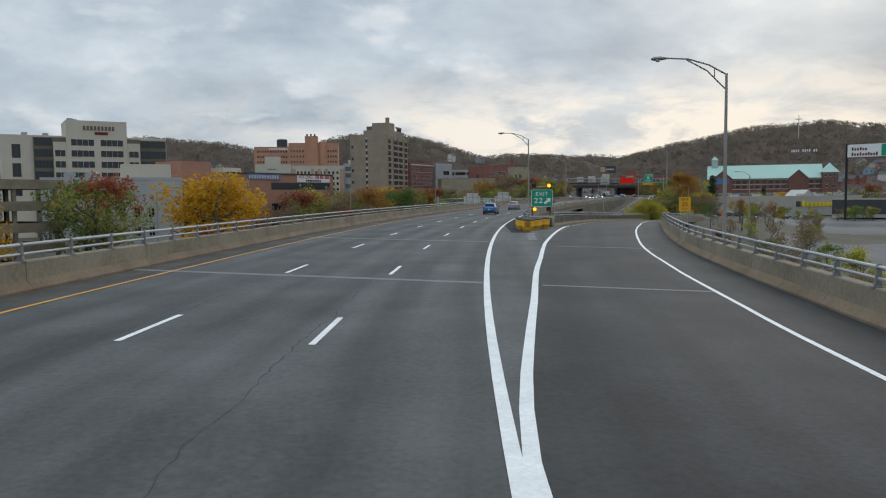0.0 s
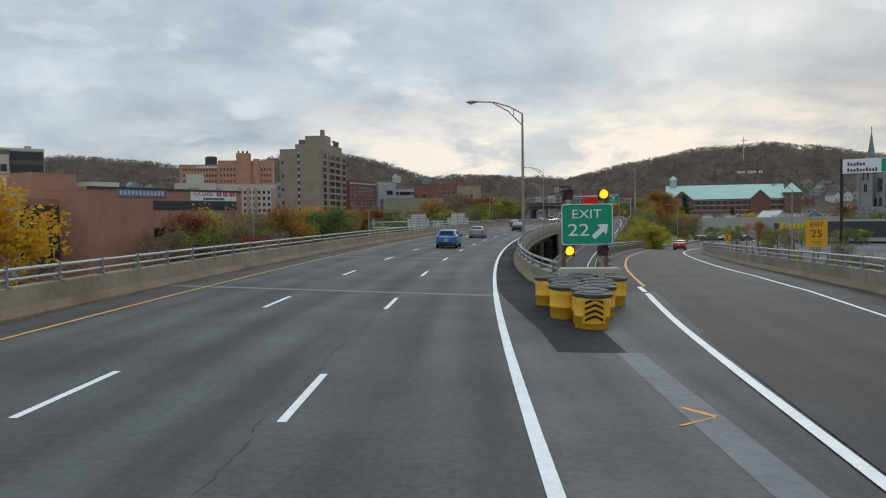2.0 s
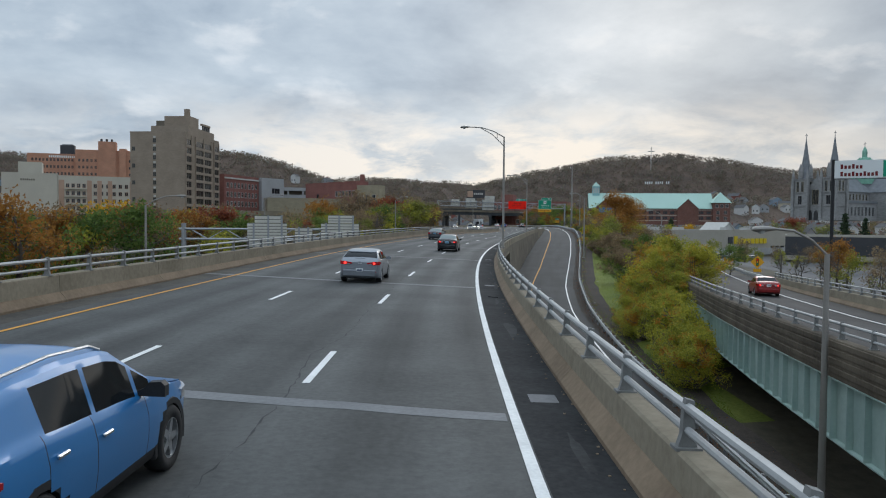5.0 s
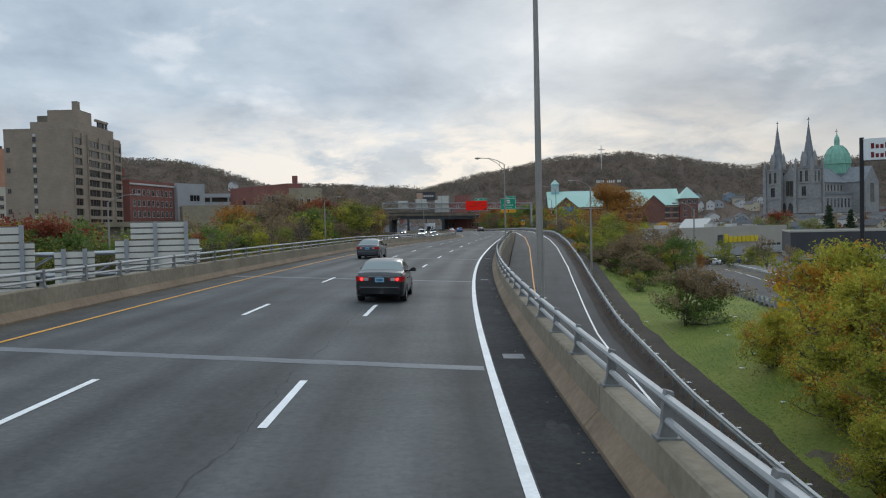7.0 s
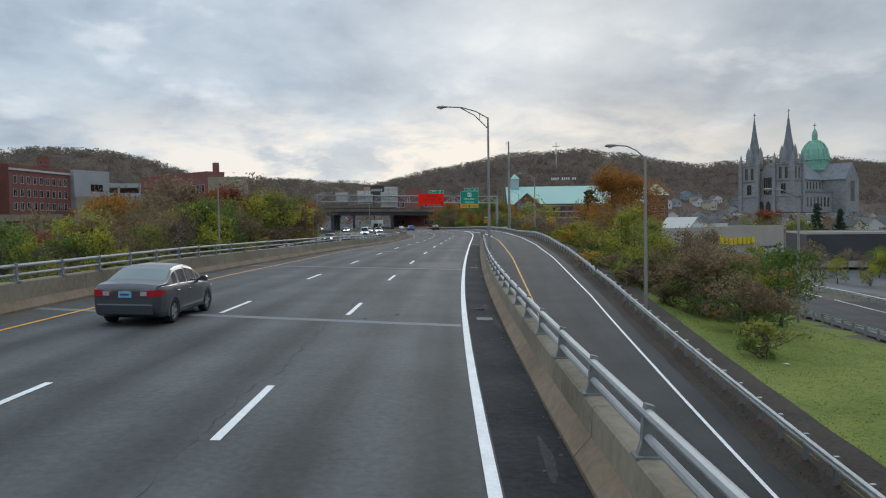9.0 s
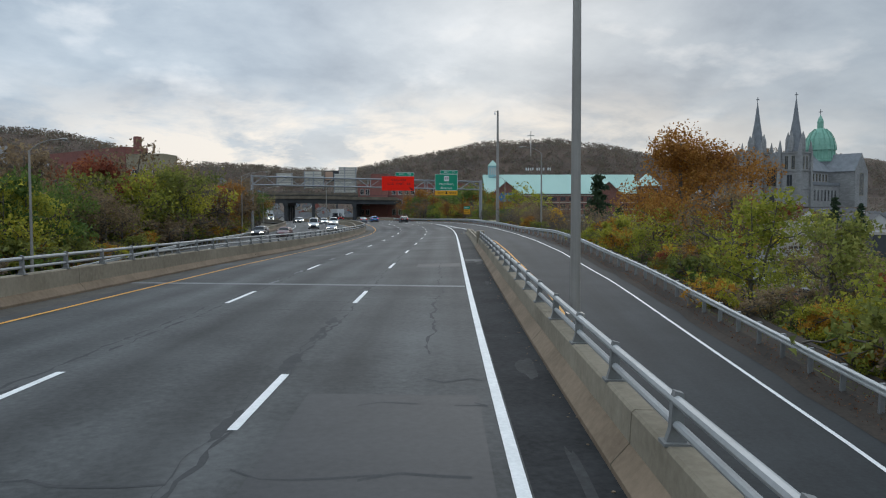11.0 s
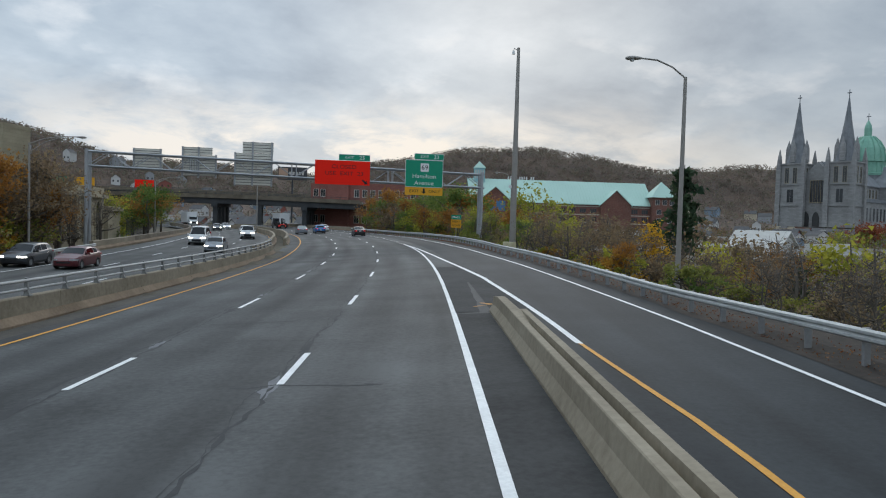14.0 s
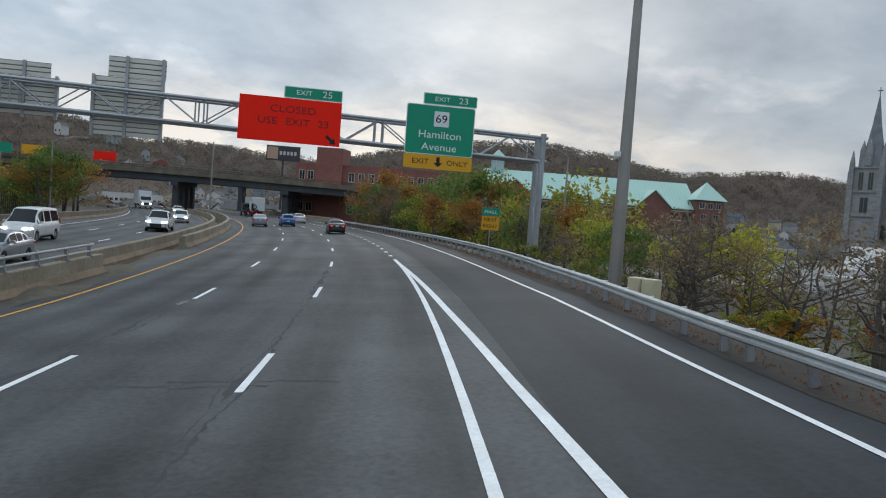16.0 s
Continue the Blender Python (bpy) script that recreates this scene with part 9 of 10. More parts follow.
up = lambda h: (lambda p: 1 if p[2] + noise.noise((p[0] * 0.5, p[1] * 0.5, p[2] * 0.5)) * 2.2 < h else 0)
KINDS = {
    "oak": [tree("oak_tree", 12, 4.5, 3, [L_ORANGE, L_LIME], 22000, 0.14, pick=up(4.8), twigs=1, bare=-0.06, low=0.1, label="rust-orange oak with olive lower leaves"),
            tree("oak_tree", 11, 4.0, 4, [L_ORANGE, L_OLIVE], 3000, 0.22, bare=0.08, pick=up(3.2), twigs=2, label="thinning rust-orange oak on the bank")],
    "yellow": [tree("maple_tree", 9, 3.6, 5, [L_YELLOW], 3200, 0.22, label="bright yellow autumn tree beside the viaduct"),
               tree("slender_tree", 9, 1.6, 6, [L_YELLOW], 1700, 0.2, low=0.12, label="slender bright yellow autumn tree")],
    "lime": [tree("young_tree", 7, 2.7, 7, [L_LIME, L_OLIVE], 2600, 0.19, stems=3, low=0.12, pick=up(1.6), label="yellow-green multi-stemmed young tree"),
             tree("young_tree", 8, 3.0, 8, [L_LIME, L_GREEN], 2400, 0.2, stems=2, low=0.15, bare=0.06, pick=up(2.6), label="yellowing green young tree")],
    "red": [tree("red_tree", 9, 3.9, 9, [L_RED, L_OLIVE], 4200, 0.20, pick=up(6.2), label="red-brown autumn tree with some green")],
    "green": [tree("green_tree", 9, 3.8, 10, [L_GREEN, L_OLIVE], 3200, 0.23, low=0.15, pick=up(2.4), label="dull green broadleaf tree"),
              tree("green_tree", 8, 3.3, 11, [L_OLIVE, L_BROWN], 2200, 0.22, bare=0.05, pick=up(2.0), twigs=1, label="olive broadleaf tree losing leaves")],
    "brown": [tree("brown_tree", 9, 3.4, 12, [L_BROWN, L_ORANGE], 1500, 0.19, bare=0.1, twigs=4, pick=up(2.5), label="nearly bare brown autumn tree"),
              tree("brown_tree", 8, 3.0, 13, [L_BROWN, L_OLIVE], 1300, 0.18, stems=2, low=0.12, twigs=3, pick=up(2.0), label="thin brown multi-stemmed tree")],
    "bare": [tree("bare_tree", 9, 3.0, 14, [L_BROWN], 260, 0.15, twigs=9, label="bare twiggy grey-brown tree"),
             tree("bare_tree", 7, 2.4, 15, [L_BROWN], 200, 0.14, stems=3, low=0.1, twigs=8, label="bare twiggy multi-stemmed tree")],
    "bush": [tree("bush", 2.4, 1.5, 16, [L_LIME, L_GOLD], 2200, 0.125, stems=4, low=0.08, pick=lambda p: 1 if noise.noise((p[0] * 1.1, p[1] * 1.1, p[2] * 1.1 + 4)) > 0.05 else 0, label="dense yellow-green bush on the verge", category="shrub"),
             tree("bush", 2.2, 1.4, 17, [L_BROWN, L_OLIVE], 1200, 0.12, stems=4, low=0.08, twigs=2, pick=up(0.2), label="dry brown bush on the bank", category="shrub"),
             tree("bush", 2.3, 1.5, 18, [L_OLIVE, L_GREEN], 1500, 0.13, stems=4, low=0.08, pick=up(0.6), label="olive green bush on the bank", category="shrub")],
    "thicket": [tree("thicket", 4.6, 2.3, 26, [L_LIME, L_GOLD], 15000, 0.095, stems=6, low=0.05, bare=-0.05, pick=lambda p: 1 if noise.noise((p[0] * 0.7, p[1] * 0.7, p[2] * 0.7 + 4)) + 0.12 * (p[2] - 3.0) > 0.16 else 0, label="dense yellow-green thicket on the bank", category="shrub")],
    "spread": [tree("ornamental_tree", 4.6, 2.4, 19, [L_BROWN, L_GREEN], 11000, 0.105, stems=4, low=0.12, twigs=3, pick=up(2.2), label="spreading brown ornamental tree on the lawn", droop=0.2)],
    "fir": [conifer(12, 3.2, 20, "dark green conifer on the bank"), conifer(9, 2.3, 21, "young dark green conifer tree")],
}
HEIGHT = {"thicket": (4.6,), "oak": (12, 11), "yellow": (9, 9), "lime": (7, 8), "red": (9,), "green": (9, 8), "brown": (9, 8), "bare": (9, 7), "bush": (2.4, 2.2, 2.3), "spread": (4.6,), "fir": (12, 9)}
GROUPS = {"bush": "bushes on the banks", "fir": "conifers"}
stood = set()
tg = random.Random(77)
CLEAR = [(97.8, 349.0, 6.0), (94.5, 326.6, 2.5), (100, 335, 2.5)]


def plant(kind, x, y, top=None, height=None, which=None, wide=1.0, z=None):
    """Stands a tree at x, y; top is the height of its crown above datum."""
    if any(math.hypot(x - a, y - b) < c for a, b, c in CLEAR):
        return
    k = (1 if kind == "oak" else tg.randrange(len(KINDS[kind]))) if which is None else which
    z = ground_z(x, y) if z is None else z
    h = height if height else max(1.2, top - z)
    q = h / HEIGHT[kind][k]
    m = Matrix.Translation((x, y, z)) @ Matrix.Rotation(tg.uniform(0, 6.28), 4, "Z") @ Matrix.Diagonal((q * wide, q * wide, q, 1))
    ob = KINDS[kind][k]
    if (kind, k) in stood:
        ob2 = ob.copy()
        scene.collection.objects.link(ob2)
        for c in ob.children:
            d = c.copy()
            scene.collection.objects.link(d)
            d.parent = ob2
        ob2.matrix_basis = m
    else:
        stood.add((kind, k))
        tagged(ob, ob["label"] if "label" in ob else "", "", GROUPS.get(kind, "trees along the road"))
        ob.matrix_basis = m


def mixed(*pairs):
    return tg.choices([p[0] for p in pairs], [p[1] for p in pairs])[0]


# single trees and bushes
plant("yellow", -26, 107, top=6.9, which=0, wide=1.15)
plant("yellow", -30, 112, top=5.9, which=0, wide=1.1)
plant("red", -53, 130, top=8.9)
plant("green", -57, 136, top=7.2)
plant("yellow", -50, 95, top=3.4, which=1)
plant("oak", 84, 266, top=11.6, which=0)
plant("oak", 89, 274, top=9.0, which=1)
plant("lime", 81.5, 262.0, top=4.6, which=0, wide=1.2)
plant("lime", 86.5, 268.5, top=4.4, which=1, wide=1.2)
plant("oak", 81, 257, top=6.0, which=1)
plant("spread", 50.5, 191.6, height=4.8)
for x, y, h in ((41.6, 168.3, 3.3), (38.6, 163.5, 2.6), (40.7, 165.2, 3.2), (43.8, 166.4, 3.9), (42.5, 162.6, 3.0), (37.0, 160.0, 2.2), (44.6, 170.6, 4.7), (47.6, 174.2, 5.2), (50.0, 178.6, 4.0), (45.2, 176.2, 3.0), (47.0, 168.0, 4.4)):
    plant("thicket", x, y, height=h, wide=1.05)
plant("green", 70, 199, height=4.5, which=0)
plant("spread", 64.6, 222.5, height=5.2, wide=1.05)
plant("spread", 61.8, 216.5, height=3.4, wide=1.1)
plant("green", 68.0, 220.5, top=1.6, which=0, wide=1.0)
plant("fir", 118.7, 332, top=10.7, which=1)
plant("fir", 95, 296, top=2.2, which=1)
for x, y, k, h in ((66, 227, "brown", 5.5), (61, 216, "brown", 4.2), (63, 222, "bush", 2.4), (58, 211, "bush", 2.2), (68, 233, "lime", 5.5), (71, 240, "green", 6.0), (64, 230, "bush", 2.6), (73, 247, "lime", 7.0), (76, 252, "brown", 7.5), (70, 236, "red", 4.5)):
    plant(k, x, y, height=h)
# shrubs between the two ramps
for _ in range(34):
    s = tg.uniform(112, 168)
    lo, hi = ramp_right(s) + 3.2, exit_left(s) - 2.6
    if hi - lo < 0.6:
        continue
    p = on_road(s, tg.uniform(lo, hi))
    plant(mixed(("thicket", 4), ("lime", 2), ("bush", 1)), p.x, p.y, height=tg.uniform(1.8, 3.9), which=0)
for _ in range(26):
    s = tg.uniform(244, 296)
    p = on_road(s, ramp_right(s) + tg.uniform(3.6, 10.0))
    plant(mixed(("lime", 2), ("bush", 5), ("brown", 2), ("bare", 1)), p.x, p.y, height=tg.uniform(1.4, 3.3))
for _ in range(9):
    p = on_road(tg.uniform(340, 352), -tg.uniform(30, 34))
    plant(mixed(("brown", 4), ("oak", 2), ("bare", 2)), p.x, p.y, top=tg.uniform(6.5, 9.5))
for _ in range(8):
    p = on_road(tg.uniform(349, 357), -tg.uniform(30.3, 32.8))
    plant(mixed(("brown", 4), ("bare", 3)), p.x, p.y, top=tg.uniform(7.0, 10.0))
plant("yellow", 97.7, 311.6, top=5.0, which=1, wide=1.2)
# belt beyond the opposite carriageway
belt_top = knots((60, 1.5), (110, 1.5), (150, 2.0), (210, 3.6), (250, 4.6), (280, 6.6), (310, 8.6), (340, 9.6), (360, 9.0), (400, 9.0), (440, 8.0))
for _ in range(168):
    s = tg.uniform(88, 350)
    n = -(tg.uniform(29.5, 62) if tg.random() < 0.6 else tg.uniform(29.5, 40))
    if 140 < s < 216 and -38 < n < -31:
        continue
    if s < 158 and (n < -40 or tg.random() < 0.8):
        continue
    if 330 < s and n < -40:
        continue
    p = on_road(s, n)
    kd = mixed(("brown", 5), ("bare", 5), ("red", 1.2), ("green", 0.6)) if s < 150 else mixed(("green", 4), ("lime", 4), ("brown", 4), ("bare", 3), ("red", 1), ("yellow", 0.5)) if s < 270 else mixed(("green", 2), ("lime", 2.4), ("brown", 5), ("bare", 4), ("oak", 1.4))
    z = ground_z(p.x, p.y)
    tall = belt_top(s) * tg.uniform(0.55, 1.05) + (1 - tg.uniform(0.9, 1.3)) * 3
    plant(kd, p.x, p.y, height=max(2.5, tall - z))
for _ in range(44):
    s = tg.uniform(258, 338)
    p = on_road(s, -tg.uniform(29.5, 37))
    plant(mixed(("brown", 6), ("bare", 4), ("lime", 2.5), ("green", 2), ("oak", 1.5)), p.x, p.y, top=knots((258, 5.0), (285, 7.6), (315, 10.2), (338, 11.5))(s) * tg.uniform(0.65, 1.1))
for _ in range(64):
    s = tg.uniform(150, 240)
    p = on_road(s, -tg.uniform(39, 66))
    if s < 176 and tg.random() < 0.7:
        continue
    plant(mixed(("brown", 5), ("red", 2), ("oak", 3), ("green", 3), ("lime", 3), ("yellow", 1)), p.x, p.y, top=tg.uniform(3.6, 6.8))
for _ in range(34):
    p = on_road(tg.uniform(300, 352), -tg.uniform(36, 58))
    plant(mixed(("brown", 5), ("oak", 4), ("bare", 3), ("red", 1)), p.x, p.y, top=tg.uniform(9.0, 13.0))
for _ in range(56):
    s, n = tg.uniform(126, 345), -tg.uniform(28.3, 32)
    p = on_road(s, n)
    plant("bush", p.x, p.y, height=tg.uniform(1.8, 4.0) * (0.7 if s < 160 else 1), wide=1.2, which=1 if s < 165 else tg.choice((0, 1, 1, 2)))
for _ in range(22):
    s, n = tg.uniform(404, 446), -tg.uniform(29, 42)
    p = on_road(s, n)
    plant(mixed(("green", 5), ("lime", 4), ("oak", 1)), p.x, p.y, height=tg.uniform(6, 10))
# bank below the entry ramp and along the bend ahead
for _ in range(150):
    s = tg.uniform(236, 445)
    n = ramp_right(s) + 3.4 + abs(tg.gauss(0, 11))
    if n > 46 or (s < 300 and n > exit_left(s) - 2):
        continue
    p = on_road(s, n)
    if 108 < p.x < 200 and 300 < p.y < 356:
        continue
    if (p - Vector((100, 335, p.z))).length < 3 or abs((p - Vector((60.4, 357, p.z))).dot(Vector((0.23, 0.97, 0)))) < 2.0:
        continue
    kd = mixed(("bare", 7), ("brown", 5), ("lime", 2.5), ("oak", 1), ("green", 1), ("red", 0.7)) if s < 350 else mixed(("green", 4), ("oak", 3), ("brown", 3), ("lime", 3), ("bare", 2))
    z = ground_z(p.x, p.y)
    top = knots((236, 1.5), (300, 4.0), (340, 5.2), (380, 7.0), (445, 9.0))(s)
    plant(kd, p.x, p.y, height=max(2.2, (top - z) * tg.uniform(0.55, 1.08)))
for _ in range(70):
    s = tg.uniform(308, 410)
    p = on_road(s, ramp_right(s) + 4.5 + tg.uniform(0, 26))
    if 108 < p.x < 200 and 300 < p.y < 356 or (p - Vector((100, 335, p.z))).length < 3 or abs((p - Vector((60.4, 357, p.z))).dot(Vector((0.23, 0.97, 0)))) < 2.0:
        continue
    plant(mixed(("bare", 7), ("brown", 4), ("lime", 1.2), ("oak", 0.4)), p.x, p.y, top=knots((308, 3.4), (345, 5.4), (410, 8.0))(s) * tg.uniform(0.7, 1.12))
for _ in range(50):
    s = tg.uniform(236, 430)
    p = on_road(s, ramp_right(s) + 3.2 + tg.uniform(0, 6))
    plant("bush", p.x, p.y, height=tg.uniform(0.9, 2.2))
# beyond the exit ramp, round the lots and the store
for _ in range(50):
    s = tg.uniform(55, 235)
    p = on_road(s, exit_left(s) + exit_width(s) + tg.uniform(6, 26))
    plant(mixed(("brown", 5), ("bare", 3), ("green", 2), ("oak", 2), ("lime", 1)), p.x, p.y, height=tg.uniform(3.0, 6.5))
for _ in range(26):
    x = tg.uniform(100, 200)
    y = 298 + (x - 118) * 0.41 + tg.uniform(-34, -14)
    plant(mixed(("brown", 4), ("lime", 3), ("green", 2), ("bare", 3)), x, y, height=tg.uniform(3.5, 6.5))
for x, y, k, t in ((215, 385, "red", 8.5), (255, 400, "fir", 9.0), (262, 396, "fir", 7.0), (240, 392, "green", 4.0), (160, 385, "lime", 4.0), (170, 400, "fir", 6.0), (185, 410, "yellow", 4.0), (232, 404, "brown", 5.0), (140, 372, "brown", 3.0), (128, 366, "bare", 4.0), (205, 400, "lime", 3.0)):
    plant(k, x, y, top=t)
for _ in range(60):
    x, y = tg.uniform(120, 420), tg.uniform(385, 560)
    s, n, far = along(x, y)
    if n < 26 or (abs(x - 283) < 42 and abs(y - 455) < 62) or (180 < x < 268 and 498 < y < 560) or (105 < x < 165 and 440 < y < 500):
        continue
    plant(mixed(("green", 4), ("oak", 3), ("brown", 3), ("fir", 2), ("lime", 2), ("red", 1)), x, y, height=tg.uniform(5, 9))
# among the town's buildings
for _ in range(44):
    x, y = tg.uniform(-150, 20), tg.uniform(215, 420)
    s, n, far = along(x, y)
    if n > -60 or (-48 < x < -5 and 370 < y < 412) or (-145 < x < -70 and 225 < y < 300):
        continue
    plant(mixed(("brown", 4), ("red", 2), ("oak", 2), ("green", 3), ("bare", 3)), x, y, height=tg.uniform(6, 10))

# bare and leafy trees in front of the stone building
for u in (0.04, 0.12, 0.2, 0.27, 0.36, 0.45, 0.55, 0.64):
    q = Vector((53.5, 352.0, 0)).lerp(Vector((63.0, 398.0, 0)), u)
    plant(mixed(("bare", 4), ("brown", 4), ("oak", 2)), q.x + tg.uniform(1.4, 2.8), q.y - 0.4, top=tg.uniform(5.5, 9.5) - 3.0 * u)
# grove beyond the right end of the overpass
for _ in range(20):
    p = on_road(tg.uniform(402, 452), tg.uniform(14, 32))
    plant(mixed(("oak", 4), ("green", 3), ("brown", 3), ("lime", 1)), p.x, p.y, top=tg.uniform(8.5, 12.0))

# small houses thick on the far lower slopes
fh = random.Random(88)
hv, hf, hm, homes = [], [], [], []
while len(homes) < 330:
    a, d = fh.uniform(-0.62, 0.72), fh.uniform(560, 1120)
    x, y = d * math.sin(a) + 20, d * math.cos(a)
    z = ground_z(x, y)
    if z > 74 or (170 < x < 290 and y < 620) or (-160 < x < -50 and 590 < y < 680) or fh.random() < 0.4 * smooth(20, 70, z):
        continue
    homes.append((x, y))
    w, e, h, r, c = fh.uniform(3.5, 6.0), fh.uniform(5.0, 7.5), fh.uniform(4.5, 7.5), fh.uniform(2.4, 3.6), fh.uniform(-0.9, 0.9)
    k = len(hv)
    for u, v, q in ((-w, -e, -2), (w, -e, -2), (w, e, -2), (-w, e, -2), (-w, -e, h), (w, -e, h), (w, e, h), (-w, e, h), (0, -e, h + r), (0, e, h + r)):
        hv.append((x + u * math.cos(c) - v * math.sin(c), y + u * math.sin(c) + v * math.cos(c), z + q))
    wall = fh.choice((0, 0, 0, 1, 1, 2, 3, 4))
    for f, m in (((0, 1, 5, 8, 4), wall), ((1, 2, 6, 5), wall), ((2, 3, 7, 9, 6), wall), ((3, 0, 4, 7), wall)):
        hf.append(tuple(k + n for n in f)), hm.append(m)
    k = len(hv)
    for u, v, q in ((-w - 0.5, -e - 0.4, h - 0.3), (0, -e - 0.4, h + r + 0.15), (w + 0.5, -e - 0.4, h - 0.3), (-w - 0.5, e + 0.4, h - 0.3), (0, e + 0.4, h + r + 0.15), (w + 0.5, e + 0.4, h - 0.3)):
        hv.append((x + u * math.cos(c) - v * math.sin(c), y + u * math.sin(c) + v * math.cos(c), z + q))
    for f in ((0, 1, 4, 3), (1, 2, 5, 4)):
        hf.append(tuple(k + n for n in f)), hm.append(5)
    for s in (-0.5, 0.5):
        k = len(hv)
        for u, q in ((s * w - 0.6, 1.2), (s * w + 0.6, 1.2), (s * w + 0.6, 3.0), (s * w - 0.6, 3.0)):
            hv.append((x + u * math.cos(c) + (e + 0.05) * math.sin(c), y + u * math.sin(c) - (e + 0.05) * math.cos(c), z + q))
        hf.append((k, k + 1, k + 2, k + 3)), hm.append(6)
fm = bpy.data.meshes.new("hillside_houses")
fm.from_pydata(hv, [], hf)
for m in (*M_SIDING, M_SHINGLE, M_WINDOW):
    fm.materials.append(m)
fm.polygons.foreach_set("material_index", hm)
tagged(new("hillside_houses", fm), "small gabled wooden houses thick on the far slopes", "houses", kind="stuff")

# woods over the far slopes
wr = np.random.default_rng(9)
wp = []
taken = {(int(x // 14), int(y // 14)) for x, y in homes} | {(int((x - 3) // 14), int((y - 13) // 14)) for x, y in homes}
while len(wp) < 23000:
    a, d = wr.uniform(-1.0, 0.95), math.sqrt(wr.uniform(560 ** 2, 1480 ** 2))
    x, y = d * math.sin(a) + 20, d * math.cos(a)
    if ground_z(x, y) < 22 and wr.random() < 0.7:
        continue
    if (-160 < x < -50 and 590 < y < 680) or (170 < x < 280 and y < 600) or (int(x // 14), int(y // 14)) in taken:
        continue
    wp.append((x, y))
cl, n_leaf = [], 22
for x, y in wp:
    z = ground_z(x, y)
    h = 4.0 + 4.0 * wr.random()
    for _ in range(n_leaf):
        cl.append((x + wr.normal() * 2.3, y + wr.normal() * 2.3, z - 2.5 + (h + 2.5) * wr.random() ** 0.8))
# rust and brown greyed and lightened: distance haze is put into the leaf colours
L_WOOD = leaves("hazed_autumn_woodland", (0.074, 0.084, 0.070), (0.112, 0.096, 0.086), (0.138, 0.098, 0.080), (0.102, 0.108, 0.078), (0.150, 0.110, 0.078), patch=0.03)
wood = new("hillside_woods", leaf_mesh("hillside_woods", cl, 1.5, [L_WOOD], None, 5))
tagged(wood, "rust and brown autumn woods greyed by painted haze", "woods", kind="stuff")

# trees through the town and the valley floor
vl = []
while len(vl) < 62000:
    x, y = (wr.uniform(120, 640), wr.uniform(392, 760)) if wr.random() < 0.62 else (wr.uniform(-420, 60), wr.uniform(440, 860))
    s, n, far = along(x, y)
    if abs(n) < 34 or (abs(x - 290) < 50 and abs(y - 460) < 62) or (175 < x < 275 and 490 < y < 565) or (-175 < x < -40 and 440 < y < 500) or (-160 < x < -50 and 590 < y < 650) or (100 < x < 168 and 440 < y < 505):
        continue
    if noise.noise((x * 0.013, y * 0.013, 5)) < -0.12:
        continue
    z, h, b = ground_z(x, y), wr.uniform(4.5, 9.5), wr.uniform(1.4, 2.6)
    for _ in range(60):
        vl.append((x + wr.normal() * b, y + wr.normal() * b, z + h * (0.15 + 0.85 * wr.random() ** 0.8)))
L_VALLEY = leaves("valley_tree_leaves", (0.034, 0.052, 0.024), (0.075, 0.080, 0.034), (0.120, 0.088, 0.040), (0.165, 0.100, 0.036), (0.105, 0.060, 0.042), patch=0.07)
tagged(new("valley_trees", leaf_mesh("valley_trees", vl, 0.75, [L_VALLEY], None, 6)), "mixed green and rust trees through the town", "trees", kind="stuff")

# fallen leaves along the verge, and tufts in the lawn
lr = random.Random(41)
pts = []
for _ in range(16000):
    s = lr.uniform(130, 436)
    q = verge_pt(s, ramp_right(s) + 1.1 + abs(lr.gauss(0, 0.8)), 0.02)
    pts.append(tuple(q))
L_FALLEN = leaves("fallen_leaves", (0.06, 0.025, 0.014), (0.13, 0.05, 0.024), (0.19, 0.10, 0.04), patch=0.6)
tagged(new("fallen_leaves", leaf_mesh("fallen_leaves", pts, 0.042, [L_FALLEN], None, 42)), "brown fallen leaves along the guard rail", "leaves", kind="stuff")
pts = []
while len(pts) < 42000:
    s = lr.uniform(140, 262)
    lo, hi = ramp_right(s) + 2.1, min(exit_left(s) - 2.0, ramp_right(s) + 14)
    if hi - lo < 1 or s > 256:
        continue
    pts.append(tuple(lawn_pt(s, lr.uniform(lo, hi), 0.02)))
L_GRASS = leaves("lawn_blades", (0.062, 0.092, 0.011), (0.088, 0.117, 0.015), (0.125, 0.130, 0.025), patch=0.25)
tagged(new("lawn_grass", leaf_mesh("lawn_grass", pts, 0.045, [L_GRASS], None, 43)), "short autumn grass between the ramps", "grass", kind="stuff")

# ---- small things ----
# wet stains and grit along the right shoulder
M_STAIN = varied("damp_oil_stain", (0.024, 0.025, 0.026), (0.05, 0.052, 0.053), 1.2, 10.0, 0.85, patch=0.6, grain=0.6, spec=0.2)
st = random.Random(61)


def stain(s0, n0, a, b, dz=0.0042):
    bm = bmesh.new()
    ph = [st.uniform(0, 6.28) for _ in range(3)]
    ring = []
    for i in range(22):
        q = 2 * math.pi * i / 22
        r = 1 + 0.22 * math.sin(2 * q + ph[0]) + 0.16 * math.sin(3 * q + ph[1]) + 0.12 * math.sin(5 * q + ph[2])
        ring.append(bm.verts.new(on_road(s0 + a * r * math.cos(q), min(n0 + b * r * math.sin(q), 4.38), dz)))
    bm.faces.new(ring)
    thing("road_stain", bm, M_STAIN, "dark damp stain on worn asphalt", "stain", group="road stains", kind="structure")


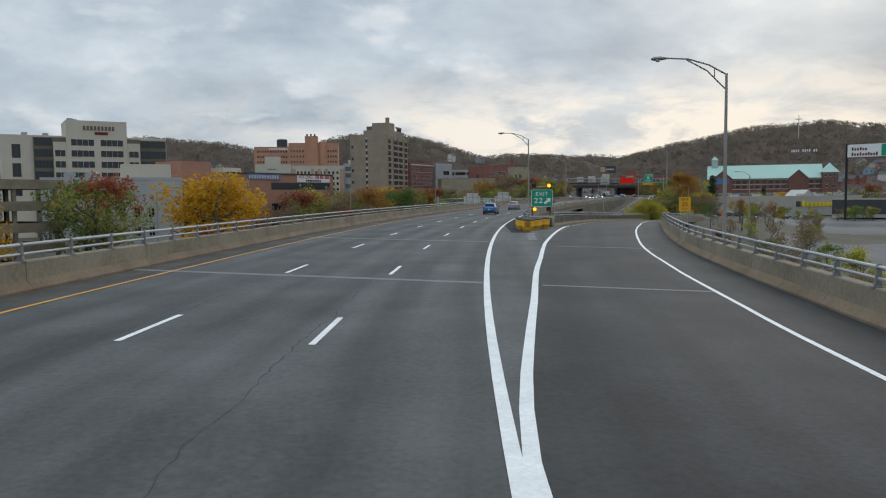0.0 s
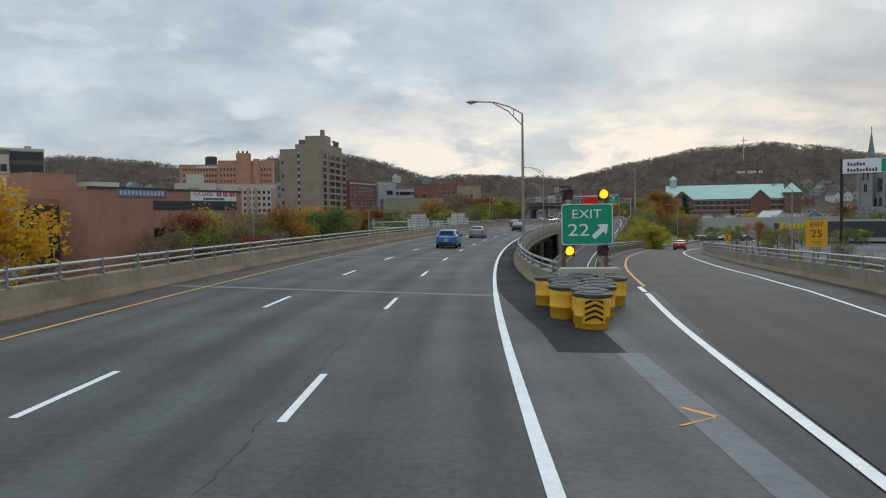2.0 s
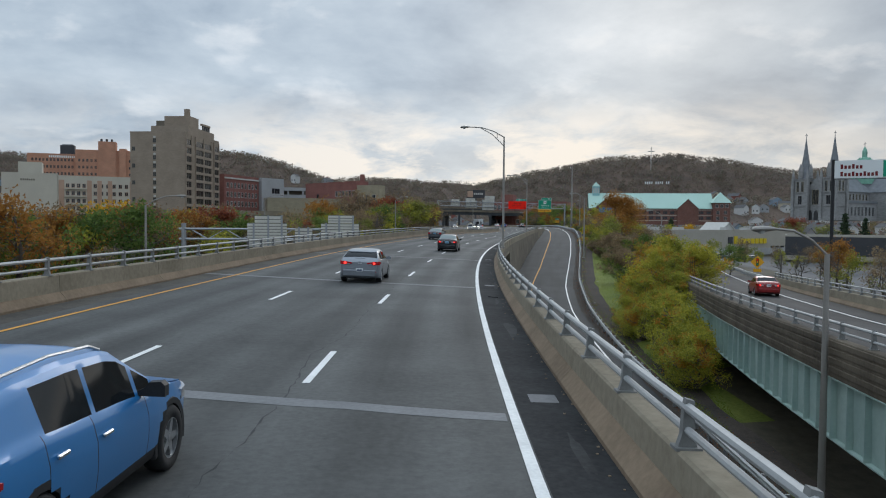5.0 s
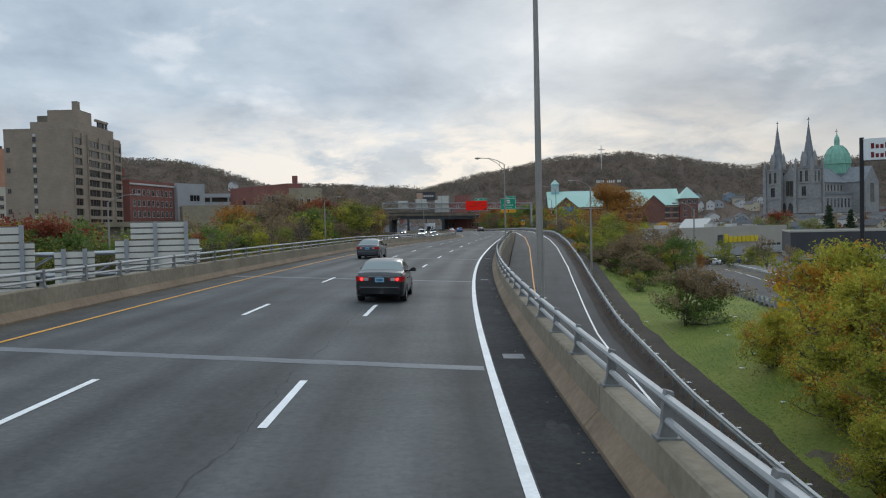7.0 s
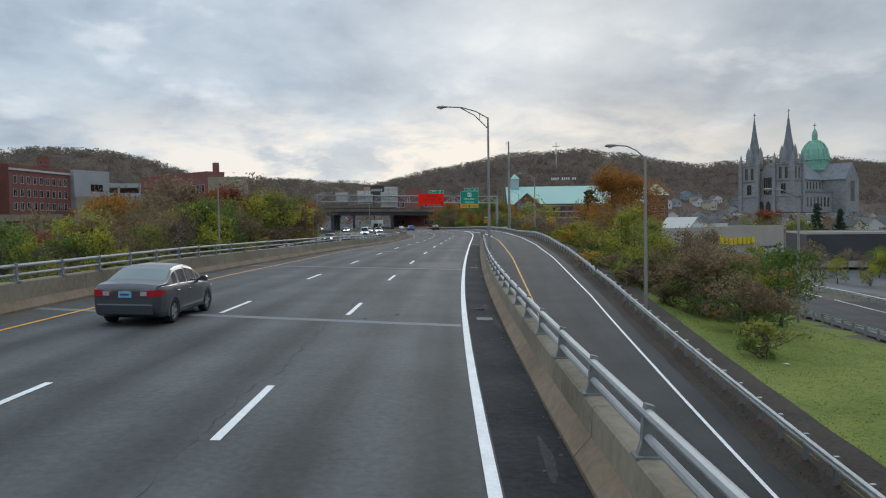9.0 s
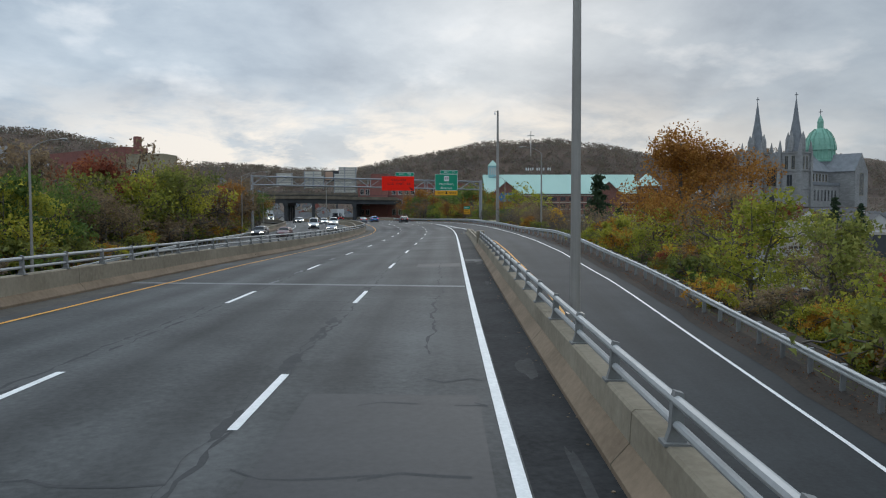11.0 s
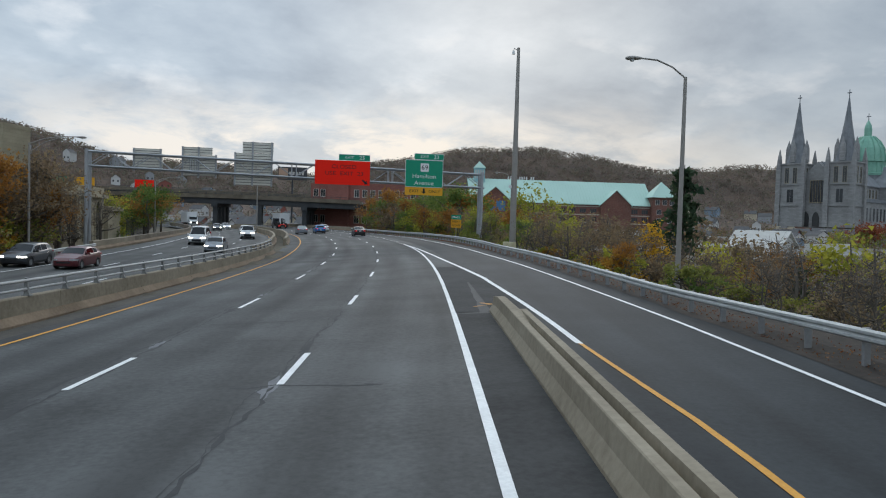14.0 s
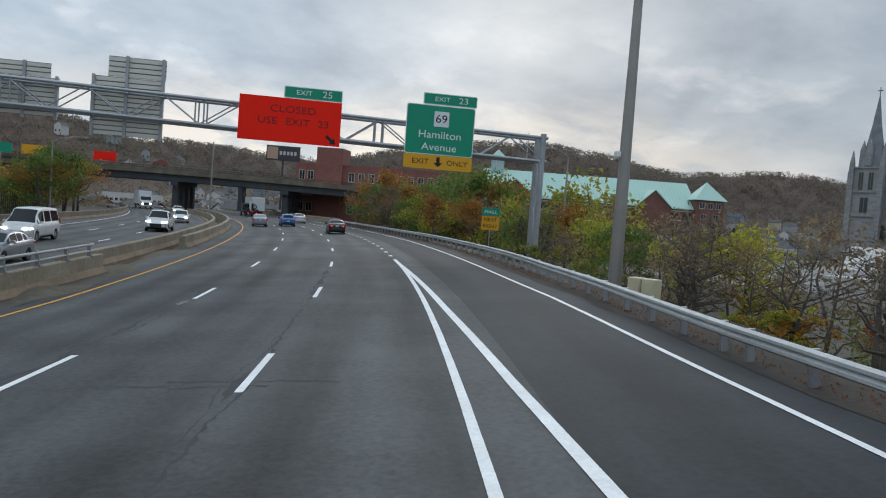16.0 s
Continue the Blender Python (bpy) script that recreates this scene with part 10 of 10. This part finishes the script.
for i in range(20):
    stain(100 + 8.6 * i + st.uniform(-3, 3), st.uniform(3.9, 4.25), st.uniform(0.4, 1.6), st.uniform(0.05, 0.16))
for s0, n0, a, b in ((207, 1.4, 0.22, 0.07), (206, 0.6, 0.1, 0.06), (90, 8.9, 2.5, 0.5), (24, 8.4, 3.0, 0.6), (36, 9.4, 4.0, 0.5)):
    if n0 < 4:
        stain(s0, n0, a, b)
bm = bmesh.new()
for i in range(420):
    s, n = st.uniform(84, 270), 4.40 - abs(st.gauss(0, 0.16))
    q = on_road(s, n, 0.004)
    r = st.uniform(0.005, 0.016)
    box(bm, q.x - r, q.x + r, q.y - r, q.y + r, q.z - 0.01, q.z + r * 0.8)
tagged(new("road_grit", mesh_of("road_grit", bm, M_CURB)), "loose grit and crumbs along the parapet foot", "grit", kind="stuff")
# short rubber strip and rags lying on the shoulder
for s, n, a in ((113.5, 4.05, 20), (137.0, 4.1, 70), (208.4, 3.95, 40)):
    bm = bmesh.new()
    sweep(bm, [[Vector((x, y + 0.04 * math.sin(x * 9), z)) for y, z in ((-0.05, 0.0), (-0.03, 0.03), (0.04, 0.035), (0.05, 0.0))] for x in (0, 0.15, 0.3, 0.42)])
    thing("rubber_scrap", bm, M_BLACK_TRIM, "black scrap of tyre rubber on the shoulder", "debris", "road debris", at=on_deck(s, n, dz=0.004) @ pose(0, 0, 0, 0, 0, a))
# litter on the lawn
M_LITTER = varied("white_litter", (0.5, 0.5, 0.48), (0.8, 0.8, 0.78), 5.0, 30.0, 0.7)
for i in range(16):
    s = st.uniform(158, 226)
    nn = st.uniform(ramp_right(s) + 2.4, max(ramp_right(s) + 2.5, min(exit_left(s) - 2.2, ramp_right(s) + 11)))
    bm = bmesh.new()
    w = st.uniform(0.05, 0.15)
    sweep(bm, [[Vector((x, y, 0.03 + 0.05 * abs(math.sin(x * 20 + y * 13)))) for y in (-w, 0, w)] for x in (-w, -w * 0.3, w * 0.4, w)], closed=False)
    thing("litter", bm, M_LITTER, "crumpled white litter on the grass", "litter", "litter on the lawn", at=Matrix.Translation(lawn_pt(s, nn, 0.0)))
# cream utility cabinet behind the guard rail
root = base("utility_cabinet", Matrix.Translation((95.0, 326.4, ground_z(95.0, 326.4))) @ pose(0, 0, 0, 0, 0, -70), "pair of cream metal utility cabinets by the guard rail", "cabinet")
M_CAB = varied("cream_cabinet_paint", (0.50, 0.45, 0.28), (0.66, 0.60, 0.40), 2.0, 20.0, 0.6)
for x in (-0.55, 0.02):
    bm = bmesh.new()
    box(bm, x, x + 0.53, -0.25, 0.25, 0, 1.45)
    bevel(bm, 0.02)
    part("cabinet_box", bm, M_CAB, root)
    bm = bmesh.new()
    box(bm, x + 0.05, x + 0.48, -0.27, -0.25, 0.25, 1.35)
    part("cabinet_door", bm, M_CAB, root)
# tall green street name sign beside the exit
root = base("street_sign", Matrix.Translation((41.0, 62.0, ground_z(41.0, 62.0))) @ pose(0, 0, 0, 0, 0, -25), "tall narrow green sign with pale bars on a post", "sign")
bm = bmesh.new()
tube(bm, [(0, 0, -0.3), (0, 0, 9.2)], 0.06, 8)
part("post", bm, M_GALV, root)
bm = bmesh.new()
box(bm, -0.28, 0.28, -0.10, -0.06, 6.6, 9.3)
part("panel", bm, material("sign_green_paint", (0.01, 0.25, 0.13), 0.5), root)
for i in range(6):
    bm = bmesh.new()
    box(bm, -0.14, 0.14, -0.106, -0.10, 6.85 + 0.4 * i, 7.05 + 0.4 * i)
    part("letter_bar", bm, M_SIGN_WHITE, root)
